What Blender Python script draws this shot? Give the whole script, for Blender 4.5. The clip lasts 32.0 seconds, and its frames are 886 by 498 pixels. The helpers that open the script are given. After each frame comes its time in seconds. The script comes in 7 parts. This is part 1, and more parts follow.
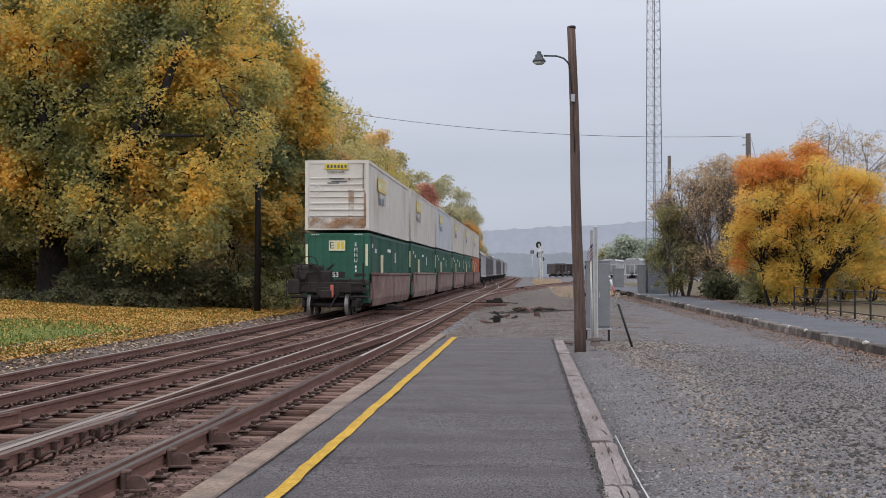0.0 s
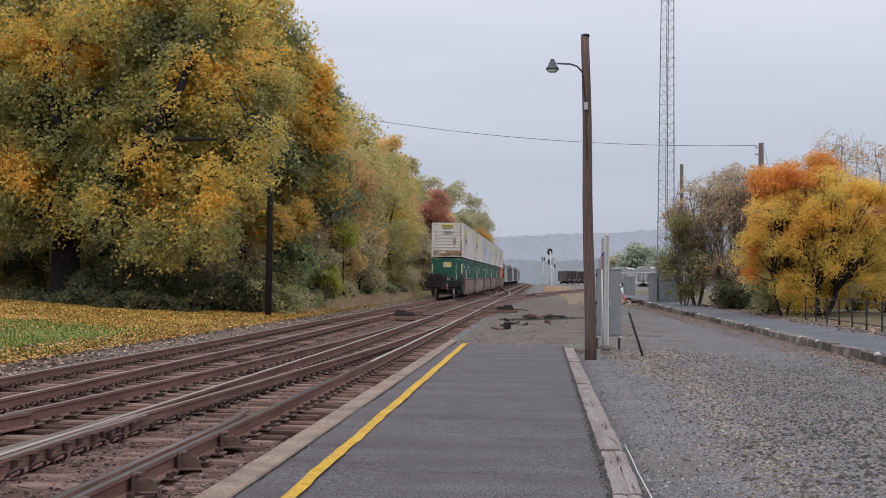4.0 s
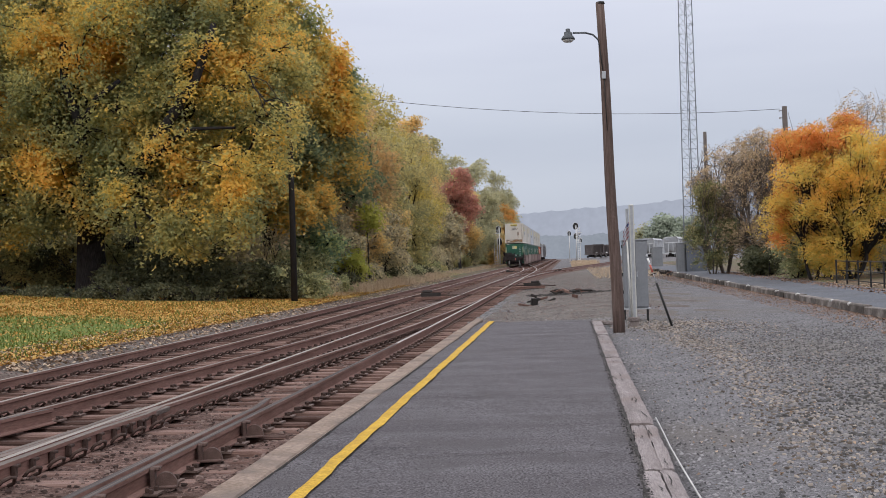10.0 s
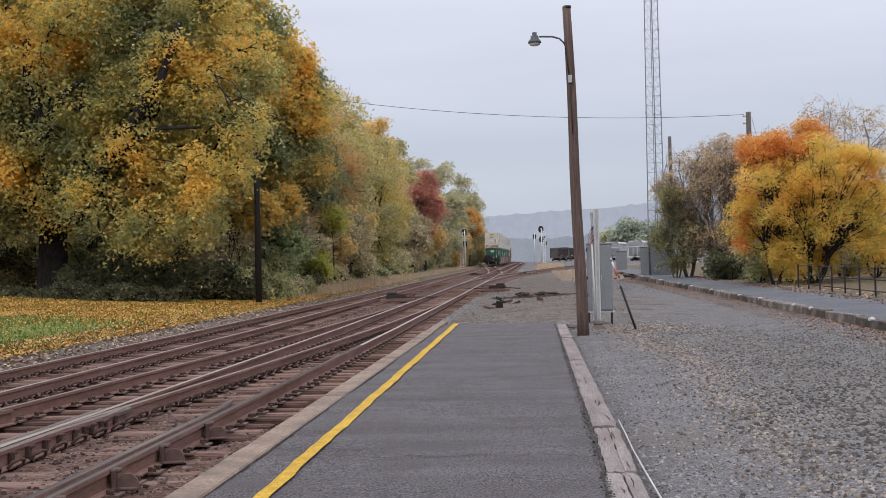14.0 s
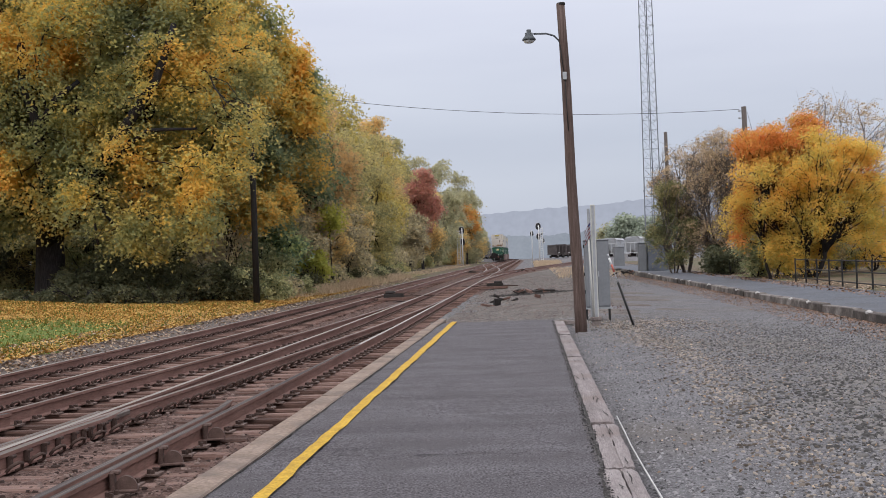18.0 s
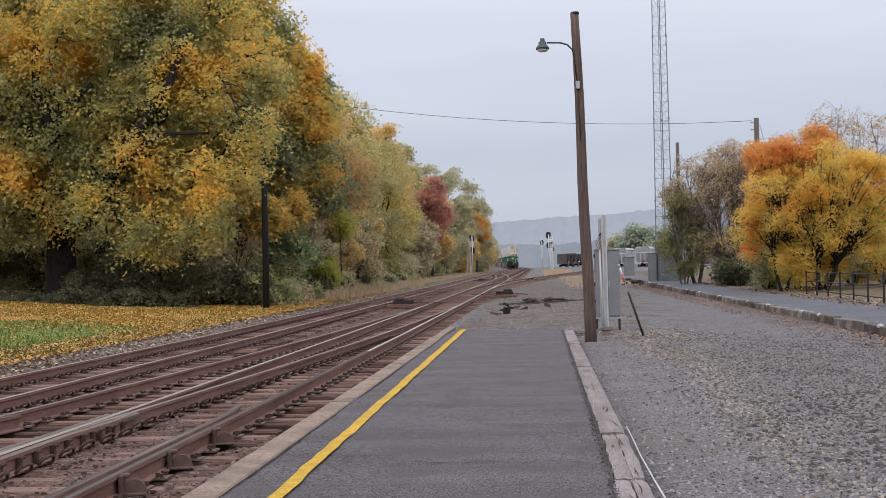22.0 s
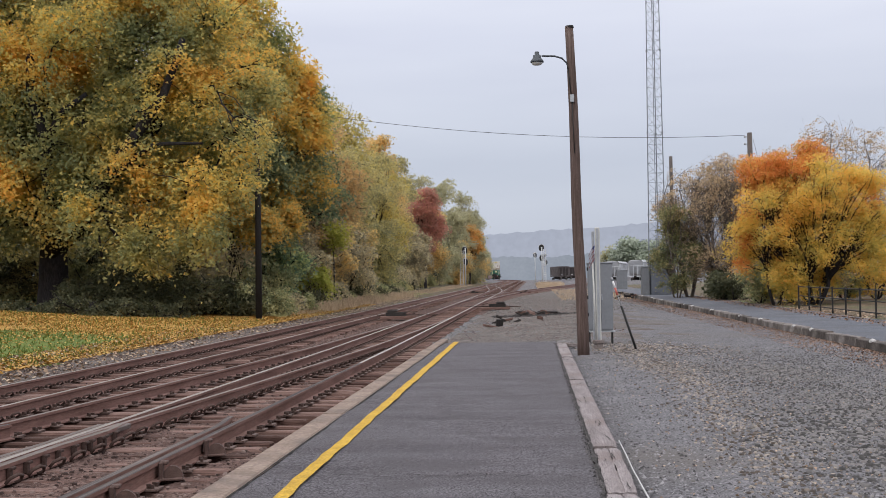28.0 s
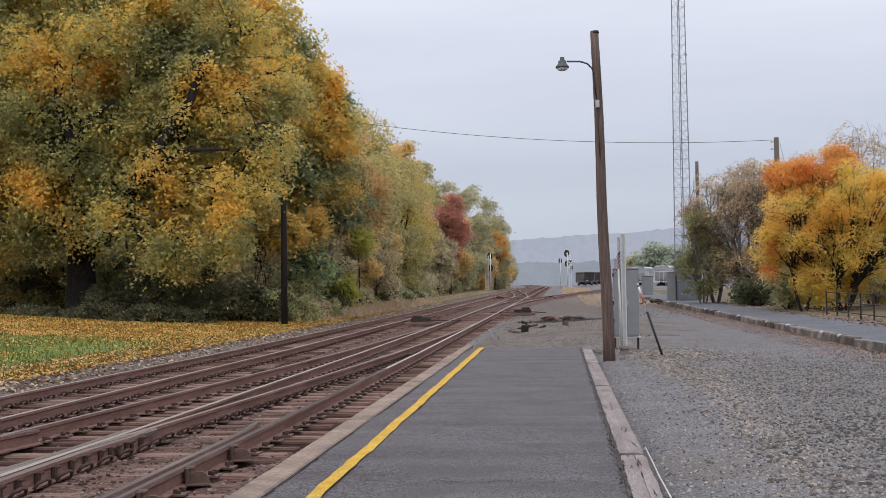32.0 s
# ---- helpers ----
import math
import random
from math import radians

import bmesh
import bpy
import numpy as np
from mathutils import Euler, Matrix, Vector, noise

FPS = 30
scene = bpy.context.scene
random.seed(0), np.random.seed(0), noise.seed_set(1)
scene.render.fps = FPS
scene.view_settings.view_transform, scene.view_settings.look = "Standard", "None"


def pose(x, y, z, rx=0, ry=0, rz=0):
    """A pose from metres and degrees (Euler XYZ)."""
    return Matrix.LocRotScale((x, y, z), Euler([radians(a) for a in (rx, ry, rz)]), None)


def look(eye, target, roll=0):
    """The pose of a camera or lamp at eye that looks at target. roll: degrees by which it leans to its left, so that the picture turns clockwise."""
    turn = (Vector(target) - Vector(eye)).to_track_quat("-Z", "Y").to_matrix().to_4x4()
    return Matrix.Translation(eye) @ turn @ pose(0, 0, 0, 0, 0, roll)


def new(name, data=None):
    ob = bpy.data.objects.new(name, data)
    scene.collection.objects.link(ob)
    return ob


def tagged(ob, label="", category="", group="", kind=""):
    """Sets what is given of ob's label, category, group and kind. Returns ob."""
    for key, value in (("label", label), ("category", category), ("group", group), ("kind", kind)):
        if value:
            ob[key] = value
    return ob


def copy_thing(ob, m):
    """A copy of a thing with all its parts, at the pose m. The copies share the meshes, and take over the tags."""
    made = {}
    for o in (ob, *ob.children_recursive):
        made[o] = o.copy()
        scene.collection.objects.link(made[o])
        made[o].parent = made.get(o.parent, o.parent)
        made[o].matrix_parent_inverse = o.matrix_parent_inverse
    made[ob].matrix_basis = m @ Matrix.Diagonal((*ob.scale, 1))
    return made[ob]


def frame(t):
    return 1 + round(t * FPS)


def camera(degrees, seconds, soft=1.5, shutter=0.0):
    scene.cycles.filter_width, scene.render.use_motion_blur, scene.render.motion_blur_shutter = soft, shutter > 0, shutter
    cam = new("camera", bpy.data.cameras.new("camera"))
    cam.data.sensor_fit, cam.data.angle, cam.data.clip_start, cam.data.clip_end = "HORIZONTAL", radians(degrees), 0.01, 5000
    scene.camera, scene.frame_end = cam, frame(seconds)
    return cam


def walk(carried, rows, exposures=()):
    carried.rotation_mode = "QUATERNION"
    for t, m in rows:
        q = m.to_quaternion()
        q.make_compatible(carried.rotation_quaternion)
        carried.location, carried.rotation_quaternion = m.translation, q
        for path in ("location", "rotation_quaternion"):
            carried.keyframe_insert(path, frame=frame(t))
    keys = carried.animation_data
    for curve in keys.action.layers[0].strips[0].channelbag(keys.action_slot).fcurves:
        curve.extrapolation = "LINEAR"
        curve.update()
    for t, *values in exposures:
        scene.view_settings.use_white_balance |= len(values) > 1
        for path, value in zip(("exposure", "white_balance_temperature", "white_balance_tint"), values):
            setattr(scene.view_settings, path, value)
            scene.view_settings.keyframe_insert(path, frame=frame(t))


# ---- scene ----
cam = camera(41.0, 32.0, soft=0.85)

PATH = [
    (0, (0.003, -0.011, 1.58), (-0.146, 1.983, 1.625), -0.0),
    (0.5, (0.006, -0.003, 1.578), (-0.118, 1.992, 1.609), -0.1),
    (1, (0.004, -0.038, 1.583), (-0.119, 1.958, 1.611), -0.3),
    (1.5, (-0.001, -0.033, 1.587), (-0.134, 1.961, 1.655), -0.9),
    (2, (0.002, -0.065, 1.588), (-0.166, 1.926, 1.656), -0.5),
    (2.5, (0.007, -0.08, 1.587), (-0.166, 1.911, 1.651), -0.7),
    (3, (0.003, -0.053, 1.59), (-0.171, 1.938, 1.653), -0.6),
    (3.5, (0.001, -0.048, 1.59), (-0.167, 1.944, 1.646), 0.7),
    (5.5, (-0.04, -0.046, 1.58), (-0.193, 1.948, 1.636), -0.9),
    (6, (-0.077, -0.041, 1.575), (-0.222, 1.953, 1.629), -1.9),
    (6.5, (0.009, 0.032, 1.575), (-0.132, 2.026, 1.613), -1.3),
    (7, (0.109, 0.147, 1.565), (-0.059, 2.14, 1.606), -0.8),
    (7.5, (0.018, 0.212, 1.567), (-0.158, 2.204, 1.583), -1.5),
    (8, (-0.059, 0.293, 1.567), (-0.219, 2.286, 1.62), -0.9),
    (8.5, (0.012, 0.287, 1.57), (-0.186, 2.277, 1.627), -0.9),
    (9, (0.068, 0.307, 1.563), (-0.166, 2.293, 1.615), -1.1),
    (9.5, (0.073, 0.278, 1.561), (-0.141, 2.266, 1.603), -1.1),
    (10, (0.055, 0.282, 1.564), (-0.157, 2.271, 1.585), -1.8),
    (10.5, (0.054, 0.286, 1.563), (-0.153, 2.275, 1.586), -1.6),
    (11, (0.058, 0.274, 1.563), (-0.136, 2.265, 1.571), -1.1),
    (11.5, (0.057, 0.293, 1.562), (-0.129, 2.284, 1.565), -1.0),
    (12, (0.059, 0.287, 1.563), (-0.119, 2.279, 1.572), -1.0),
    (12.5, (0.058, 0.301, 1.563), (-0.112, 2.294, 1.581), -1.3),
    (13, (0.058, 0.301, 1.563), (-0.104, 2.294, 1.586), -1.5),
    (13.5, (0.061, 0.286, 1.566), (-0.096, 2.28, 1.59), -1.5),
    (14, (0.059, 0.277, 1.563), (-0.095, 2.271, 1.586), -1.4),
    (14.5, (0.065, 0.281, 1.564), (-0.087, 2.275, 1.587), -1.7),
    (16.5, (0.062, 0.279, 1.568), (-0.084, 2.273, 1.591), -1.8),
    (17, (0.064, 0.268, 1.566), (-0.083, 2.263, 1.588), -1.6),
    (17.5, (0.069, 0.28, 1.566), (-0.079, 2.275, 1.585), -1.5),
    (18, (0.073, 0.276, 1.564), (-0.077, 2.271, 1.584), -2.1),
    (18.5, (0.068, 0.295, 1.565), (-0.084, 2.289, 1.586), -1.7),
    (19, (0.061, 0.308, 1.565), (-0.086, 2.302, 1.586), -1.5),
    (19.5, (0.057, 0.3, 1.562), (-0.083, 2.295, 1.587), -1.4),
    (20, (0.058, 0.288, 1.563), (-0.088, 2.282, 1.588), -1.2),
    (20.5, (0.056, 0.297, 1.56), (-0.097, 2.291, 1.58), -1.0),
    (21, (0.058, 0.28, 1.566), (-0.099, 2.274, 1.584), -1.2),
    (21.5, (0.054, 0.288, 1.564), (-0.108, 2.282, 1.586), -1.1),
    (22, (0.053, 0.284, 1.566), (-0.113, 2.277, 1.599), -1.3),
    (22.5, (0.051, 0.295, 1.566), (-0.117, 2.287, 1.602), -1.2),
    (23, (0.052, 0.29, 1.566), (-0.117, 2.283, 1.604), -1.1),
    (23.5, (0.049, 0.29, 1.566), (-0.121, 2.283, 1.604), -1.0),
    (24, (0.052, 0.317, 1.564), (-0.115, 2.309, 1.604), -1.1),
    (24.5, (0.051, 0.303, 1.564), (-0.114, 2.295, 1.605), -0.8),
    (25, (0.048, 0.309, 1.565), (-0.113, 2.302, 1.607), -0.8),
    (25.5, (0.048, 0.307, 1.564), (-0.107, 2.301, 1.609), -0.8),
    (27.5, (0.05, 0.288, 1.571), (-0.099, 2.282, 1.621), -0.9),
    (28, (0.049, 0.285, 1.57), (-0.105, 2.278, 1.623), -0.9),
    (28.5, (0.049, 0.299, 1.569), (-0.106, 2.292, 1.623), -0.9),
    (29, (0.053, 0.287, 1.571), (-0.109, 2.28, 1.625), -1.0),
    (29.5, (0.054, 0.294, 1.572), (-0.117, 2.286, 1.625), -1.0),
    (30, (0.056, 0.291, 1.58), (-0.126, 2.281, 1.635), -1.1),
    (30.5, (0.047, 0.296, 1.575), (-0.137, 2.286, 1.637), -1.1),
    (31, (0.051, 0.276, 1.578), (-0.136, 2.266, 1.644), -1.0),
    (31.5, (0.049, 0.29, 1.575), (-0.143, 2.279, 1.643), -0.8),
    (32, (0.046, 0.287, 1.575), (-0.15, 2.276, 1.638), -0.9),
]
walk(cam, [(t, look(eye, aim, roll)) for t, eye, aim, roll in PATH],
     exposures=((0.0, 0.0), (6.0, 0.02), (9.0, 0.07), (13.0, 0.12), (32.0, 0.12)))

# ---- world, sun, exposure ----
world = bpy.data.worlds.new("overcast_sky")
scene.world = world
world.use_nodes = True
wn, wl = world.node_tree.nodes, world.node_tree.links
wn.clear()
w_out, w_bg = wn.new("ShaderNodeOutputWorld"), wn.new("ShaderNodeBackground")
w_sky = wn.new("ShaderNodeTexSky")
w_sky.sky_type, w_sky.sun_disc = "NISHITA", False
w_sky.sun_elevation, w_sky.sun_rotation = radians(42), radians(150)
w_gain = wn.new("ShaderNodeMix")
w_gain.data_type, w_gain.blend_type = "RGBA", "MULTIPLY"
w_gain.inputs[0].default_value = 1.0
w_gain.inputs[7].default_value = (0.10, 0.10, 0.10, 1)
wl.new(w_sky.outputs[0], w_gain.inputs[6])
w_tc, w_sep = wn.new("ShaderNodeTexCoord"), wn.new("ShaderNodeSeparateXYZ")
w_map = wn.new("ShaderNodeMapping")
w_map.inputs["Scale"].default_value = (1.2, 1.2, 6.5)
w_noise = wn.new("ShaderNodeTexNoise")
w_noise.inputs["Scale"].default_value, w_noise.inputs["Detail"].default_value = 1.6, 4.0
wl.new(w_tc.outputs["Generated"], w_map.inputs[0])
wl.new(w_map.outputs[0], w_noise.inputs[0])
wl.new(w_tc.outputs["Generated"], w_sep.inputs[0])
w_grad = wn.new("ShaderNodeValToRGB")
w_grad.color_ramp.elements[0].position, w_grad.color_ramp.elements[0].color = 0.0, (0.51, 0.545, 0.635, 1)
w_grad.color_ramp.elements[1].position, w_grad.color_ramp.elements[1].color = 1.0, (1.70, 1.71, 1.80, 1)
for w_pos, w_col in ((0.10, (0.535, 0.57, 0.665, 1)), (0.20, (0.69, 0.715, 0.82, 1)), (0.5, (1.20, 1.20, 1.25, 1))):
    w_el = w_grad.color_ramp.elements.new(w_pos)
    w_el.color = w_col
wl.new(w_sep.outputs[2], w_grad.inputs[0])
w_cl = wn.new("ShaderNodeValToRGB")
w_cl.color_ramp.elements[0].position, w_cl.color_ramp.elements[0].color = 0.3, (0.90, 0.91, 0.94, 1)
w_cl.color_ramp.elements[1].position, w_cl.color_ramp.elements[1].color = 0.7, (1.07, 1.07, 1.06, 1)
wl.new(w_noise.outputs[0], w_cl.inputs[0])
w_cloud = wn.new("ShaderNodeMix")
w_cloud.data_type, w_cloud.blend_type = "RGBA", "MULTIPLY"
w_cloud.inputs[0].default_value = 1.0
wl.new(w_grad.outputs[0], w_cloud.inputs[6])
wl.new(w_cl.outputs[0], w_cloud.inputs[7])
w_mix = wn.new("ShaderNodeMix")
w_mix.data_type = "RGBA"
w_mix.inputs[0].default_value = 0.94
wl.new(w_gain.outputs[2], w_mix.inputs[6])
wl.new(w_cloud.outputs[2], w_mix.inputs[7])
wl.new(w_mix.outputs[2], w_bg.inputs[0])
w_bg.inputs[1].default_value = 1.0
wl.new(w_bg.outputs[0], w_out.inputs[0])

sun = new("sun", bpy.data.lights.new("sun", "SUN"))
sun.data.energy, sun.data.angle, sun.data.color = 0.9, radians(60), (1.0, 0.965, 0.92)
sun.matrix_world = look((0, 0, 30), (14, 36, 0))


# ---- materials ----
def mat(name, colours, rough=0.8, scale=3.0, detail=6.0, bump=0.2, bump_scale=None, metal=0.0, stops=None, fine=0.25, island=0.0,
        randobj=0.0, stretch=(1, 1, 1), spec=0.3, stain=None, stain_scale=0.6, fine_scale=None):
    """Noise between colours at one scale, a second fine grain, optional stains at a third, and relief."""
    m = bpy.data.materials.new(name)
    m.use_nodes = True
    n, l = m.node_tree.nodes, m.node_tree.links
    b = n["Principled BSDF"]
    tc, mp = n.new("ShaderNodeTexCoord"), n.new("ShaderNodeMapping")
    mp.inputs["Scale"].default_value = stretch
    l.new(tc.outputs["Object"], mp.inputs[0])
    nz = n.new("ShaderNodeTexNoise")
    nz.inputs["Scale"].default_value, nz.inputs["Detail"].default_value, nz.inputs["Roughness"].default_value = scale, detail, 0.65
    l.new(mp.outputs[0], nz.inputs[0])
    fac = nz.outputs[0]
    if island or randobj:
        src = n.new("ShaderNodeNewGeometry").outputs["Random Per Island"] if island else n.new("ShaderNodeObjectInfo").outputs["Random"]
        ma = n.new("ShaderNodeMath")
        ma.operation = "MULTIPLY_ADD"
        l.new(src, ma.inputs[0])
        ma.inputs[1].default_value = island or randobj
        mb = n.new("ShaderNodeMath")
        mb.operation = "SUBTRACT"
        mb.inputs[1].default_value = 0.5 * (island or randobj)
        l.new(fac, mb.inputs[0])
        l.new(mb.outputs[0], ma.inputs[2])
        fac = ma.outputs[0]
    rp = n.new("ShaderNodeValToRGB")
    k = len(colours)
    ps = stops or [0.3 + 0.4 * i / max(1, k - 1) for i in range(k)]
    rp.color_ramp.elements[0].position, rp.color_ramp.elements[0].color = ps[0], (*colours[0], 1)
    rp.color_ramp.elements[1].position, rp.color_ramp.elements[1].color = ps[-1], (*colours[-1], 1)
    for p, c in zip(ps[1:-1], colours[1:-1]):
        rp.color_ramp.elements.new(p).color = (*c, 1)
    l.new(fac, rp.inputs[0])
    col = rp.outputs[0]
    if fine:
        fz = n.new("ShaderNodeTexNoise")
        fz.inputs["Scale"].default_value, fz.inputs["Detail"].default_value = fine_scale or scale * 14, 3.0
        l.new((tc.outputs["Object"] if fine_scale else mp.outputs[0]), fz.inputs[0])
        fr = n.new("ShaderNodeMapRange")
        fr.inputs[1].default_value, fr.inputs[2].default_value = 0.3, 0.7
        fr.inputs[3].default_value, fr.inputs[4].default_value = 1 - fine, 1 + fine
        l.new(fz.outputs[0], fr.inputs[0])
        mx = n.new("ShaderNodeMix")
        mx.data_type, mx.blend_type = "RGBA", "MULTIPLY"
        mx.inputs[0].default_value = 1.0
        l.new(col, mx.inputs[6])
        l.new(fr.outputs[0], mx.inputs[7])
        col = mx.outputs[2]
    if stain:
        sz = n.new("ShaderNodeTexNoise")
        sz.inputs["Scale"].default_value, sz.inputs["Detail"].default_value = stain_scale, 5.0
        l.new(tc.outputs["Object"], sz.inputs[0])
        sr = n.new("ShaderNodeMapRange")
        sr.inputs[1].default_value, sr.inputs[2].default_value = 0.52, 0.68
        l.new(sz.outputs[0], sr.inputs[0])
        sm = n.new("ShaderNodeMix")
        sm.data_type = "RGBA"
        sm.inputs[7].default_value = (*stain, 1)
        l.new(sr.outputs[0], sm.inputs[0])
        l.new(col, sm.inputs[6])
        col = sm.outputs[2]
    l.new(col, b.inputs["Base Color"])
    b.inputs["Roughness"].default_value, b.inputs["Metallic"].default_value = rough, metal
    b.inputs["Specular IOR Level"].default_value = spec
    if bump:
        bz = n.new("ShaderNodeTexNoise")
        bz.inputs["Scale"].default_value, bz.inputs["Detail"].default_value = bump_scale or scale * 8, 4.0
        l.new(mp.outputs[0], bz.inputs[0])
        bp = n.new("ShaderNodeBump")
        bp.inputs["Strength"].default_value, bp.inputs["Distance"].default_value = bump, 0.02
        l.new(bz.outputs[0], bp.inputs["Height"])
        l.new(bp.outputs[0], b.inputs["Normal"])
    return m


def leaf_mat(name, colours, patch=0.35, spread=0.55, stops=None, through_light=0.35):
    """Leaves: patches of colour over the crown, one shade a leaf, some light through the blade."""
    m = mat(name, colours, rough=0.6, scale=patch, detail=3.0, bump=0, fine=0, island=spread, stops=stops, spec=0.2)
    n, l = m.node_tree.nodes, m.node_tree.links
    b = n["Principled BSDF"]
    src = b.inputs["Base Color"].links[0].from_socket
    tr, mx = n.new("ShaderNodeBsdfTranslucent"), n.new("ShaderNodeMixShader")
    l.new(src, tr.inputs[0])
    mx.inputs[0].default_value = through_light
    l.new(b.outputs[0], mx.inputs[1])
    l.new(tr.outputs[0], mx.inputs[2])
    l.new(mx.outputs[0], n["Material Output"].inputs[0])
    return m


def plain(name, c, rough=0.6, metal=0.0, var=0.18, scale=4.0, bump=0.05, spec=0.3):
    lo, hi = [v * (1 - var) for v in c], [min(1, v * (1 + var)) for v in c]
    return mat(name, [lo, hi], rough, scale, metal=metal, bump=bump, fine=0.08, spec=spec)


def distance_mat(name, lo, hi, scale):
    """The plain far backdrop: haze put into a soft glowing tone, with faint woods."""
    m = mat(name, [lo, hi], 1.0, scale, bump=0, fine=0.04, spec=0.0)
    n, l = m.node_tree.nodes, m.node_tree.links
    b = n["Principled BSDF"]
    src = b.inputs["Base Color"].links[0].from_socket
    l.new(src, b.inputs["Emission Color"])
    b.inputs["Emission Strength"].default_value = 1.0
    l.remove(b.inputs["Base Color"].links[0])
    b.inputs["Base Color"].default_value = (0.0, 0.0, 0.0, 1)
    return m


def gravel_mat(name, tones, cell, small, rough=0.95, depth=0.012, stain=None, stain_scale=0.25):
    """Crushed stone: two sizes of packed chips, each chip one tone, with sunk joints between them."""
    m = bpy.data.materials.new(name)
    m.use_nodes = True
    n, l = m.node_tree.nodes, m.node_tree.links
    b = n["Principled BSDF"]
    b.inputs["Roughness"].default_value, b.inputs["Specular IOR Level"].default_value = rough, 0.25
    tc = n.new("ShaderNodeTexCoord")

    def chips(scale):
        v = n.new("ShaderNodeTexVoronoi")
        v.inputs["Scale"].default_value = scale
        l.new(tc.outputs["Object"], v.inputs["Vector"])
        sep = n.new("ShaderNodeSeparateColor")
        l.new(v.outputs["Color"], sep.inputs[0])
        return v, sep

    def blend(kind, fac, a_, b_):
        mx = n.new("ShaderNodeMix")
        mx.data_type, mx.blend_type = "RGBA", kind
        for k, val in ((0, fac), (6, a_), (7, b_)):
            if isinstance(val, (int, float, tuple)):
                mx.inputs[k].default_value = val
            else:
                l.new(val, mx.inputs[k])
        return mx.outputs[2]

    def noise(scale, lo, hi, to0=0.0, to1=1.0):
        z = n.new("ShaderNodeTexNoise")
        z.inputs["Scale"].default_value, z.inputs["Detail"].default_value = scale, 4.0
        l.new(tc.outputs["Object"], z.inputs[0])
        r = n.new("ShaderNodeMapRange")
        for k, val in ((1, lo), (2, hi), (3, to0), (4, to1)):
            r.inputs[k].default_value = val
        l.new(z.outputs[0], r.inputs[0])
        return r.outputs[0]
    v1, s1 = chips(cell)
    v2, s2 = chips(small)
    pick = noise(cell * 0.35, 0.42, 0.58)
    cols, bumps = [], []
    for v, sp in ((v1, s1), (v2, s2)):
        rp = n.new("ShaderNodeValToRGB")
        k = len(tones)
        rp.color_ramp.elements[0].position, rp.color_ramp.elements[0].color = 0.0, (*tones[0], 1)
        rp.color_ramp.elements[1].position, rp.color_ramp.elements[1].color = 1.0, (*tones[-1], 1)
        for i in range(1, k - 1):
            rp.color_ramp.elements.new(i / (k - 1)).color = (*tones[i], 1)
        l.new(sp.outputs[0], rp.inputs[0])
        cols.append(rp.outputs[0])
        bumps.append(v.outputs["Distance"])
    col = blend("MIX", pick, cols[0], cols[1])
    col = blend("MULTIPLY", 1.0, col, noise(1.4, 0.3, 0.7, 0.86, 1.14))
    if stain:
        col = blend("MIX", noise(stain_scale, 0.5, 0.66, 0.0, 0.75), col, (*stain, 1))
    l.new(col, b.inputs["Base Color"])
    hb = blend("MIX", pick, bumps[0], bumps[1])
    bp = n.new("ShaderNodeBump")
    bp.invert = True
    bp.inputs["Strength"].default_value, bp.inputs["Distance"].default_value = 0.9, depth
    l.new(hb, bp.inputs["Height"])
    l.new(bp.outputs[0], b.inputs["Normal"])
    return m


M_GRAVEL = gravel_mat("grey_gravel", [(0.050, 0.047, 0.049), (0.108, 0.102, 0.107), (0.135, 0.129, 0.137), (0.165, 0.158, 0.168), (0.26, 0.25, 0.26)], 48, 95, stain=(0.135, 0.118, 0.108))
M_BALLAST = gravel_mat("rusty_ballast", [(0.033, 0.018, 0.015), (0.080, 0.044, 0.036), (0.125, 0.074, 0.060), (0.20, 0.136, 0.116)], 24, 50, depth=0.02, stain=(0.075, 0.042, 0.034), stain_scale=0.8)
M_STONE = mat("gravel_stone", [(0.045, 0.043, 0.044), (0.120, 0.114, 0.118), (0.25, 0.24, 0.245)], 0.9, 1.0, bump=0.2, island=1.0, fine=0.2)
M_RSTONE = mat("ballast_stone", [(0.036, 0.021, 0.017), (0.088, 0.052, 0.043), (0.19, 0.135, 0.118)], 0.9, 1.0, bump=0.2, island=0.9, fine=0.2)
M_TSTONE = mat("tan_stone", [(0.085, 0.068, 0.056), (0.175, 0.144, 0.120), (0.31, 0.265, 0.225)], 0.9, 1.0, bump=0.2, island=1.0, fine=0.2)
M_BSTONE = mat("brown_grey_stone", [(0.060, 0.056, 0.054), (0.122, 0.114, 0.110), (0.215, 0.200, 0.192)], 0.9, 1.0, bump=0.2, island=1.0, fine=0.2)
M_RLEAF = leaf_mat("russet_fallen_leaf", [(0.13, 0.072, 0.05), (0.24, 0.14, 0.095), (0.32, 0.21, 0.15)], 0.4, 0.8, through_light=0.1)
M_DIRT = mat("brown_cinder_dirt", [(0.085, 0.072, 0.065), (0.125, 0.107, 0.098), (0.165, 0.145, 0.135)], 0.95, 1.6, bump=0.9, bump_scale=50, fine=0.6, fine_scale=30, stain=(0.095, 0.07, 0.06), stain_scale=0.5)
M_ASPHALT = mat("worn_asphalt", [(0.074, 0.066, 0.073), (0.099, 0.089, 0.097), (0.112, 0.102, 0.112), (0.132, 0.121, 0.131)], 0.85, 0.9, bump=0.8, bump_scale=90, fine=0.8, fine_scale=55, stretch=(0.45, 1.9, 1), stain=(0.088, 0.079, 0.085), stain_scale=1.3)
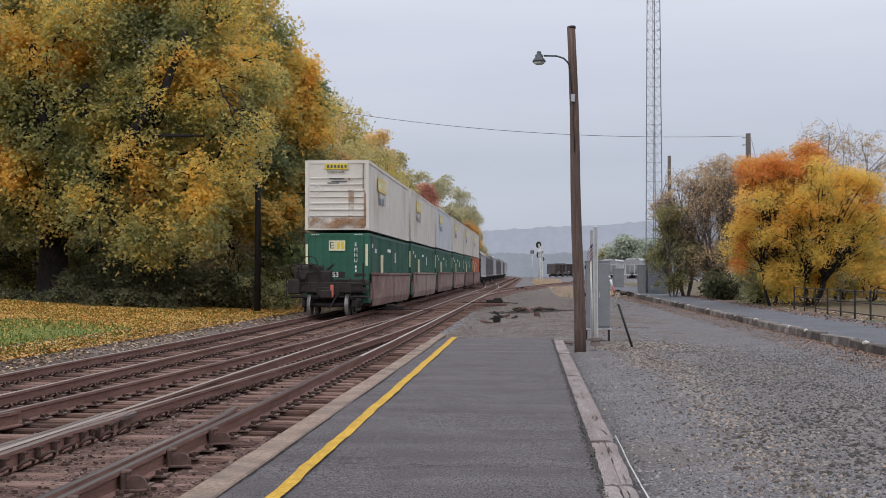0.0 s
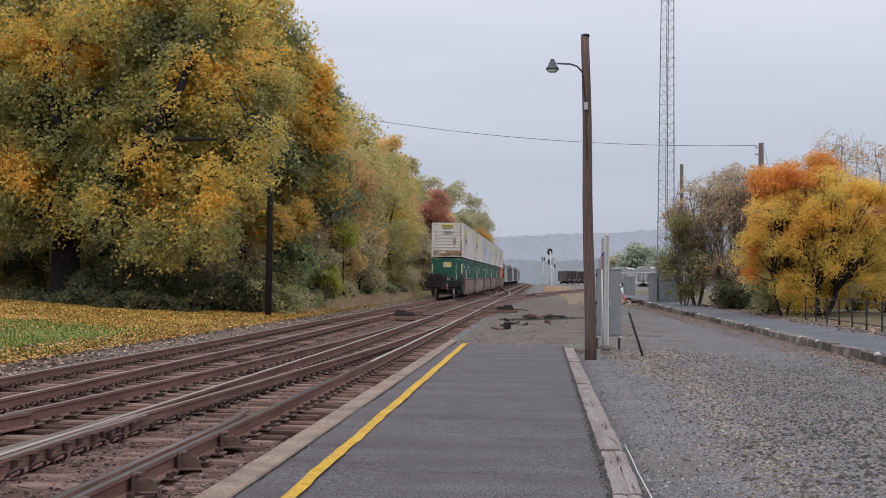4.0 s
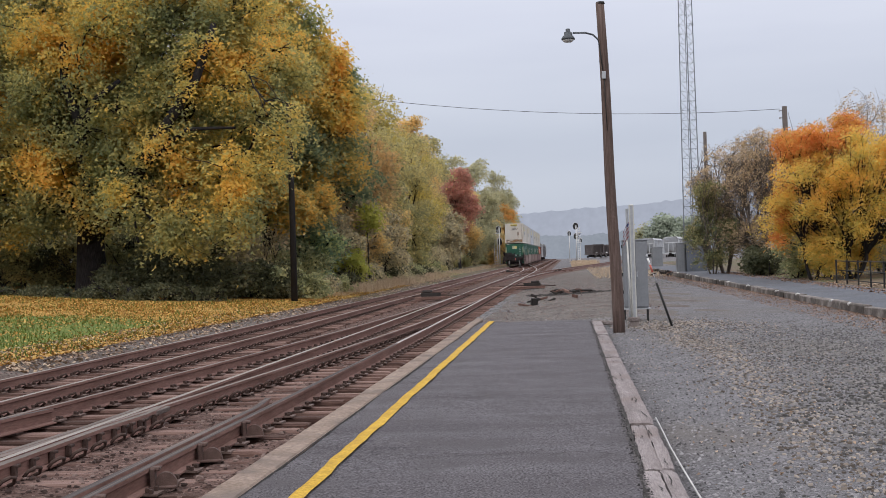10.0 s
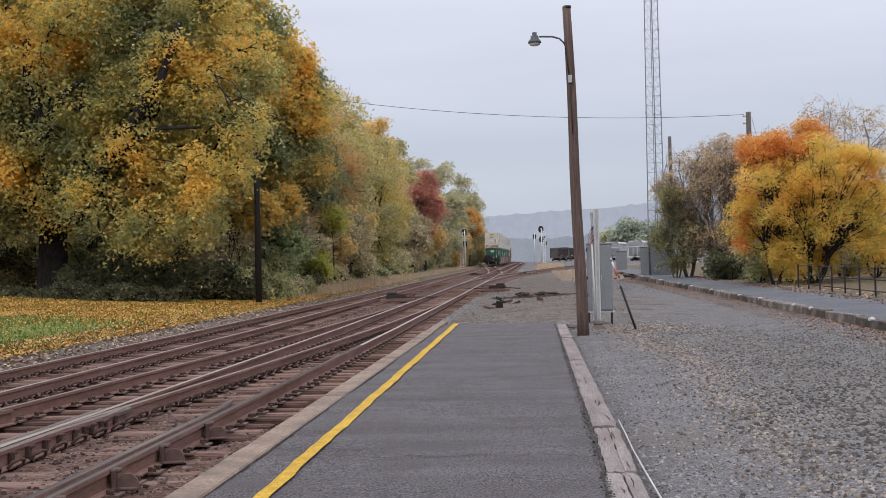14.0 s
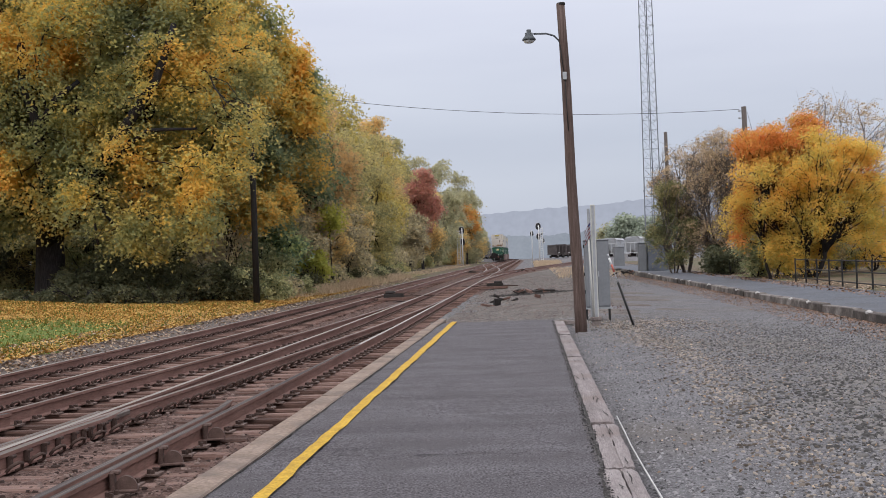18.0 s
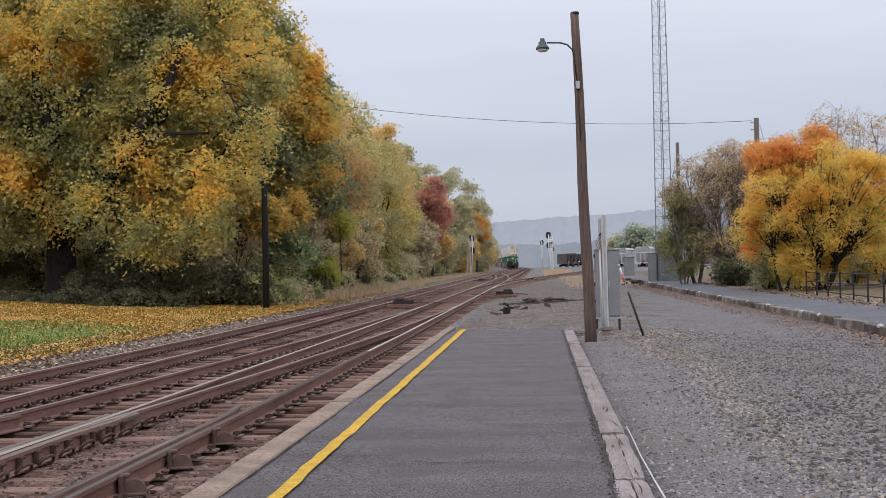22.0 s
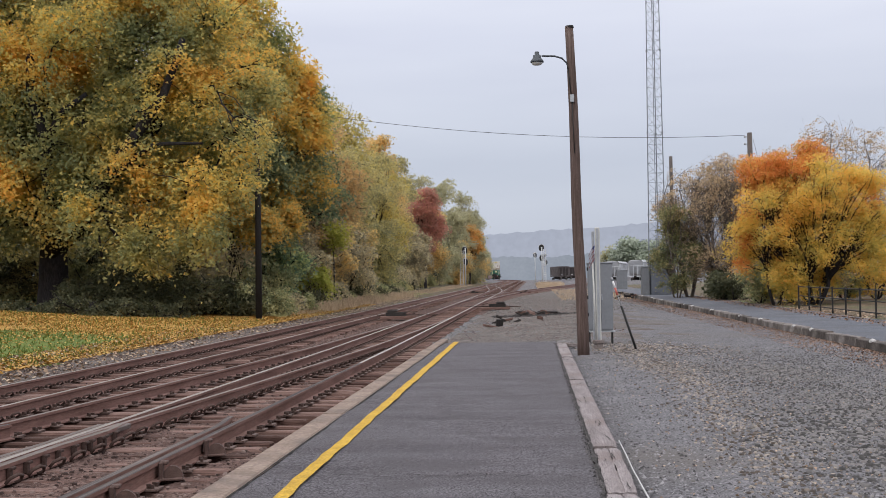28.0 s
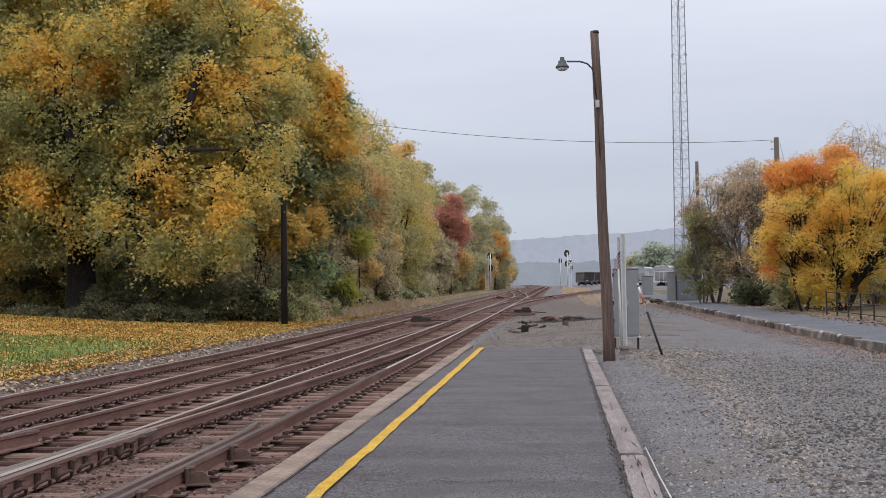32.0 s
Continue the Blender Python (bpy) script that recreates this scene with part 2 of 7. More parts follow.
M_PATH = mat("path_asphalt", [(0.082, 0.087, 0.103), (0.118, 0.124, 0.144)], 0.85, 0.6, bump=0.4, bump_scale=80, fine=0.25, stain=(0.085, 0.085, 0.095), stain_scale=0.5)
M_KERB = mat("tan_concrete", [(0.170, 0.124, 0.097), (0.236, 0.176, 0.141), (0.290, 0.224, 0.184)], 0.9, 2.2, bump=0.6, bump_scale=45, fine=0.25, fine_scale=30, stain=(0.135, 0.105, 0.092), stain_scale=1.4)
M_BLOCK = mat("weathered_concrete_block", [(0.10, 0.081, 0.075), (0.185, 0.153, 0.143), (0.25, 0.215, 0.203)], 0.92, 3.2, bump=0.8, fine=0.45, stain=(0.17, 0.138, 0.125), stain_scale=2.2)
M_KERBSTONE = mat("old_kerb_stone", [(0.050, 0.041, 0.036), (0.112, 0.094, 0.084), (0.25, 0.222, 0.205)], 0.92, 2.0, bump=0.5, fine=0.25, randobj=0.3)
M_CHIP = mat("broken_concrete", [(0.34, 0.32, 0.31), (0.50, 0.48, 0.46)], 0.9, 6.0, bump=0.5)
M_YELLOW = mat("yellow_line_paint", [(0.37, 0.225, 0.028), (0.48, 0.292, 0.028), (0.55, 0.345, 0.042)], 0.75, 3.0, bump=0.5, bump_scale=70, fine=0.3, fine_scale=45)
M_WHITE = plain("white_paint", (0.7, 0.7, 0.7), 0.6)
M_GRASS = mat("lawn_grass", [(0.074, 0.098, 0.018), (0.106, 0.140, 0.026), (0.15, 0.178, 0.040)], 0.95, 1.2, bump=0.6, bump_scale=40, fine=0.4)
M_LITTER = mat("fallen_leaf_litter", [(0.216, 0.127, 0.040), (0.360, 0.201, 0.048), (0.468, 0.271, 0.064)], 0.9, 2.5, bump=0.8, bump_scale=20, fine=0.5)
M_DRYGRASS = leaf_mat("dry_grass", [(0.42, 0.31, 0.21), (0.62, 0.48, 0.34)], 0.6, 0.6)
M_FLEAF = leaf_mat("fallen_leaf", [(0.297, 0.146, 0.031), (0.414, 0.225, 0.047), (0.504, 0.323, 0.098)], 0.4, 0.8, through_light=0.1)
M_BLEAF = leaf_mat("brown_fallen_leaf", [(0.20, 0.13, 0.085), (0.36, 0.25, 0.17), (0.45, 0.34, 0.24)], 0.4, 0.8, through_light=0.1)
M_TIE = mat("weathered_tie_wood", [(0.068, 0.037, 0.029), (0.142, 0.081, 0.065), (0.232, 0.148, 0.125)], 0.92, 3.0, bump=0.8, fine=0.35, randobj=0.45, stretch=(0.5, 6, 6))
M_RAIL = mat("rusty_rail_steel", [(0.132, 0.069, 0.054), (0.192, 0.105, 0.086), (0.250, 0.146, 0.122)], 0.75, 3.0, bump=0.3, fine=0.2, stretch=(1, 0.25, 1.6))
M_RAILTOP = mat("worn_rail_head", [(0.27, 0.235, 0.215), (0.40, 0.36, 0.34)], 0.42, 3.0, metal=0.5, bump=0.03, fine=0.08, stretch=(1, 0.05, 1))
M_DARKTOP = mat("dark_worn_rail_head", [(0.035, 0.030, 0.031), (0.085, 0.072, 0.070), (0.21, 0.172, 0.155)], 0.8, 3.0, bump=0.1, fine=0.15, stretch=(14, 0.10, 1), spec=0.08)
M_SIGNAL = mat("pale_signal_paint", [(0.52, 0.52, 0.53), (0.66, 0.66, 0.67)], 0.6, 3.0, bump=0.05, fine=0.08)
M_CRACK = plain("dirt_and_shadow_crack", (0.03, 0.026, 0.024), 0.95)
M_IRON = mat("rusted_iron", [(0.045, 0.027, 0.022), (0.09, 0.056, 0.046)], 0.8, 9.0, bump=0.3, fine=0.2)
M_BLACK = plain("black_iron", (0.022, 0.021, 0.021), 0.6)
M_POLE = mat("brown_pole_wood", [(0.060, 0.039, 0.032), (0.106, 0.071, 0.060), (0.165, 0.118, 0.103)], 0.85, 5.0, bump=0.5, fine=0.3, stretch=(6, 6, 0.35))
M_TARPOLE = mat("tarred_pole_wood", [(0.009, 0.008, 0.007), (0.022, 0.018, 0.017)], 0.8, 5.0, bump=0.4, stretch=(6, 6, 0.4))
M_GREYPOLE = mat("greyed_pole_wood", [(0.080, 0.066, 0.060), (0.14, 0.118, 0.108)], 0.85, 5.0, bump=0.4, stretch=(6, 6, 0.4))
M_GALV = mat("galvanised_steel", [(0.30, 0.31, 0.32), (0.42, 0.43, 0.45)], 0.5, 6.0, metal=0.55, bump=0.05, fine=0.08)
M_CASE = mat("grey_case_paint", [(0.155, 0.162, 0.175), (0.20, 0.207, 0.222)], 0.55, 1.5, bump=0.04, fine=0.06)
M_SHED = mat("blue_grey_shed_steel", [(0.095, 0.106, 0.128), (0.14, 0.152, 0.178)], 0.6, 1.0, bump=0.1, fine=0.08)
M_CREAM = mat("cream_post_paint", [(0.43, 0.42, 0.39), (0.54, 0.53, 0.50)], 0.6, 5.0, bump=0.05, fine=0.08)
M_LAMP = plain("grey_lamp_housing", (0.075, 0.082, 0.09), 0.5, 0.3)
M_LENS = plain("frosted_lamp_glass", (0.6, 0.6, 0.57), 0.3)
M_RED = plain("faded_red_paint", (0.46, 0.13, 0.10), 0.6)
M_BLUE = plain("navy_cloth", (0.035, 0.045, 0.12), 0.9)
M_BARK = mat("dark_bark", [(0.014, 0.013, 0.014), (0.028, 0.025, 0.026), (0.050, 0.045, 0.046)], 0.95, 6.0, bump=0.8, stretch=(3, 3, 0.6), spec=0.1)
M_TWIG = mat("brown_twig_bark", [(0.11, 0.088, 0.076), (0.20, 0.165, 0.145)], 0.9, 5.0, bump=0.2)
M_TOWER = mat("dull_tower_steel", [(0.16, 0.175, 0.20), (0.24, 0.255, 0.285)], 0.6, 2.0, metal=0.3, bump=0.0, fine=0.05)
M_WIRE = plain("weathered_cable", (0.06, 0.06, 0.065), 0.6)


# ---- geometry helpers ----
def thing(name, label="", category="", group="", kind="", m=None):
    ob = tagged(new(name), label, category, group, kind)
    if m is not None:
        ob.matrix_basis = m
    return ob


def mesh_from(name, bm, material):
    me = bpy.data.meshes.new(name)
    bm.to_mesh(me)
    bm.free()
    for mm in (material if isinstance(material, (list, tuple)) else [material]):
        me.materials.append(mm)
    return me


def part(name, bm, material, parent=None, label="", m=None, smooth=False):
    me = mesh_from(name, bm, material) if isinstance(bm, bmesh.types.BMesh) else bm
    if smooth:
        me.polygons.foreach_set("use_smooth", [True] * len(me.polygons))
    ob = new(name, me)
    ob.parent = parent
    if m is not None:
        ob.matrix_basis = m
    return tagged(ob, label)


def box(bm, c, s, m=None, bevel=0.0, mi=0):
    q = Matrix.Translation(c) @ (m or Matrix.Identity(4)) @ Matrix.Diagonal((*s, 1))
    r = bmesh.ops.create_cube(bm, size=1.0, matrix=q)
    fs = {f for v in r["verts"] for f in v.link_faces}
    if bevel:
        es = list({e for v in r["verts"] for e in v.link_edges})
        out = bmesh.ops.bevel(bm, geom=es, offset=bevel, segments=1, affect="EDGES", profile=0.5)
        fs = fs | set(out["faces"])
    for f in fs:
        if f.is_valid:
            f.material_index = mi
    return bm


def rod(bm, a, b, r0, r1=None, n=8, mi=0, caps=True):
    """A straight tapered round bar from a to b."""
    a, b = Vector(a), Vector(b)
    r1 = r0 if r1 is None else r1
    d = (b - a).normalized()
    u = d.orthogonal().normalized()
    w = d.cross(u)
    ring = []
    for p, r in ((a, r0), (b, r1)):
        ring.append([bm.verts.new(p + (u * math.cos(2 * math.pi * i / n) + w * math.sin(2 * math.pi * i / n)) * r) for i in range(n)])
    for i in range(n):
        f = bm.faces.new((ring[0][i], ring[0][(i + 1) % n], ring[1][(i + 1) % n], ring[1][i]))
        f.material_index = mi
        f.smooth = n > 6
    if caps:
        bm.faces.new(ring[0][::-1]).material_index = mi
        bm.faces.new(ring[1]).material_index = mi
    return bm


def tube(bm, pts, radii, n=8, mi=0):
    """A bent round bar through pts."""
    pts = [Vector(p) for p in pts]
    if not hasattr(radii, "__len__"):
        radii = [radii] * len(pts)
    prev = None
    for k, (p, r) in enumerate(zip(pts, radii)):
        d = (pts[min(k + 1, len(pts) - 1)] - pts[max(k - 1, 0)]).normalized()
        u = Vector((d.y, -d.x, 0)) if abs(d.z) < 0.9 else Vector((1, 0, 0)).cross(d)
        u = (u - d * u.dot(d)).normalized()
        w = d.cross(u)
        ring = [bm.verts.new(p + (u * math.cos(2 * math.pi * i / n) + w * math.sin(2 * math.pi * i / n)) * r) for i in range(n)]
        if prev:
            for i in range(n):
                f = bm.faces.new((prev[i], prev[(i + 1) % n], ring[(i + 1) % n], ring[i]))
                f.smooth, f.material_index = True, mi
        else:
            bm.faces.new(ring[::-1]).material_index = mi
        prev = ring
    bm.faces.new(prev).material_index = mi
    return bm


def lathe(bm, prof, n=16, c=(0, 0, 0), mi=0):
    """Turns (radius, height) rows round z at c."""
    prev = None
    for r, z in prof:
        ring = [bm.verts.new((c[0] + r * math.cos(2 * math.pi * i / n), c[1] + r * math.sin(2 * math.pi * i / n), c[2] + z)) for i in range(n)]
        if prev:
            for i in range(n):
                f = bm.faces.new((prev[i], prev[(i + 1) % n], ring[(i + 1) % n], ring[i]))
                f.smooth, f.material_index = True, mi
        prev = ring
    return bm


def bulk(name, verts, faces_n, material, parent=None, m=None):
    """Many like polygons at once: verts (count, corners, 3), all with the same number of corners."""
    v = np.asarray(verts, dtype=np.float32)
    n, k = v.shape[0], v.shape[1]
    me = bpy.data.meshes.new(name)
    me.vertices.add(n * k)
    me.vertices.foreach_set("co", v.ravel())
    me.loops.add(n * k)
    me.loops.foreach_set("vertex_index", np.arange(n * k, dtype=np.int32))
    me.polygons.add(n)
    me.polygons.foreach_set("loop_start", np.arange(0, n * k, k, dtype=np.int32))
    me.update(calc_edges=True)
    me.materials.append(material)
    ob = new(name, me)
    ob.parent = parent
    if m is not None:
        ob.matrix_basis = m
    return ob


def sheet(name, xs, ys, zfun, material, parent=None):
    """A ground sheet over the grid xs, ys with heights zfun(x, y)."""
    nx, ny = len(xs), len(ys)
    gx, gy = np.meshgrid(np.asarray(xs, float), np.asarray(ys, float))
    gz_ = zfun(gx, gy)
    v = np.stack([gx, gy, gz_], -1).reshape(-1, 3)
    i = (np.arange(ny - 1)[:, None] * nx + np.arange(nx - 1)[None]).ravel()
    q = np.stack([i, i + 1, i + nx + 1, i + nx], -1)
    me = bpy.data.meshes.new(name)
    me.from_pydata(v.tolist(), [], q.tolist())
    me.materials.append(material)
    me.polygons.foreach_set("use_smooth", [True] * len(me.polygons))
    ob = new(name, me)
    ob.parent = parent
    return ob


# ---- lie of the land ----
def rise(y):
    """The line climbs gently away from the platform, crests and falls into the valley."""
    y = np.asarray(y, float)
    return np.interp(y, [-100, 30, 60, 430, 560, 1100, 6000], [0, 0, 0.09, 1.57, 0.6, -12, -20])


def ground_z(x, y):
    x, y = np.asarray(x, float), np.asarray(y, float)
    at = np.interp(x, [-400, -60, -30, -11, -10.2, -2.7, -2.2, 0.5, 0.9, 7.8, 7.9, 11.2, 11.5, 30, 400],
                   [3.0, 1.8, 0.75, -0.26, -0.36, -0.36, -0.36, -0.30, -0.09, -0.21, -0.24, -0.24, -0.06, 0.3, 0.5])
    past = np.interp(x, [-400, -60, -30, -11, -10.2, -2.9, 1.5, 7.8, 7.9, 11.2, 11.5, 30, 400],
                     [3.0, 1.8, 0.75, -0.26, -0.36, -0.30, -0.12, -0.21, -0.24, -0.24, -0.06, 0.3, 0.5])
    yard = np.interp(x, [-400, -60, -30, -11, -10.2, 9, 11.5, 30, 400], [3.0, 1.8, 0.75, -0.26, -0.36, -0.32, -0.06, 0.3, 0.5])
    k2 = np.clip((y - 60) / 25, 0, 1)
    past = past * (1 - k2) + yard * k2
    k = np.clip((y - 29.6) / 1.5, 0, 1)
    near = np.clip((1200 - y) / 500, 0, 1)
    return (at * (1 - k) + past * k) * near + rise(y)


def bend(y):
    """How far the main line has swung to the west at y."""
    return -np.clip(np.asarray(y, float) - 325, 0, None) ** 2 / 1277.0


A_X, C_X, GAUGE = -8.03, -4.235, 0.755
RAIL_Z = -0.06


def line_a(y):
    return A_X + bend(y)


def line_c(y):
    return C_X + bend(y)


def line_b(y):
    """Crossover from track C, with its points at 60 m, towards track A behind the camera."""
    d = 60 - np.asarray(y, float)
    return C_X - np.where(d < 46, 0.00066 * np.clip(d, 0, None) ** 2, 0.00066 * 46**2 + 0.0607 * (d - 46))


def ease(k):
    k = np.clip(k, 0, 1)
    return k * k * (3 - 2 * k)


def line_x(y):
    """Far crossover from C to A."""
    return C_X + (A_X - C_X) * ease((np.asarray(y, float) - 119) / 107.0)


def line_s(y):
    """Yard siding that leaves C to the east."""
    d = np.asarray(y, float) - 74
    return C_X + np.where(d < 55, 0.00105 * np.clip(d, 0, None) ** 2, 3.18 + 0.1155 * (d - 55))


random.seed(4)
rng = np.random.default_rng(7)
ground = sheet("ground", np.r_[-3000, -1500, -700, -300, -150, -90, np.arange(-60, -12, 4), np.arange(-12, 14, 0.5), np.arange(14, 60, 4), 90, 150, 300, 700, 1500, 3000],
               np.r_[-400, -150, -60, -30, np.arange(-14, 60, 1.0), np.arange(60, 200, 5), np.arange(200, 600, 20), 700, 850, 1000, 1300, 1800, 2500, 4500],
               ground_z, M_GRAVEL)
tagged(ground, "grey crushed-stone yard ground reaching to the valley", "ground", kind="structure")


# trackbed under the three tracks
def bed(name, y0, y1, step, left, right, crest, lip=0.0):
    ys = np.arange(y0, y1 + 0.01, step)
    rows = []
    for y in ys:
        xl, xr = left(y), right(y)
        z = float(rise(y))
        wob = [0.12 * math.sin(y * 1.3 + k) + 0.1 * math.sin(y * 3.1 + 2 * k) for k in range(2)]
        rows.append([(xl - 0.5 + wob[0], y, z - 0.42), (xl + 0.1 + wob[0] * 0.5, y, z + crest), ((xl + xr) / 2, y, z + crest), (xr - 0.1 + wob[1] * 0.3, y, z + crest + lip), (xr + 0.45 + wob[1] * 0.3, y, z - 0.42)])
    bm = bmesh.new()
    vs = [[bm.verts.new(p) for p in r] for r in rows]
    for a, b in zip(vs, vs[1:]):
        for i in range(4):
            bm.faces.new((a[i], a[i + 1], b[i + 1], b[i]))
    return part(name, bm, M_BALLAST)


def bed_z(x, y):
    """Uneven ballast: dirt nearly over the ties between the platform rails, sunk cribs beside them further on."""
    lump = 0.012 * np.sin(x * 7.1 + y * 2.3) + 0.010 * np.sin(x * 3.3 - y * 5.7) + 0.008 * np.sin(x * 17 + y * 11) + 0.006 * np.sin(y * 23 - x * 9)
    in_c = np.clip((x + 5.0) / 0.2, 0, 1) * np.clip((-3.55 - x) / 0.15, 0, 1)
    edge = np.clip((x + 3.45) / 0.2, 0, 1)
    far = np.clip((y - 12.0) / 4.0, 0, 1)
    in_a = np.clip((x + 8.7) / 0.2, 0, 1) * np.clip((-7.4 - x) / 0.2, 0, 1)
    base = -0.312 + in_c * (0.052 - 0.022 * far) + edge * (0.045 - 0.085 * far) + in_a * 0.02
    down = 0.25 * np.clip((-9.95 - x) / 0.35, 0, 1)
    return rise(y) + base + lump - down


near_bed = sheet("near_trackbed", np.arange(-10.3, -2.40, 0.13), np.r_[np.arange(-20, 4, 1.0), np.arange(4, 60.1, 0.16)], bed_z, M_BALLAST)
tagged(near_bed, "rust-stained dirt and ballast between the near ties", "ballast", kind="structure")
trackbed = bed("trackbed", 59.6, 640, 4, lambda y: float(line_a(y)) - 1.75, lambda y: float(line_c(y)) + 1.8, -0.315, 0.03)
tagged(trackbed, "rust-stained stone ballast bed under the tracks", "ballast", kind="structure")
sidingbed = bed("siding_bed", 74, 300, 4, lambda y: float(line_s(y)) - 1.4, lambda y: float(line_s(y)) + 1.4, -0.235)
tagged(sidingbed, "dark stone ballast bed under the curving siding", "ballast", kind="structure")


# ---- tracks ----
RAIL_PROFILE = ((-0.036, 0.0), (0.036, 0.0), (0.037, -0.035), (0.010, -0.05), (0.009, -0.15), (0.07, -0.165), (0.07, -0.18), (-0.07, -0.18), (-0.07, -0.165), (-0.009, -0.15), (-0.010, -0.05), (-0.037, -0.035))


def rail(name, xfun, y0, y1, parent, step=2.0, label="", lift=0.0, head=None):
    """A flat-bottomed rail along x = xfun(y); its worn head is the first face of the profile."""
    ys = np.r_[np.arange(y0, y1, step), y1]
    bm = bmesh.new()
    prev = None
    for y in ys:
        x, z = float(xfun(y)), float(rise(y)) + RAIL_Z + lift
        ring = [bm.verts.new((x + px, y, z + pz)) for px, pz in RAIL_PROFILE]
        if prev:
            for i in range(12):
                f = bm.faces.new((prev[i], ring[i], ring[(i + 1) % 12], prev[(i + 1) % 12]))
                f.material_index = 1 if i == 0 else 0
        else:
            bm.faces.new(ring[::-1])
        prev = ring
    bm.faces.new(prev)
    bmesh.ops.recalc_face_normals(bm, faces=bm.faces)
    return part(name, bm, [M_RAIL, head or M_RAILTOP], parent, label)


def tie_mesh(length, seed):
    r = random.Random(seed)
    bm = bmesh.new()
    box(bm, (0, 0, -0.09), (length, 0.22, 0.18), bevel=0.018)
    for v in bm.verts:
        v.co += Vector((r.uniform(-0.02, 0.02), r.uniform(-0.008, 0.008), r.uniform(-0.006, 0.006)))
    return mesh_from("tie", bm, M_TIE)


TIE_25 = [tie_mesh(2.6, k) for k in range(4)]
TIE_LONG = [tie_mesh(1.0, 10 + k) for k in range(4)]
TIE_TOP = RAIL_Z - 0.188


def ties(parent, xfun, y0, y1, spacing=0.52, seed=1):
    """Ties as parts; their tops lie under the rails' feet."""
    r = random.Random(seed)
    y = y0
    while y < y1:
        m = pose(float(xfun(y)) + r.uniform(-0.05, 0.05), y + r.uniform(-0.03, 0.03), float(rise(y)) + TIE_TOP + r.uniform(-0.008, 0), 0, 0, r.uniform(-1.2, 1.2))
        part("tie", r.choice(TIE_25), None, parent, m=m)
        y += spacing


def far_ties(parent, xfun, y0, y1, spacing=0.56):
    ys = np.arange(y0, y1, spacing)
    vs = []
    for y in ys:
        x, z = float(xfun(y)), float(rise(y)) + TIE_TOP
        x0, x1, ya, yb = x - 1.3, x + 1.3, y - 0.11, y + 0.11
        vs.append([(x0, ya, z), (x1, ya, z), (x1, yb, z), (x0, yb, z)])
        vs.append([(x0, ya, z - 0.1), (x1, ya, z - 0.1), (x1, ya, z), (x0, ya, z)])
    ob = bulk("far_tie", vs, 4, M_TIE, parent)
    tagged(ob, kind="stuff")


M_PLATE = mat("rusty_tie_plate", [(0.10, 0.064, 0.053), (0.175, 0.122, 0.106)], 0.7, 6.0, bump=0.3, fine=0.2)


def fasten(parent, xfun, y0, y1, spacing, seed, both=True, loops=True):
    """Tie plates with spikes and anchor clips at both sides of a rail, joined."""
    r = random.Random(seed)
    bm = bmesh.new()
    y = y0
    while y < y1:
        x, z = float(xfun(y)), float(rise(y)) + TIE_TOP
        box(bm, (x, y, z + 0.008), (0.36, 0.19, 0.018), mi=1)
        for sx in (-1, 1):
            box(bm, (x + sx * 0.085, y + r.uniform(-0.05, 0.05), z + 0.03), (0.035, 0.03, 0.05))
            for dy in (-0.06, 0.06):
                box(bm, (x + sx * 0.125, y + dy + r.uniform(-0.01, 0.01), z + 0.028), (0.03, 0.03, 0.045), pose(0, 0, 0, 0, 0, r.uniform(-20, 20)))
            if both or sx > 0:
                box(bm, (x + sx * 0.085, y + 0.14, z + 0.02), (0.05, 0.03, 0.045))
        if loops and y < 48:
            tube(bm, [(x + 0.08, y + 0.04, z + 0.01), (x + 0.13, y + 0.05, z + 0.07), (x + 0.18, y + 0.12, z + 0.085), (x + 0.17, y + 0.19, z + 0.05), (x + 0.11, y + 0.20, z + 0.01)], 0.017, 5)
        y += spacing
    ob = part("rail_fastening", bm, [M_IRON, M_PLATE], parent)
    tagged(ob, "rusted tie plates, spikes and anchors", kind="stuff")


def track(name, label, xfun, near, far, seed, rails=True):
    t = thing(name, label, "railway track", kind="structure")
    if rails:
        for s in (-1, 1):
            rail("rail", lambda y, s=s: xfun(y) + s * GAUGE, near[0] - 2, far, t, 2.0)
    return t


trk_a = track("track_1", "rusty main track with two steel rails on wooden ties", line_a, (6, 80), 640, 1)
ties(trk_a, line_a, 14, 92, 0.52, 3)
far_ties(trk_a, line_a, 92, 320)
for sgn in (-1, 1):
    fasten(trk_a, lambda y, s=sgn: line_a(y) + s * GAUGE, 14, 60, 0.52, 5 + sgn)

trk_c = thing("track_2", "rusty platform track with steel rails on wooden ties", "railway track", kind="structure")
rail("rail", lambda y: line_c(y) + GAUGE, 4, 24, trk_c, head=M_DARKTOP)
rail("rail", lambda y: line_c(y) + GAUGE, 24.01, 640, trk_c)
rail("rail", lambda y: line_c(y) - GAUGE, 4, 640, trk_c)
far_ties(trk_c, line_c, 92, 320)
r_ = random.Random(8)
yy = 6.0
while yy < 92:
    # long turnout ties under both tracks where they overlap
    lo = min(float(line_b(yy)), C_X) - 1.3
    hi = C_X + 1.3
    ob = part("tie", r_.choice(TIE_LONG), None, trk_c)
    ob.matrix_basis = pose((lo + hi) / 2 + r_.uniform(-0.06, 0.06), yy + r_.uniform(-0.03, 0.03), float(rise(yy)) + TIE_TOP + r_.uniform(-0.016, 0), 0, r_.uniform(-0.35, 0.35), r_.uniform(-1, 1)) @ Matrix.Diagonal((hi - lo, 1, 1, 1))
    yy += 0.52
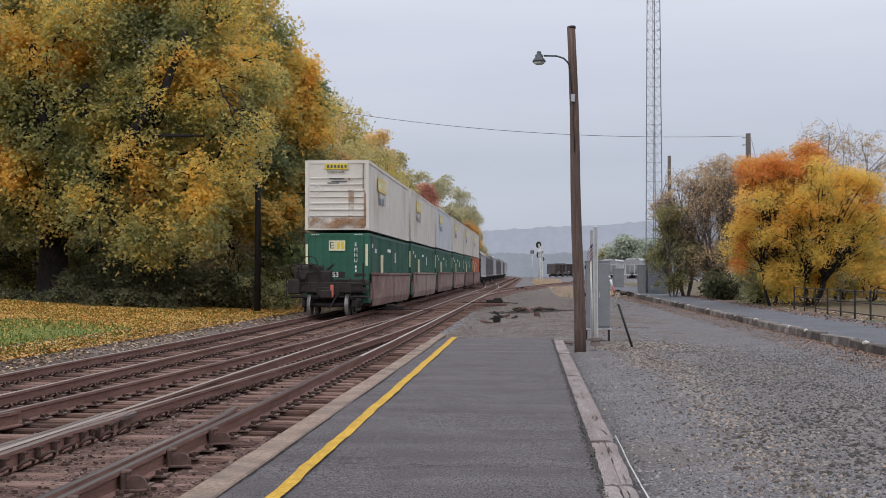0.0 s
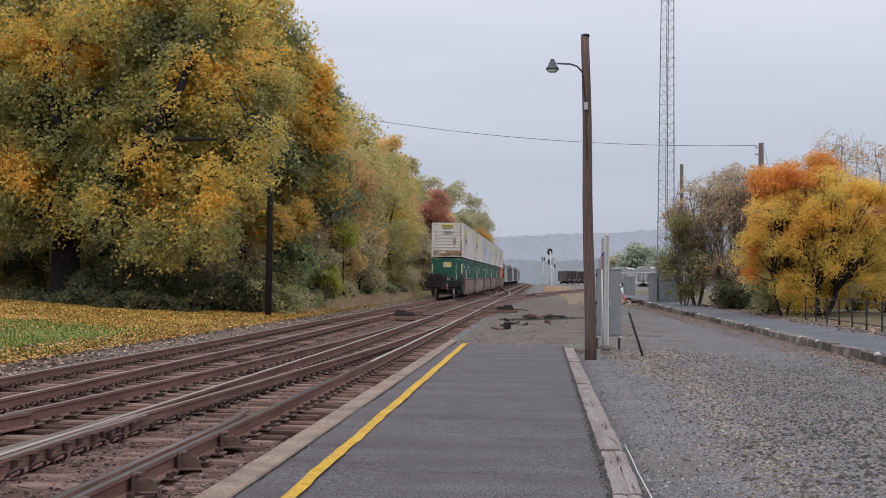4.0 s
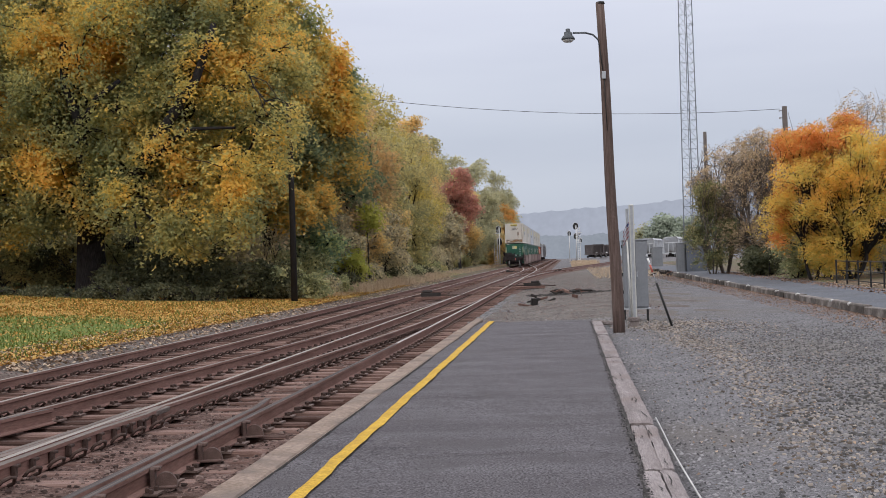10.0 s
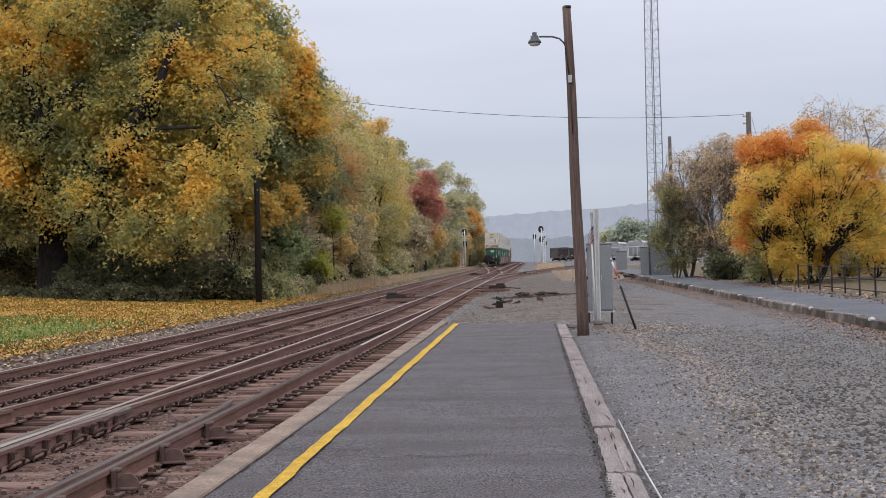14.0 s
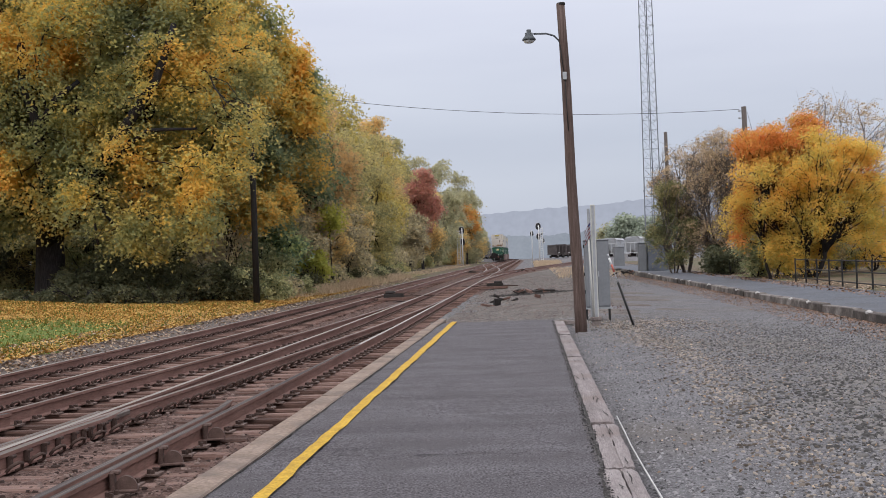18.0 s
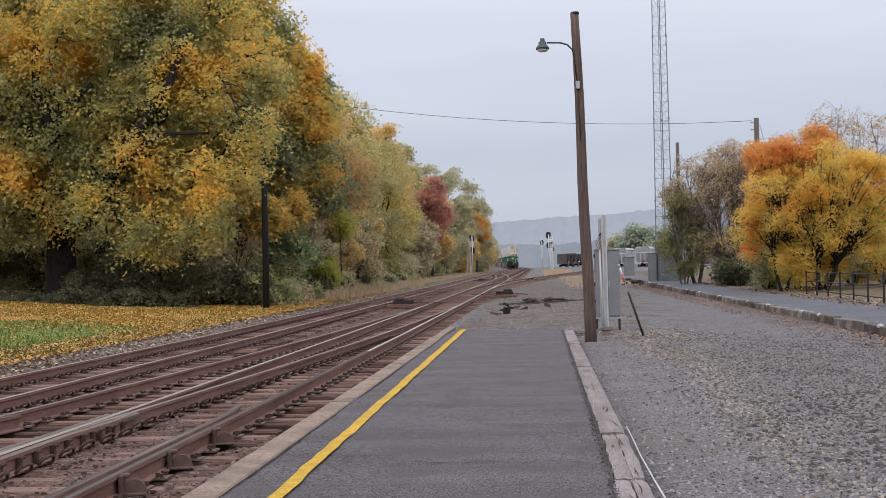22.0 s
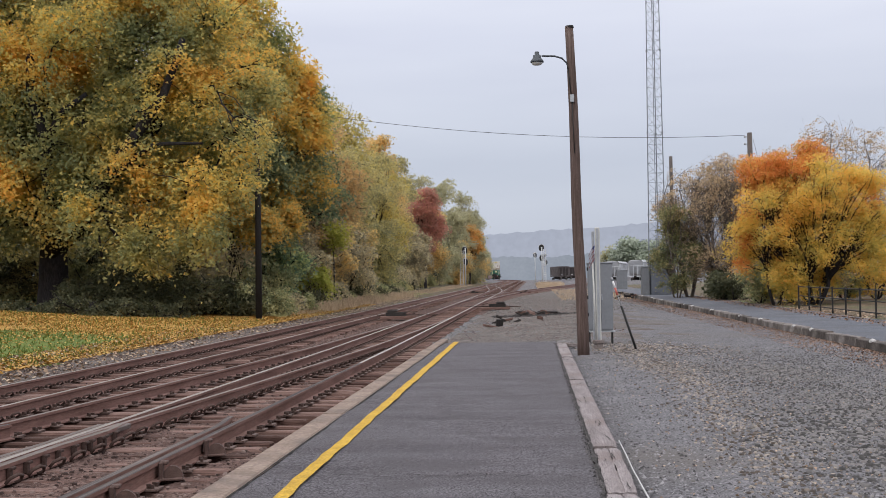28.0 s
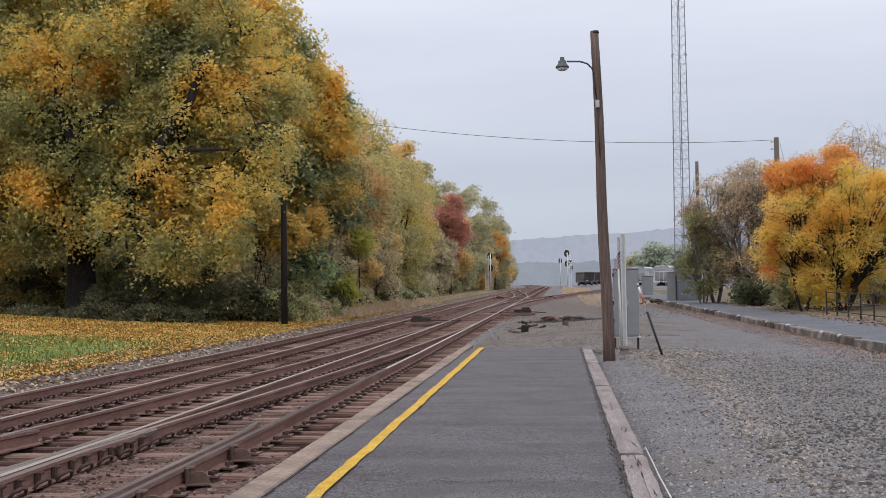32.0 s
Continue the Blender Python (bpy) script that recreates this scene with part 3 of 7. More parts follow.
for sgn in (-1, 1):
    fasten(trk_c, lambda y, s=sgn: line_c(y) + s * GAUGE, 7, 60, 0.52, 15 + sgn, loops=False)

trk_b = thing("track_3", "rusty crossover track branching between the main tracks", "railway track", kind="structure")
M_DULLTOP = mat("dull_brown_rail_head", [(0.13, 0.098, 0.086), (0.21, 0.165, 0.15)], 0.6, 3.0, metal=0.2, bump=0.05, fine=0.1, stretch=(1, 0.05, 1))
rail("rail", lambda y: line_b(y) - GAUGE, 2, 50, trk_b, 1.0, lift=-0.004, head=M_DULLTOP)
rail("rail", lambda y: line_b(y) + GAUGE, 2, 50, trk_b, 1.0, lift=-0.004, head=M_DULLTOP)
for sgn in (-1, 1):
    fasten(trk_b, lambda y, s=sgn: line_b(y) + s * GAUGE, 7, 44, 0.52, 25 + sgn, loops=False)

trk_x = thing("track_4", "far crossover track winding between the main tracks", "railway track", kind="structure")
for sgn in (-1, 1):
    rail("rail", lambda y, s=sgn: line_x(y) + s * GAUGE, 124, 220, trk_x, 2.0, lift=0.004)
far_ties(trk_x, line_x, 136, 210, 1.1)
trk_s = thing("track_5", "yard siding curving away over pale gravel", "railway track", kind="structure")
for sgn in (-1, 1):
    rail("rail", lambda y, s=sgn: line_s(y) + s * GAUGE, 76, 300, trk_s, 3.0, lift=0.004)
far_ties(trk_s, line_s, 92, 298)


# frog, guard rails and their braces
def guard(name, xfun, y0, y1, side, parent):
    """A guard rail beside a running rail with flared ends."""
    def gx(y):
        e = max(0.0, (y0 + 0.9 - y)) + max(0.0, (y - (y1 - 0.9)))
        return float(xfun(y)) + side * (0.115 + 0.11 * e)
    return rail(name, gx, y0, y1, parent, 0.45, "guard rail with flared ends", lift=0.012, head=M_DARKTOP)


guard("guard_rail", lambda y: line_c(y) + GAUGE, 5.5, 14.6, -1, trk_c)
guard("guard_rail", lambda y: line_b(y) - GAUGE, 5.5, 13.9, 1, trk_b)
M_FROG = mat("worn_frog_steel", [(0.10, 0.078, 0.069), (0.17, 0.138, 0.125)], 0.55, 4.0, metal=0.3, bump=0.1, stretch=(1, 0.2, 1))
bm = bmesh.new()
for k in range(7):
    y = 8.6 + k * 0.85
    x = (float(line_b(y)) + GAUGE + C_X - GAUGE) / 2
    w = abs(float(line_b(y)) + GAUGE - (C_X - GAUGE)) + 0.22
    box(bm, (x, y, RAIL_Z - 0.041), (w, 0.87, 0.06), bevel=0.01)
part("frog_casting", bm, [M_FROG], trk_b, "worn steel frog casting")
rail("wing_rail", lambda y: (line_b(y) + GAUGE + C_X - GAUGE) / 2 - (0.12 + abs(line_b(y) + GAUGE - C_X + GAUGE) / 2), 8.4, 14.0, trk_b, 0.8, lift=-0.008, head=M_FROG)


def frog_side(y):
    """The outermost face towards the platform: the wing rail before the nose, the crossover's rail past it."""
    return max(float(line_b(y)) + GAUGE, C_X - GAUGE) + (0.12 if y < 13.4 else 0.12 * max(0.0, (14.1 - y) / 0.7))


rail("wing_rail", frog_side, 8.0, 14.05, trk_b, 0.35, lift=-0.002, head=M_FROG)
lug = bmesh.new()
box(lug, (0.035, 0, 0), (0.055, 0.045, 0.115), bevel=0.008)
box(lug, (0.060, 0.022, 0.045), (0.03, 0.09, 0.03), bevel=0.006)
LUG = mesh_from("frog_lug", lug, M_IRON)
for y in (8.9, 9.35, 9.8, 10.2, 10.56, 10.96, 11.33, 11.73, 12.08, 12.45, 12.69, 12.85, 13.1, 13.2, 13.54):
    part("frog_lug", LUG, None, trk_b, "rusted upright frog lug", pose(frog_side(y), y, RAIL_Z - 0.095))


M_BRACE = mat("dark_rusted_brace", [(0.070, 0.043, 0.036), (0.125, 0.078, 0.066)], 0.8, 8.0, bump=0.3, fine=0.2)


def brace_mesh():
    """An upright bracket against the web, with a half-round gusset standing across the rail."""
    bm = bmesh.new()
    box(bm, (0.005, 0, 0.10), (0.05, 0.13, 0.17), bevel=0.01)
    box(bm, (0.035, 0, 0.175), (0.09, 0.10, 0.035), bevel=0.01)
    box(bm, (0.10, 0, 0.012), (0.26, 0.17, 0.024), bevel=0.006)
    a_, b_ = [], []
    for i in range(11):
        t_ = math.pi * i / 10
        px, pz = 0.125 - 0.105 * math.cos(t_), 0.024 + 0.118 * math.sin(t_)
        a_.append(bm.verts.new((px, -0.028, pz)))
        b_.append(bm.verts.new((px, 0.028, pz)))
    bm.faces.new(a_)
    bm.faces.new(b_[::-1])
    for i in range(11):
        bm.faces.new((a_[i], b_[i], b_[(i + 1) % 11], a_[(i + 1) % 11]))
    bmesh.ops.recalc_face_normals(bm, faces=bm.faces)
    return mesh_from("rail_brace", bm, M_BRACE)


BRACE = brace_mesh()
for y in (7.4, 8.6, 9.78, 11.05, 12.55):
    part("rail_brace", BRACE, None, trk_c, "half-round iron rail brace", pose(C_X + GAUGE + 0.05, y, TIE_TOP + 0.015, 0, 0, 12) @ Matrix.Diagonal((0.88, 0.95, 0.92, 1)))
CLIP = mesh_from("rail_clip", (lambda b: (tube(b, [(0, -0.11, 0), (0.05, -0.10, 0.065), (0.11, -0.03, 0.10), (0.13, 0.05, 0.085), (0.10, 0.10, 0.03), (0.05, 0.07, 0.005)], 0.019, 6), b)[1])(bmesh.new()), M_IRON)
for k in range(46):
    y = 8.4 + k * 0.495
    part("rail_clip", CLIP, None, trk_b, m=pose(frog_side(y) + 0.06, y, TIE_TOP + 0.012) @ Matrix.Diagonal((0.95, 0.62, 0.9, 1)))


# ---- platform ----
plat = thing("platform", "low worn asphalt platform beside the tracks", "platform", kind="structure")
xs = np.linspace(-2.245, 0.52, 12)
slab = sheet("asphalt_surface", xs, np.arange(-8, 30.6, 0.7), lambda x, y: 0.006 * np.sin(x * 2.1 + y * 0.9) + 0.004 * np.sin(y * 2.3) - 0.03 * np.clip((y - 29.6), 0, 1) - 0.004, M_ASPHALT, plat)
bm = bmesh.new()
box(bm, (-0.862, 11.2, -0.17), (2.70, 38.4, 0.30))
part("slab_edge", bm, M_ASPHALT, plat)
# tan concrete edge beams
r_ = random.Random(2)
joints = [-8, 2.0, 6.2, 10.3, 14.2, 19.6, 25.4, 27.2, 31.6]
for a, b in zip(joints, joints[1:]):
    bm = bmesh.new()
    x0, x1 = (-2.50, -2.245) if a < 27 else (-2.47, -2.27)
    dx, dz, prev = r_.uniform(-0.008, 0.008), r_.uniform(0.008, 0.018), None
    n_ = max(4, int((b - a) / 0.30))
    for k in range(n_ + 1):
        y = a + 0.006 + (b - a - 0.012) * k / n_
        worn = [max(0.0, r_.gauss(0.002, 0.003)) for _ in range(2)]
        ring = [bm.verts.new((x0 + dx + r_.uniform(-0.004, 0.004), y, -0.35)), bm.verts.new((x0 + dx + r_.uniform(-0.006, 0.006), y, dz - 0.012 - worn[0])), bm.verts.new((x0 + dx + 0.012 + worn[0], y, dz + 0.008)),
                bm.verts.new(((x0 + x1) / 2, y, dz + 0.010 + r_.uniform(-0.002, 0.002))), bm.verts.new((x1 + dx - 0.010 - worn[1], y, dz + 0.008)), bm.verts.new((x1 + dx + 0.002, y, dz - 0.006 - worn[1])), bm.verts.new((x1 + dx, y, -0.35))]
        if prev:
            for i in range(7):
                bm.faces.new((prev[i], ring[i], ring[(i + 1) % 7], prev[(i + 1) % 7]))
        else:
            bm.faces.new(ring[::-1])
        prev = ring
    bm.faces.new(prev)
    bmesh.ops.recalc_face_normals(bm, faces=bm.faces)
    part("edge_beam", bm, M_KERB, plat, "weathered tan concrete edge beam")
# wavering painted line
bm = bmesh.new()
prev = None
for k in range(110):
    y = -6 + k * 0.333
    w = 0.006 * math.sin(y * 1.7) + 0.005 * math.sin(y * 4.3 + 1)
    cx = -1.80 - 0.0070 * (y - 8)
    row = [bm.verts.new((cx - 0.078 + w + 0.006 * math.sin(y * 9), y, 0.012)), bm.verts.new((cx + float(np.interp(y, [8, 30], [0.030, 0.062])) + w + 0.006 * math.sin(y * 7 + 2), y, 0.012))]
    if prev:
        bm.faces.new((prev[0], prev[1], row[1], row[0]))
    prev = row
part("yellow_line", bm, M_YELLOW, plat, "wavering yellow painted safety line")
# weathered timber boards along the yard side
M_PLANK = mat("weathered_grey_timber", [(0.165, 0.140, 0.139), (0.235, 0.202, 0.200), (0.295, 0.260, 0.257)], 0.92, 2.0, bump=0.8, bump_scale=14, fine=0.3, randobj=0.2, stretch=(5, 0.5, 4), stain=(0.20, 0.160, 0.152), stain_scale=1.8)
BOARDS = ((-6, 3.9, 0.45, 0.70, 0, 2), (4.0, 9.05, 0.50, 0.775, 0.25, 2), (9.13, 11.42, 0.55, 0.785, -0.4, 2), (11.53, 18.86, 0.545, 0.785, 0.1, 1), (19.02, 24.2, 0.535, 0.775, 0.1, 1), (24.3, 29.2, 0.515, 0.775, 0.1, 1))
for a, b, x0, x1, yaw, count in BOARDS:
    for j in range(count):
        w = (x1 - x0) * ((0.58, 0.42)[j] if count == 2 else 1.0) - 0.008
        xm = x0 + 0.004 + (x1 - x0) * ((0.29, 0.79)[j] if count == 2 else 0.5)
        ln = b - a - 0.02 - (0.05 * r_.random() if j else 0)
        ny, rows = max(8, int(ln * 6)), []
        bm = bmesh.new()
        for k in range(ny + 1):
            y = -ln / 2 + ln * k / ny
            end = k in (0, ny)
            rows.append([(-w / 2 + w * q / 4 + (r_.uniform(-0.006, 0.006) if q in (0, 4) else 0), y + (r_.uniform(-0.018, 0.018) if end else 0),
                          0.256 + r_.uniform(-0.002, 0.002) - (0.012 if end else 0) - (0.006 + max(0, r_.gauss(0, 0.007)) if q in (0, 4) else 0)) for q in range(5)])
        top = [[bm.verts.new(p) for p in row] for row in rows]
        for p, q in zip(top, top[1:]):
            for i in range(4):
                bm.faces.new((p[i], p[i + 1], q[i + 1], q[i]))
        rim = [r[0] for r in top][::-1] + top[0][1:] + [r[4] for r in top][1:] + top[-1][1:4][::-1]
        low_ = [bm.verts.new((v.co.x, v.co.y, 0.0)) for v in rim]
        for i in range(len(rim)):
            bm.faces.new((rim[i], rim[(i + 1) % len(rim)], low_[(i + 1) % len(rim)], low_[i]))
        bmesh.ops.recalc_face_normals(bm, faces=bm.faces)
        blk = part("edge_board", bm, M_PLANK, plat, "weathered grey-pink timber edge board", pose(xm, (a + b) / 2, -0.252 + r_.uniform(-0.006, 0.006), 0, r_.uniform(-1, 1), yaw))
        # short splits along the grain
        for _ in range(max(2, int(ln * 1.3))):
            bm = bmesh.new()
            cx, cy, cl, prev = r_.uniform(-0.32, 0.32) * w, r_.uniform(-0.46, 0.46) * ln, r_.uniform(0.12, 0.55), None
            for k in range(9):
                hw = 0.0055 * math.sin(math.pi * (k + 0.4) / 8.8) * r_.uniform(0.5, 1.3)
                y = max(-ln / 2, min(ln / 2, cy + cl * (k / 8 - 0.5)))
                cx += r_.uniform(-0.009, 0.009)
                row = [bm.verts.new((cx - hw, y, 0.2625)), bm.verts.new((cx + hw, y, 0.2625))]
                if prev and y - prev[0].co.y > 1e-4:
                    bm.faces.new((prev[0], prev[1], row[1], row[0]))
                prev = row
            part("split", bm, M_CRACK, blk, "dark split along the grain")
# dirt seam between asphalt and blocks, and fine cracks over the asphalt
bm = bmesh.new()
prev = None
for k in range(150):
    y = -5 + k * 0.23
    xb = float(np.interp(y, [8.9, 9.1, 11.6, 18.7, 29], [0.505, 0.535, 0.545, 0.54, 0.515]))
    hw = 0.006 + 0.030 * r_.random() ** 2
    row = [bm.verts.new((xb - hw - 0.003, y, 0.006 + 0.003 * r_.random())), bm.verts.new((xb + hw * 0.6, y, 0.006))]
    if prev:
        bm.faces.new((prev[0], prev[1], row[1], row[0]))
    prev = row
part("edge_seam", bm, M_CRACK, plat, "dark dirt seam beside the blocks")
# dark strip for the ragged gap, with the beam's small shadow put in
bm = bmesh.new()
prev = None
for k in range(230):
    y = -5 + k * 0.155
    hw = 0.004 + 0.022 * r_.random() ** 3
    row = [bm.verts.new((-2.243, y, 0.004)), bm.verts.new((-2.236 + hw, y, 0.004))]
    if prev:
        bm.faces.new((prev[0], prev[1], row[1], row[0]))
    prev = row
part("edge_seam", bm, M_CRACK, plat, "dark ragged seam and shadow line behind the edge beams")
for y0, xa, xb2, amp in ((9.8, -1.6, 0.4, 0.05), (13.1, -0.8, 0.45, 0.06), (13.9, -1.7, -0.2, 0.05), (16.3, -1.7, 0.4, 0.06), (21.0, -1.8, 0.4, 0.07), (25.5, -1.8, 0.45, 0.06)):
    bm = bmesh.new()
    prev = None
    for k in range(28):
        x = xa + (xb2 - xa) * k / 27
        y = y0 + amp * math.sin(k * 0.9) + r_.uniform(-0.03, 0.03)
        hw = r_.uniform(0.001, 0.010)
        row = [bm.verts.new((x, y - hw, 0.0085)), bm.verts.new((x, y + hw, 0.0085))]
        if prev:
            bm.faces.new((prev[0], row[0], row[1], prev[1]))
        prev = row
    part("asphalt_crack", bm, M_CRACK, plat, "fine dark crack across the asphalt")
bm = bmesh.new()
box(bm, (0.95, 29.3, -0.05), (0.5, 0.25, 0.1), pose(0, 0, 0, 0, 4, 10), bevel=0.02)
box(bm, (0.62, 29.6, -0.06), (0.4, 0.22, 0.1), pose(0, 0, 0, 0, -3, -6), bevel=0.02)
part("corner_rubble", bm, M_BLOCK, plat, "broken concrete corner pieces")
bm = bmesh.new()
tube(bm, [(0.865, 12.4, -0.075), (0.86, 11.4, -0.07), (0.85, 10.5, -0.065), (0.855, 9.4, -0.06), (0.87, 8.2, -0.06), (0.90, 6.5, -0.06)], 0.008, 6)
tagged(part("white_cable", bm, plain("grubby_white_sheath", (0.48, 0.47, 0.46), 0.7)), "thin white cable lying on the gravel beside the platform", "cable")


# ---- yard path with its kerb ----
path = thing("footpath", "raised blue-grey asphalt footpath behind an old kerb", "footpath", kind="structure")
sheet("path_surface", np.linspace(8.05, 11.45, 6), np.arange(4, 130, 3.0), lambda x, y: rise(y) + 0.0 + 0.01 * np.sin(y * 0.7 + x), M_PATH, path)
y = 6.0
k = 0
while y < 104:
    ln = r_.uniform(2.2, 3.4)
    bm = bmesh.new()
    box(bm, (0, 0, -0.15), (0.26, ln - 0.03, 0.34), bevel=0.03)
    for v in bm.verts:
        v.co += Vector((r_.uniform(-0.02, 0.02), r_.uniform(-0.015, 0.015), r_.uniform(-0.025, 0.02)))
    kb = part("kerb_stone", bm, M_KERBSTONE, path, m=pose(7.92 + r_.uniform(-0.02, 0.02), y + ln / 2, float(rise(y)) + 0.0, 0, 0, r_.uniform(-0.5, 0.5)))
    if r_.random() < 0.55:
        bm = bmesh.new()
        bmesh.ops.create_icosphere(bm, subdivisions=1, radius=1.0, matrix=Matrix.Diagonal((0.09, r_.uniform(0.12, 0.3), 0.06, 1)))
        for v in bm.verts:
            v.co *= r_.uniform(0.75, 1.2)
        part("broken_edge", bm, M_CHIP, kb, "pale broken concrete edge", pose(-0.08, r_.uniform(-0.9, 0.9), 0.0))
    y += ln
    k += 1

# ---- lawn ----
def lawn_z(x, y):
    return ground_z(x, y) + 0.035


lawn = sheet("lawn", np.r_[np.arange(-60, -20, 2.0), np.arange(-20, -11.4, 0.4), -11.2, -11.0, -10.9], np.arange(14, 130, 0.5), lambda x, y: lawn_z(x, y) + 0.03 * np.sin(x * 0.8) * np.sin(y * 0.6) - 0.12 * np.clip((x + 11.55 + 0.30 * np.sin(y * 1.1) + 0.22 * np.sin(y * 2.7 + 1) + 0.15 * np.sin(y * 5.9)) / 0.35, 0, 1), M_GRASS)
tagged(lawn, "green lawn strewn with yellow autumn leaves", "lawn", kind="structure")

# drifts of leaves that hide the grass before the shrubs
def litter_z(x, y):
    edge = 37.6 + 1.0 * np.sin(x * 0.7) + 0.5 * np.sin(x * 2.3 + 1)
    return lawn_z(x, y) + 0.02 + 0.03 * np.sin(x * 0.8) * np.sin(y * 0.6) + 0.012 * np.sin(x * 5 + y * 3) - 0.10 * np.clip((edge - y) / 3.0 + 0.45, 0, 1) - 0.12 * np.clip((x + 11.9) / 0.4, 0, 1)


litter = sheet("leaf_litter", np.arange(-40, -11.2, 0.4), np.arange(34, 64, 0.5), litter_z, M_LITTER)
tagged(litter, "matted orange leaf litter covering the lawn before the shrubs", "leaf litter", kind="structure")

# brown cinders beyond the platform, and leaf-strewn earth behind the footpath
def cinder_z(x, y):
    cx = 0.2 + 0.6 * np.sin(y * 0.3)
    e = np.abs(x - cx) / (3.9 + np.clip((y - 50) / 25, 0, 2.5) + 0.35 * np.sin(y * 0.9)) + 0.25 * np.sin(x * 3.1 + y * 0.8) + 0.2 * np.sin(y * 1.7)
    return ground_z(x, y) + 0.012 - 0.05 * np.clip((e - 0.75) / 0.5, 0, 1) - 0.05 * np.clip((34 - y) / 3, 0, 1)


cinders = sheet("cinder_ground", np.arange(-2.6, 6.6, 0.2), np.arange(31.4, 150, 0.5), cinder_z, M_DIRT)
tagged(cinders, "brown cinder ground beyond the platform's end", "ground", kind="structure")
verge = sheet("verge_ground", np.arange(-11.5, -9.2, 0.2), np.arange(14, 90, 0.6), lambda x, y: ground_z(x, y) + 0.012 - 0.06 * np.clip((np.abs(x + 10.35 + 0.1 * np.sin(y)) - 0.85) / 0.25, 0, 1), M_DIRT)
tagged(verge, "brown-grey stony verge beside the track", "verge", kind="structure")
M_EARTH = mat("leaf_strewn_earth", [(0.065, 0.052, 0.034), (0.115, 0.085, 0.056), (0.185, 0.13, 0.082)], 0.95, 1.5, bump=0.8, bump_scale=18, fine=0.5, stain=(0.085, 0.10, 0.045), stain_scale=0.3)
earth = sheet("earth_bank", np.r_[np.arange(11.62, 16, 0.4), np.arange(16, 90, 4.0)], np.arange(24, 170, 1.5), lambda x, y: ground_z(x, y) + 0.03 + 0.03 * np.sin(x * 1.7) * np.sin(y * 1.1), M_EARTH)
tagged(earth, "leaf-strewn earth behind the footpath", "ground", kind="structure")

shoulder = sheet("earth_shoulder", np.arange(-18, -9.7, 0.5), np.arange(58, 300, 1.5), lambda x, y: ground_z(x, y) + 0.02 + 0.03 * np.sin(x * 1.7) * np.sin(y * 1.1) - 0.08 * np.clip((x + 10.3 + 0.2 * np.sin(y * 0.8)) / 0.3, 0, 1), M_EARTH)
tagged(shoulder, "brown leafy earth between the wood and the track", "ground", kind="structure")


# ---- foliage ----
def gaps(p, seed, wide=1.0):
    """Soft lumps through a crown, about -1 to 1, that leave holes between the sprays."""
    r2 = np.random.default_rng(seed)
    out = np.zeros(len(p))
    for wave, amp in ((2.6, 0.9), (1.5, 0.8), (0.9, 0.6)):
        for _ in range(3):
            d = r2.normal(size=3)
            d /= np.linalg.norm(d)
            out += amp / 3 * np.sin(p @ d * 2 * math.pi / (wave * wide) + r2.uniform(0, 6.28))
    return out


def leaf_cloud(rs, clumps, count, size, tuft, per=20, open_=-0.25, droop=0.35, limbs=(), clear=0.0, seed=0, wide=1.0):
    """Three-cornered leaves in small tilted sprays that fill the clumps; returns (n, 3, 3)."""
    cl = np.asarray(clumps, float)
    want = max(6, int(count / per))
    w = cl[:, 3:].prod(1) ** 0.8
    n = int(want * 2.4)
    which = rs.choice(len(cl), n, p=w / w.sum())
    d = rs.normal(size=(n, 3))
    d /= np.linalg.norm(d, axis=1, keepdims=True)
    rad = rs.random(n) ** 0.42 * (1 + 0.16 * np.abs(rs.normal(size=n)) * (rs.random(n) < 0.3))
    c = cl[which, :3] + d * cl[which, 3:] * rad[:, None]
    keep = gaps(c, seed + 5, wide) + 0.25 * rs.normal(size=n) > open_
    for line, _, _ in limbs:
        line = np.asarray(line, float)
        for a, b in zip(line, line[1:]):
            k = np.clip(((c - a) @ (b - a)) / ((b - a) @ (b - a)), 0, 1)
            keep &= np.linalg.norm(c - a - k[:, None] * (b - a), axis=1) > clear * (0.5 + rs.random(n))
    c, d = c[keep][:want], d[keep][:want]
    m = len(c)
    up = np.array([0, 0, 1.0]) + d * np.array([0.75, 0.75, 0.3]) + 0.35 * rs.normal(size=(m, 3))
    up /= np.linalg.norm(up, axis=1, keepdims=True)
    e1 = np.cross(up, rs.normal(size=(m, 3)))
    e1 /= np.linalg.norm(e1, axis=1, keepdims=True)
    e2 = np.cross(up, e1)
    s = np.repeat(np.arange(m), per)
    k = len(s)
    span = tuft * (0.6 + 0.8 * rs.random(m))[s]
    q = rs.normal(size=(k, 3)) * span[:, None]
    flat_r = np.hypot(q[:, 0], q[:, 1])
    p = c[s] + e1[s] * q[:, :1] + e2[s] * q[:, 1:2] + up[s] * q[:, 2:] * 0.38
    p[:, 2] -= droop * flat_r
    nrm = up[s] + rs.normal(size=(k, 3)) * 0.55
    nrm /= np.linalg.norm(nrm, axis=1, keepdims=True)
    u = np.cross(nrm, rs.normal(size=(k, 3)))
    u /= np.linalg.norm(u, axis=1, keepdims=True)
    v = np.cross(nrm, u)
    z = size * (0.6 + 0.8 * rs.random(k))[:, None]
    return np.stack([p + u * z, p + v * z * 0.66 + nrm * z * 0.25 - u * z * 0.5, p - v * z * 0.66 - nrm * z * 0.12 - u * z * 0.5], 1)


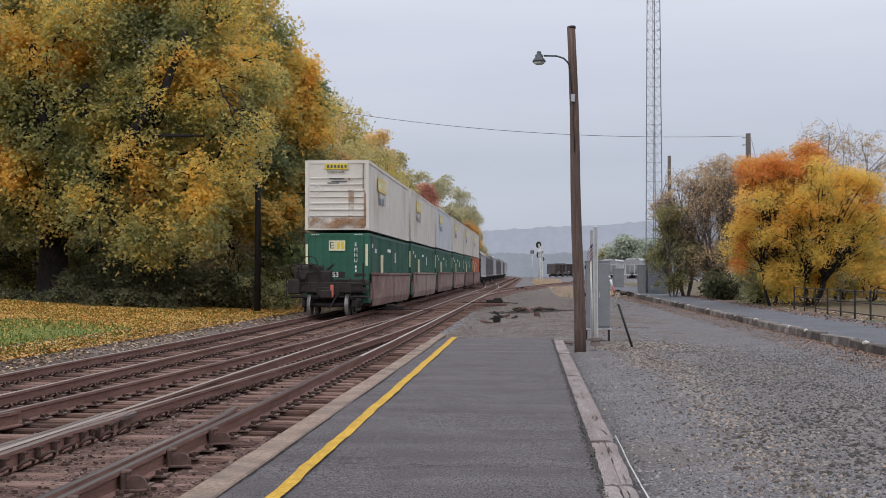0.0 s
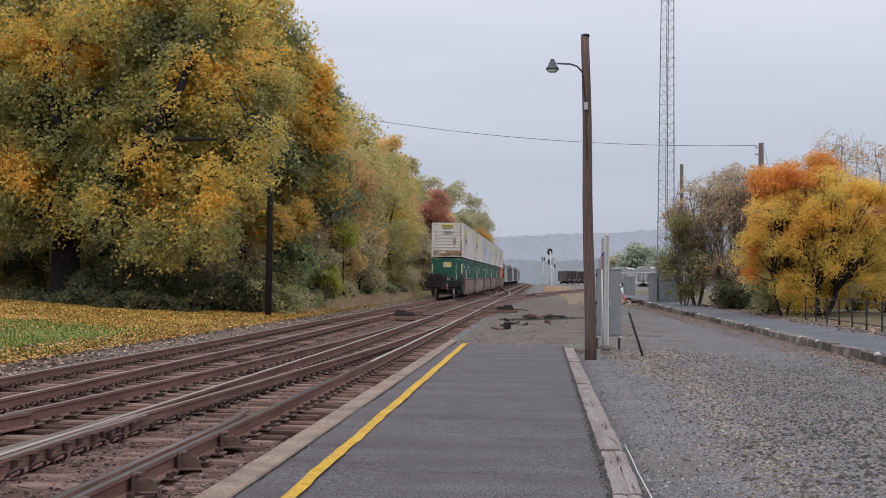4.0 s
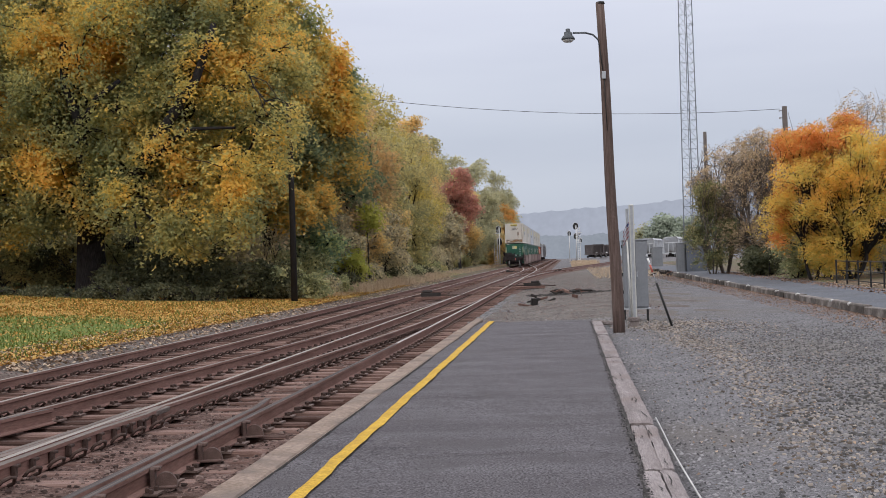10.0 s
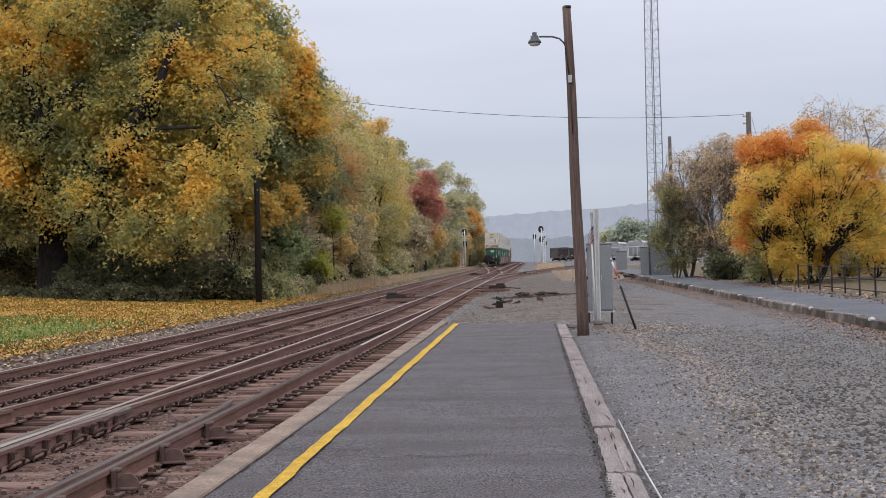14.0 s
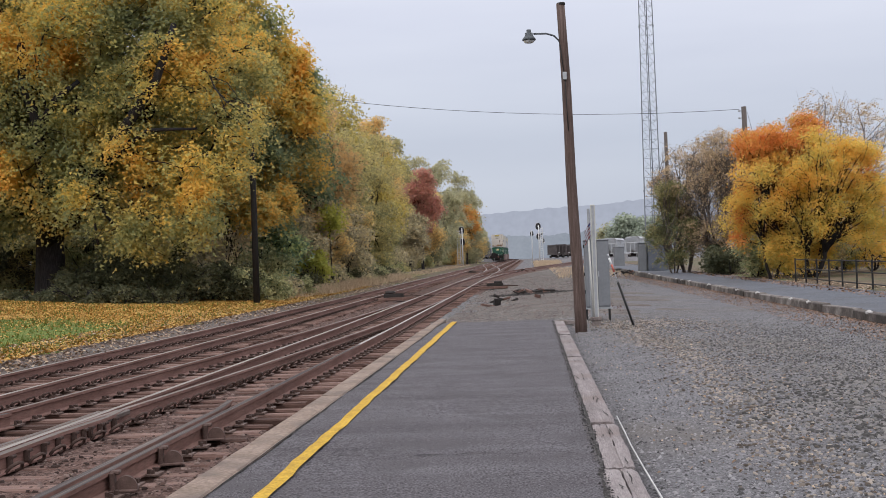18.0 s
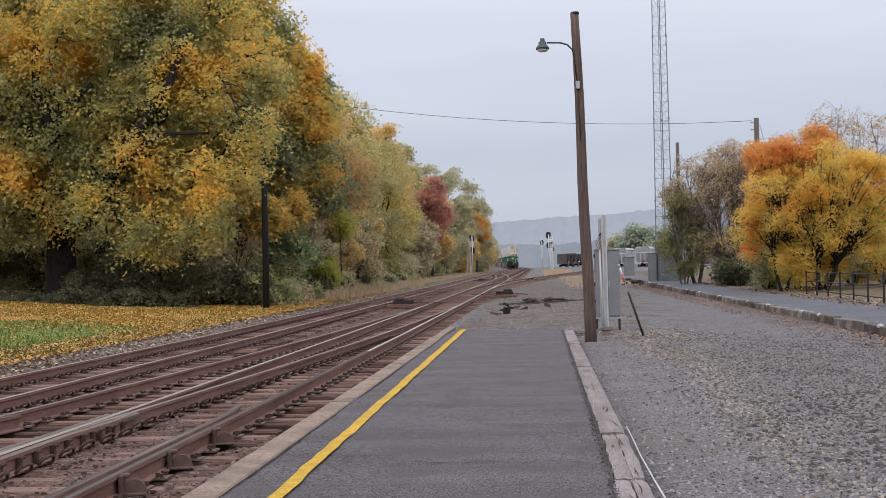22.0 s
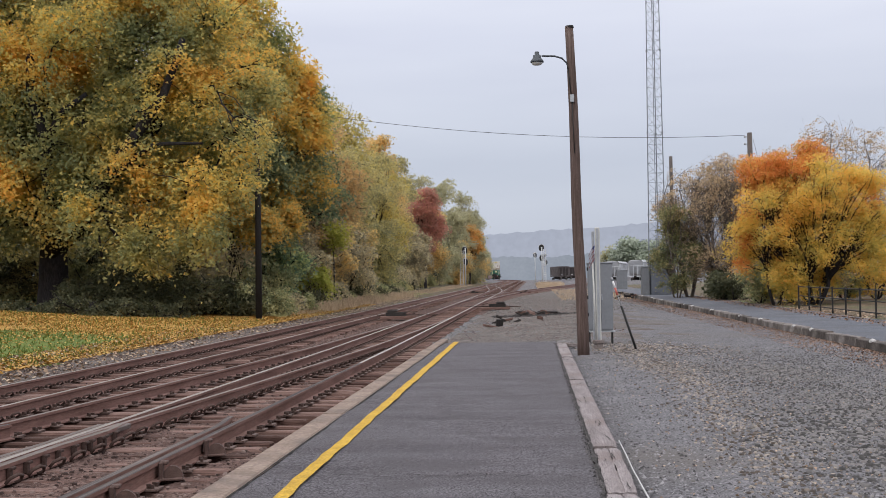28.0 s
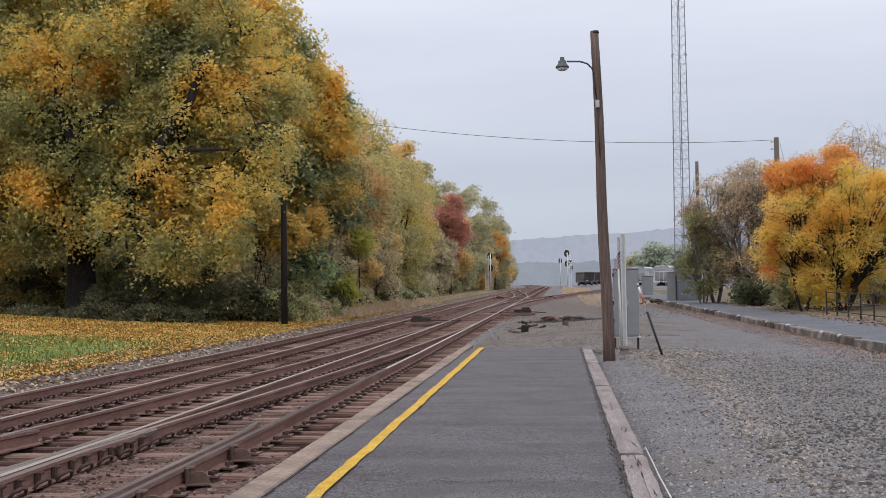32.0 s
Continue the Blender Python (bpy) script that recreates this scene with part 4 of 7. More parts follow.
def limb(bm, rs, a, b, r0, r1, sag=0.1, n=6, segs=6):
    a, b = np.asarray(a, float), np.asarray(b, float)
    ln = np.linalg.norm(b - a)
    off = rs.normal(size=(2, 3)) * ln * sag
    pts, rad = [], []
    for k in range(segs + 1):
        t = k / segs
        p = a + (b - a) * t + off[0] * math.sin(math.pi * t) + off[1] * math.sin(2 * math.pi * t) * 0.4
        p[2] += ln * 0.08 * math.sin(math.pi * t)
        pts.append(p)
        rad.append(r0 + (r1 - r0) * t)
    tube(bm, pts, rad, n)
    return pts


def tree(label, at, trunk_r, fork_z, clumps, leaf_count, leaf_size, leaves, bark, seed, twigs=2, lean=(0, 0), category="tree", group="", name="tree", trunks=1, fine=1.0, limbs=(), stout=1.0, tuft=None, per=20, open_=-0.25, clear=0.0, wide=1.0, second=None):
    """clumps: rows of (x, y, z, rx, ry, rz) from the tree's foot. Limbs reach into every clump."""
    rs = np.random.default_rng(seed)
    t = thing(name, label, category, group, m=pose(*at))
    bm = bmesh.new()
    tops = []
    for k in range(trunks):
        ang = 2 * math.pi * k / max(1, trunks) + 0.5
        off = np.array([math.cos(ang), math.sin(ang), 0]) * (0.0 if trunks == 1 else trunk_r * 2.2)
        top = np.array([lean[0], lean[1], fork_z]) + off * 3
        pts = [off + np.array([0, 0, -0.4]), off * 1.0 + np.array([0, 0, 0.15]), off * 1.4 + (top - off) * 0.35, off * 1.6 + (top - off) * 0.7, top]
        tube(bm, pts, [trunk_r * 1.35, trunk_r * 1.05, trunk_r * 0.9, trunk_r * 0.82, trunk_r * 0.7], 12)
        tops.append(top)
    tops = np.array(tops)
    for c in clumps:
        c = np.asarray(c, float)
        src = tops[np.argmin(np.linalg.norm(tops - c[:3], axis=1))]
        start = src + (np.array([0, 0, -0.35]) + rs.normal(size=3) * 0.1) * fork_z * rs.random() * 0.5
        r0 = trunk_r * rs.uniform(0.3, 0.5) * stout
        if stout < 1 and c[3] < 1.65:
            large = [q for q in clumps if q[3] > 1.8]
            near_ = min(large, key=lambda q: (q[0] - c[0]) ** 2 + (q[1] - c[1]) ** 2 + (q[2] - c[2]) ** 2)
            start, r0 = np.asarray(near_[:3], float), 0.06
        pts = limb(bm, rs, start, c[:3], r0, max(0.02, trunk_r * 0.07 * stout), 0.07, 5, 5)
        for _ in range(twigs):
            s = pts[rs.integers(2, len(pts))]
            e = c[:3] + np.clip(rs.normal(size=3), -1.2, 1.2) * c[3:] * 0.75
            limb(bm, rs, s, e, max(0.03, r0 * 0.3) * fine, 0.012 * fine, 0.1, 3, 3)
    for lp, la, lb in limbs:
        tube(bm, [Vector(q) for q in lp], [la + (lb - la) * k / (len(lp) - 1) for k in range(len(lp))], 9)
    part("trunk", bm, bark, t)
    if leaf_count:
        lv = leaf_cloud(rs, clumps, leaf_count, leaf_size, tuft or leaf_size * 2.6, per, open_, limbs=limbs, clear=clear, seed=seed, wide=wide)
        if second:
            turned = second[1](lv.mean(1), rs)
            bulk("green_foliage", lv[~turned], 3, second[0], t)
            lv = lv[turned]
        bulk("crown", lv, 3, leaves, t)
    return t


def dome(rs, n, rx, ry, z0, z1, size, hollow=0.55):
    """n clump rows spread through an egg-shaped crown."""
    rows = []
    while len(rows) < n:
        p = rs.uniform(-1, 1, 3)
        q = np.linalg.norm(p)
        if q > 1 or q < hollow * rs.random():
            continue
        z = z0 + (z1 - z0) * (p[2] + 1) / 2
        s = size * rs.uniform(0.7, 1.3)
        rows.append((p[0] * rx, p[1] * ry, z, s, s, s * 0.7))
    return rows


L_MAPLE = leaf_mat("maple_autumn_leaf", [(0.23, 0.27, 0.13), (0.39, 0.395, 0.16), (0.60, 0.51, 0.17), (0.85, 0.59, 0.15), (0.85, 0.49, 0.12)], 0.30, 0.16, [0.27, 0.37, 0.44, 0.54, 0.68], 0.62)
L_MAPLEGREEN = leaf_mat("maple_green_leaf", [(0.225, 0.25, 0.125), (0.405, 0.385, 0.155), (0.585, 0.49, 0.17), (0.82, 0.57, 0.155)], 0.30, 0.16, [0.36, 0.50, 0.60, 0.72], 0.60)
L_GREEN = leaf_mat("dark_green_leaf", [(0.157, 0.213, 0.129), (0.258, 0.302, 0.168), (0.403, 0.392, 0.179), (0.694, 0.538, 0.179)], 0.3, 0.4, [0.28, 0.47, 0.64, 0.80], 0.62)
# L_MIX, L_YELGRN, L_OLIVE, L_GREY: colour and translucency raised to carry the wood's haze.
L_MIX = leaf_mat("mixed_woodland_leaf", [(0.364, 0.314, 0.196), (0.578, 0.464, 0.234), (0.777, 0.589, 0.258), (0.854, 0.578, 0.234)], 0.2, 0.45, [0.25, 0.42, 0.55, 0.75], 0.66)
L_YELGRN = leaf_mat("yellow_green_leaf", [(0.413, 0.369, 0.152), (0.586, 0.489, 0.163), (0.716, 0.564, 0.173)], 0.3, 0.5, None, 0.66)
L_RED = leaf_mat("russet_leaf", [(0.47, 0.30, 0.225), (0.60, 0.262, 0.215), (0.63, 0.35, 0.24)], 0.3, 0.5, None, 0.62)
L_ORANGE = leaf_mat("orange_leaf", [(0.56, 0.40, 0.15), (0.68, 0.40, 0.12), (0.68, 0.33, 0.10)], 0.35, 0.45, None, 0.5)
L_GOLD = leaf_mat("gold_leaf", [(0.572, 0.509, 0.159), (0.784, 0.594, 0.159), (0.869, 0.594, 0.148), (0.848, 0.477, 0.127)], 0.45, 0.25, [0.34, 0.45, 0.58, 0.72], 0.68)
L_OLIVE = leaf_mat("olive_brown_leaf", [(0.308, 0.301, 0.168), (0.504, 0.455, 0.224), (0.7, 0.588, 0.265)], 0.25, 0.45, None, 0.66)
L_BROWN = leaf_mat("dry_brown_leaf", [(0.37, 0.285, 0.185), (0.54, 0.41, 0.265), (0.70, 0.53, 0.34)], 0.3, 0.5, None, 0.6)
L_SHRUB = leaf_mat("shrub_leaf", [(0.224, 0.252, 0.14), (0.381, 0.386, 0.202), (0.56, 0.515, 0.258)], 0.6, 0.3, None, 0.45)
L_GREY = leaf_mat("haze_paled_leaf", [(0.382, 0.382, 0.246), (0.567, 0.517, 0.32)], 0.2, 0.5, None, 0.66)
L_BUSH = leaf_mat("bush_leaf", [(0.14, 0.165, 0.085), (0.28, 0.275, 0.13), (0.44, 0.36, 0.17)], 0.4, 0.5, None, 0.5)

# Overhanging crowns' shade is put into this colour, darker than the leaf itself.
L_UNDER = leaf_mat("shaded_bramble_leaf", [(0.056, 0.064, 0.036), (0.096, 0.100, 0.054), (0.165, 0.15, 0.076)], 0.7, 0.25, None, 0.35)
L_DARK = leaf_mat("deep_shade_leaf", [(0.202, 0.295, 0.193), (0.364, 0.457, 0.263), (0.607, 0.628, 0.304)], 0.4, 0.5, None, 0.62)
L_THICKET = leaf_mat("grey_brown_thicket_leaf", [(0.335, 0.299, 0.204), (0.510, 0.445, 0.291), (0.670, 0.561, 0.335)], 0.3, 0.5, None, 0.5)
L_LIME = leaf_mat("lime_leaf", [(0.42, 0.44, 0.10), (0.60, 0.56, 0.14)], 0.4, 0.5, None, 0.55)
L_RUST = leaf_mat("dull_orange_leaf", [(0.36, 0.34, 0.13), (0.60, 0.44, 0.13), (0.76, 0.46, 0.11)], 0.6, 0.5, [0.3, 0.48, 0.7], 0.5)
L_TOPGOLD = leaf_mat("orange_gold_leaf", [(0.682, 0.462, 0.126), (0.770, 0.391, 0.104), (0.726, 0.275, 0.082)], 0.5, 0.45, [0.3, 0.45, 0.7], 0.5)

rs = np.random.default_rng(11)


def foot(x, y):
    return (x, y, float(ground_z(x, y)) - 0.05)


# the great maple on the lawn: a thick trunk, a leaning fork and a wide crown
big = [(-3.5, -2, 13.5, 3.2, 3, 2.6), (1.5, -1.5, 15, 3.4, 3, 2.8), (6, -1, 15.5, 3.2, 3, 2.6), (10, 0, 14, 2.6, 2.6, 2.4), (-7, 0, 9, 3, 3, 2.6), (-3, -3, 8.2, 3, 2.8, 2.2), (1, -3.5, 10.5, 2.8, 2.6, 2.2),
       (4.5, -3, 11.8, 2.8, 2.6, 2.2), (8.5, -2.5, 10.5, 2.6, 2.6, 2.2), (11.3, 0, 9.6, 2.2, 2.4, 2.2), (3.8, -3.6, 6.6, 3, 2.6, 1.9), (7.6, -3, 5.6, 2.8, 2.6, 1.9), (10.4, -2, 6.4, 1.9, 2, 1.5), (-5.5, -2, 5.2, 3, 2.6, 1.8), (0.5, -4, 5.6, 2.2, 2, 1.4),
       (-8, -1, 14, 3, 3, 3), (-4, 1, 18, 4, 4, 3), (3, 1, 19, 4, 4, 3), (8.5, 1, 18, 3.2, 3.2, 2.6), (5.5, -3.5, 3.6, 2.2, 2.0, 1.2), (-2.5, 0.5, 11, 2.6, 2.6, 2),
       (12.6, 0, 12.2, 2.0, 2.2, 2.2), (12.6, 1, 15.2, 2.0, 2.2, 2.4), (11.5, 1, 17.8, 2.4, 2.4, 2.2), (13.2, 1, 10.2, 1.4, 1.6, 1.8), (-1, 2, 14.5, 3.5, 3, 3), (4, 2.5, 9, 3.5, 2.5, 3), (8, 2, 12.5, 3, 2.5, 2.5), (-6, 2, 11.5, 3, 2.5, 2.5), (-10, 0, 17, 3, 3, 3), (-9, 0, 6, 2.8, 2.6, 2.0), (-1.5, -3, 3.9, 2.2, 2, 1.2), (2.2, -3.6, 4.2, 2.0, 2, 1.2),
       (0.5, -4.2, 7.6, 2.0, 1.8, 1.5), (3.2, -4.2, 9.0, 2.0, 1.8, 1.5), (6.4, -4.0, 8.4, 2.2, 1.8, 1.6), (-5, -3.4, 10.6, 2.4, 2, 1.8), (-1.2, -4, 12.4, 2.4, 2, 1.8), (9.6, -3, 8.2, 1.8, 1.8, 1.5), (-7.5, -3, 7.4, 2.2, 2, 1.6), (2.5, -3.5, 13.2, 2.2, 2, 1.6), (6.8, -3, 13.2, 2.2, 2, 1.8)]
big += [(5.8, -6.2, 3.0, 1.5, 1.2, 1.1), (7.8, -6.4, 3.2, 1.6, 1.2, 1.3), (9.6, -6.4, 3.9, 1.5, 1.2, 1.3), (4.2, -6, 4.4, 1.5, 1.2, 1.1), (8.8, -6.4, 5.6, 1.6, 1.2, 1.2), (-4.5, -3.6, 4.2, 1.8, 1.6, 1.2), (10.9, -6.6, 4.9, 1.3, 1.2, 1.0), (11.5, -7, 6.6, 1.5, 1.1, 1.2), (11.9, -7, 8.6, 1.5, 1.1, 1.3), (11.5, -7, 10.6, 1.5, 1.1, 1.3), (6.2, -5.6, 7.0, 1.6, 1.2, 1.1), (10.0, -5.6, 7.6, 1.5, 1.2, 1.2), (9.6, -5.4, 12.2, 1.8, 1.3, 1.4), (3.6, -5.4, 13.0, 1.9, 1.3, 1.4), (-2.6, -5.0, 6.6, 1.8, 1.3, 1.2), (-0.6, -5.2, 9.6, 1.6, 1.2, 1.2)]
big += [(3 + c[0], -0.5 - abs(c[1]), c[2], c[3], c[4], c[5]) for c in dome(np.random.default_rng(71), 62, 10.0, 3.6, 3.6, 20.0, 1.5, 0.9) if not (c[2] < 6 and c[0] < -1)]
big = [c for c in big if c[0] + 0.8 * c[3] < float(np.interp(c[2], [3, 6, 9, 11, 14, 20], [10.6, 11.3, 12.6, 12.4, 11.3, 9.6]))]
big += [(12.1, -7, 5.3, 1.4, 1.1, 1.1), (12.4, -7, 4.0, 1.0, 1.0, 0.7), (5, -4.6, 9.5, 1.5, 1.2, 1.1), (7, -4.8, 10.8, 1.6, 1.2, 1.1), (3.5, -5, 8.4, 1.5, 1.2, 1.0), (8.8, -4.6, 9.2, 1.5, 1.2, 1.1), (2.2, -4.8, 7.4, 1.5, 1.2, 1.0), (9.6, -6.8, 2.8, 1.2, 1, 0.8), (11.3, -7, 3.4, 1.0, 1, 0.7), (7.0, -6.6, 2.4, 1.2, 1, 0.7),
        (-2.6, -3, 3.6, 1.5, 1.3, 1.0), (-4.2, -2.5, 3.3, 1.6, 1.3, 1.1), (-5.6, -2.5, 3.1, 1.6, 1.3, 1.0)]
big = [c for c in big if not (c[1] < -4.2 and c[0] + c[3] > 11.1)]
big += [(11.2, -6.3, 5.7, 1.0, 0.9, 0.8), (11.4, -6.3, 6.9, 1.1, 0.9, 0.8), (11.7, -6.3, 7.9, 1.0, 0.8, 0.7)]
big += [(6.9, -5.9, 9.0, 0.9, 0.7, 0.8), (7.9, -5.6, 11.3, 0.8, 0.7, 0.6), (5.0, -5.8, 6.2, 0.8, 0.7, 0.6)]
def turned_leaf(p, r2):
    """Where the great maple's leaves have turned: whole boughs at a time, with ragged borders."""
    out = np.zeros(len(p))
    for x, z, rx, rz in ((1.0, 12.2, 3.4, 1.9), (8.8, 5.6, 3.2, 2.2), (-0.4, 6.0, 1.7, 1.2), (8.4, 9.8, 1.8, 1.7), (11.2, 13.6, 2.4, 2.2), (-5.5, 9.0, 2.6, 2.4), (4.6, 14.6, 1.8, 1.2), (3.4, 4.6, 1.1, 0.7)):
        out = np.maximum(out, 1.25 - np.hypot((p[:, 0] - x) / rx, (p[:, 2] - z) / rz))
    return out + 0.22 * gaps(p, 91, 1.3) + 0.12 * r2.normal(size=len(p)) > 0.25


bough = [([(0.3, 0.0, 3.0), (2.4, -2.5, 4.0), (4.3, -4.2, 6.0), (5.4, -4.9, 7.2), (6.3, -5.2, 8.3), (7.3, -5.0, 9.8), (7.7, -4.8, 11.0), (8.1, -4.6, 12.4)], 0.40, 0.13),
         ([(4.2, -4.2, 5.7), (5.8, -5.0, 6.8), (6.9, -5.2, 7.5), (8.1, -5.2, 7.5), (9.1, -5.0, 7.5)], 0.15, 0.05),
         ([(0.1, -0.4, 2.8), (1.2, -3.0, 4.6), (1.3, -3.8, 6.4), (1.4, -4.2, 8.0), (0.7, -4.2, 10.1), (0.6, -4.0, 12.0)], 0.40, 0.18),
         ([(1.4, -4.2, 7.8), (2.4, -4.6, 9.2), (3.5, -4.5, 10.0)], 0.22, 0.10),
         ([(3.6, -3.8, 4.8), (4.2, -5.0, 3.3), (4.5, -5.4, 2.4)], 0.13, 0.06), ([(3.6, -3.8, 4.9), (4.9, -5.0, 3.6), (5.6, -5.3, 2.8)], 0.12, 0.05)]
tree("great spreading maple with yellow, orange and green leaves", foot(-24.0, 58), 0.80, 4.4, big, 330000, 0.098, L_MAPLE, M_BARK, 21, twigs=5, limbs=bough, stout=0.5, tuft=0.33, open_=-0.10, clear=0.62, second=(L_MAPLEGREEN, turned_leaf))
left2 = [(0, 0, 9, 3.4, 3, 3), (3, -1, 6.5, 2.8, 2.8, 2), (-2, -1, 5, 3, 3, 2), (2, 0, 12.5, 3.4, 3, 2.6), (-2, 0, 14, 3, 3, 3), (4, 0, 16.5, 3, 3, 2.6), (0, -1, 17, 3, 3, 3)]
tree("tall maple with green and golden leaves at the lawn's edge", foot(-31.5, 57), 0.45, 4.5, left2, 50000, 0.115, L_MAPLE, M_BARK, 22, twigs=3)
mid = dome(rs, 34, 2.9, 3.2, 2.5, 13.4, 1.6, 0.3)
tree("dark green tree standing behind the golden maple", foot(-14.9, 67), 0.35, 4.5, mid, 56000, 0.12, L_GREEN, M_BARK, 23, twigs=2, open_=-0.3, wide=0.7)
tree("orange and green maple hanging over the black pole", foot(-16.6, 64.5), 0.3, 4.0, [(3.5, 5, 8.7, 1.0, 1, 0.7), (3.9, 1.5, 7.1, 1.4, 1.2, 0.75), (3.8, -2.5, 4.9, 1.1, 1, 0.8), (2.5, 0, 6.3, 1.2, 1.2, 0.8), (2.9, -6, 4.4, 1.2, 1, 0.9), (1.8, -7, 5.4, 1.3, 1, 1.0)], 16000, 0.11, L_RUST, M_BARK, 24)
tree("tall gold and green maple beside the dark green tree", foot(-16.6, 65.5), 0.3, 5.0, [(2.6, 0.5, 12.3, 1.9, 2, 2.0), (0.6, 0, 14.3, 2.2, 2.2, 2), (3.4, 0, 10.2, 1.5, 1.6, 1.4), (2.0, 0.5, 14.8, 1.6, 1.6, 1.6), (1, -1, 11, 2, 1.6, 1.6), (3.5, 0.5, 12.9, 1.3, 1.4, 1.2), (0.6, 0, 17.0, 1.8, 1.8, 1.6), (-1.6, 0, 17.4, 2.2, 2, 2), (4.4, 0.5, 11.0, 1.1, 1.2, 1.0), (4.7, 0.2, 9.6, 0.8, 1.0, 0.8), (-1, -0.5, 14, 2, 1.6, 1.8)], 52000, 0.115, L_MAPLE, M_BARK, 25)
L_PEACH = leaf_mat("peach_brown_leaf", [(0.40, 0.31, 0.17), (0.60, 0.42, 0.20), (0.70, 0.46, 0.20)], 0.3, 0.5, None, 0.55)
tree("tan and peach woodland tree beside the golden maple", foot(-13.9, 75), 0.2, 4.0, dome(np.random.default_rng(26), 34, 2.5, 2.4, 2.2, 11.6, 1.15, 0.3), 30000, 0.11, L_PEACH, M_BARK, 26, twigs=3, group="wood along the line", tuft=0.27, per=16)
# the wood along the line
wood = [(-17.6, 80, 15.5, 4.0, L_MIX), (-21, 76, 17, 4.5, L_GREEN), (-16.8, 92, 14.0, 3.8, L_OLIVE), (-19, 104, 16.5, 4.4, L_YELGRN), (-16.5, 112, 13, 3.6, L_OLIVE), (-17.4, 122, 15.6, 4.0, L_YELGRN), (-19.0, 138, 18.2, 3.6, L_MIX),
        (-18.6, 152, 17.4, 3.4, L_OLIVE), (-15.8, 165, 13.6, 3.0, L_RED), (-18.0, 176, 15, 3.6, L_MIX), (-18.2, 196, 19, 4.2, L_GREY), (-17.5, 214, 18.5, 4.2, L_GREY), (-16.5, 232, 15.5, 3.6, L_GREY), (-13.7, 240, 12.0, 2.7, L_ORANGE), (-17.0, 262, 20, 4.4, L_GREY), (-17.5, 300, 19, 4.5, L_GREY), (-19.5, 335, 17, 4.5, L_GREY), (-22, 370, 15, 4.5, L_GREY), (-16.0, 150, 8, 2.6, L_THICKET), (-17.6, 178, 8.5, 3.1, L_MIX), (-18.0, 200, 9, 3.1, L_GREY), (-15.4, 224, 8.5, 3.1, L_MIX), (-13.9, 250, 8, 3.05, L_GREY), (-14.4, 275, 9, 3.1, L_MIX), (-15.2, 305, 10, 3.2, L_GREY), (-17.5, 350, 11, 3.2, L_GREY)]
wood_words = {L_OLIVE.name: "olive-brown woodland tree in thinning leaf", L_THICKET.name: "grey-brown thicket tree in the wood", L_MIX.name: "woodland tree with mixed olive and yellow leaves", L_GREEN.name: "dark green leafy tree in the wood", L_YELGRN.name: "yellow-green leafy tree in the wood", L_BROWN.name: "thin brown tree in the wood", L_RED.name: "red-leaved autumn tree in the wood", L_ORANGE.name: "bright orange autumn tree in the wood", L_GREY.name: "grey-green tree losing its leaves, paled by haze"}
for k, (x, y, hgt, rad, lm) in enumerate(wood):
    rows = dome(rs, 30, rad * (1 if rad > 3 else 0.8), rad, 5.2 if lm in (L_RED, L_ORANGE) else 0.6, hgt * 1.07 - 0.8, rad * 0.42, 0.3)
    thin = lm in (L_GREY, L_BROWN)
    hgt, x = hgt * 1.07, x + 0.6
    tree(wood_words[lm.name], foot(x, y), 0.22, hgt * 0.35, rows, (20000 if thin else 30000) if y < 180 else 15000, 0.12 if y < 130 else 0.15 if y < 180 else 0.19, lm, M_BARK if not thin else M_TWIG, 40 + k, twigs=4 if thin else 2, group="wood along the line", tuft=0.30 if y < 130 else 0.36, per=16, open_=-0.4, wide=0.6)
# further rows that close the wood
for k in range(12):
    x, y = -25 - 4 * rs.random(), 72 + k * 22
    rows = dome(rs, 10, 5, 5, 1.6, 15, 2.6)
    tree("olive-leaved tree deep in the wood", foot(x, y), 0.25, 6, rows, 5000, 0.26, L_MIX, M_BARK, 80 + k, twigs=1, group="wood along the line")
for k in range(11):
    x, y = -28 - k * 3.6, 78 + 8 * rs.random()
    rows = dome(rs, 12, 4.4, 4, 0.8, 15, 2.6)
    tree("shaded green tree deep behind the lawn", foot(x, y), 0.25, 6, rows, 9000, 0.24, L_GREEN if k % 3 else L_MIX, M_BARK, 100 + k, twigs=1, group="wood behind the lawn")
for x, y, hgt in ((-14.2, 71, 4.6), (-13.4, 75, 6.2), (-13.5, 80, 6.6), (-13.2, 85, 5.6), (-13.8, 90, 6.4)):
    tree("tan and olive sapling at the wood's edge", foot(x, y), 0.06, hgt * 0.3, dome(rs, 20, 1.5, 1.5, 0.6, hgt, 0.8, 0.2), 9000, 0.10, [L_MIX, L_THICKET][int(y) % 2], M_BARK, 500 + int(y), twigs=2, group="wood along the line", tuft=0.24, per=14, wide=0.6)
# shrubs along the wood's foot
def shrub(label, x, y, rx, hgt, count, lm, seed, size=0.13, group="shrubs at the wood's edge"):
    r2 = np.random.default_rng(seed)
    rows = dome(r2, 11, rx * 0.9, rx * 0.8, hgt * 0.12, hgt * 0.92, rx * 0.36, 0.2)
    tree(label, foot(x, y), 0.06, hgt * 0.3, rows, count, size, lm, M_BARK, seed, twigs=2, category="shrub", group=group, name="shrub", trunks=3)


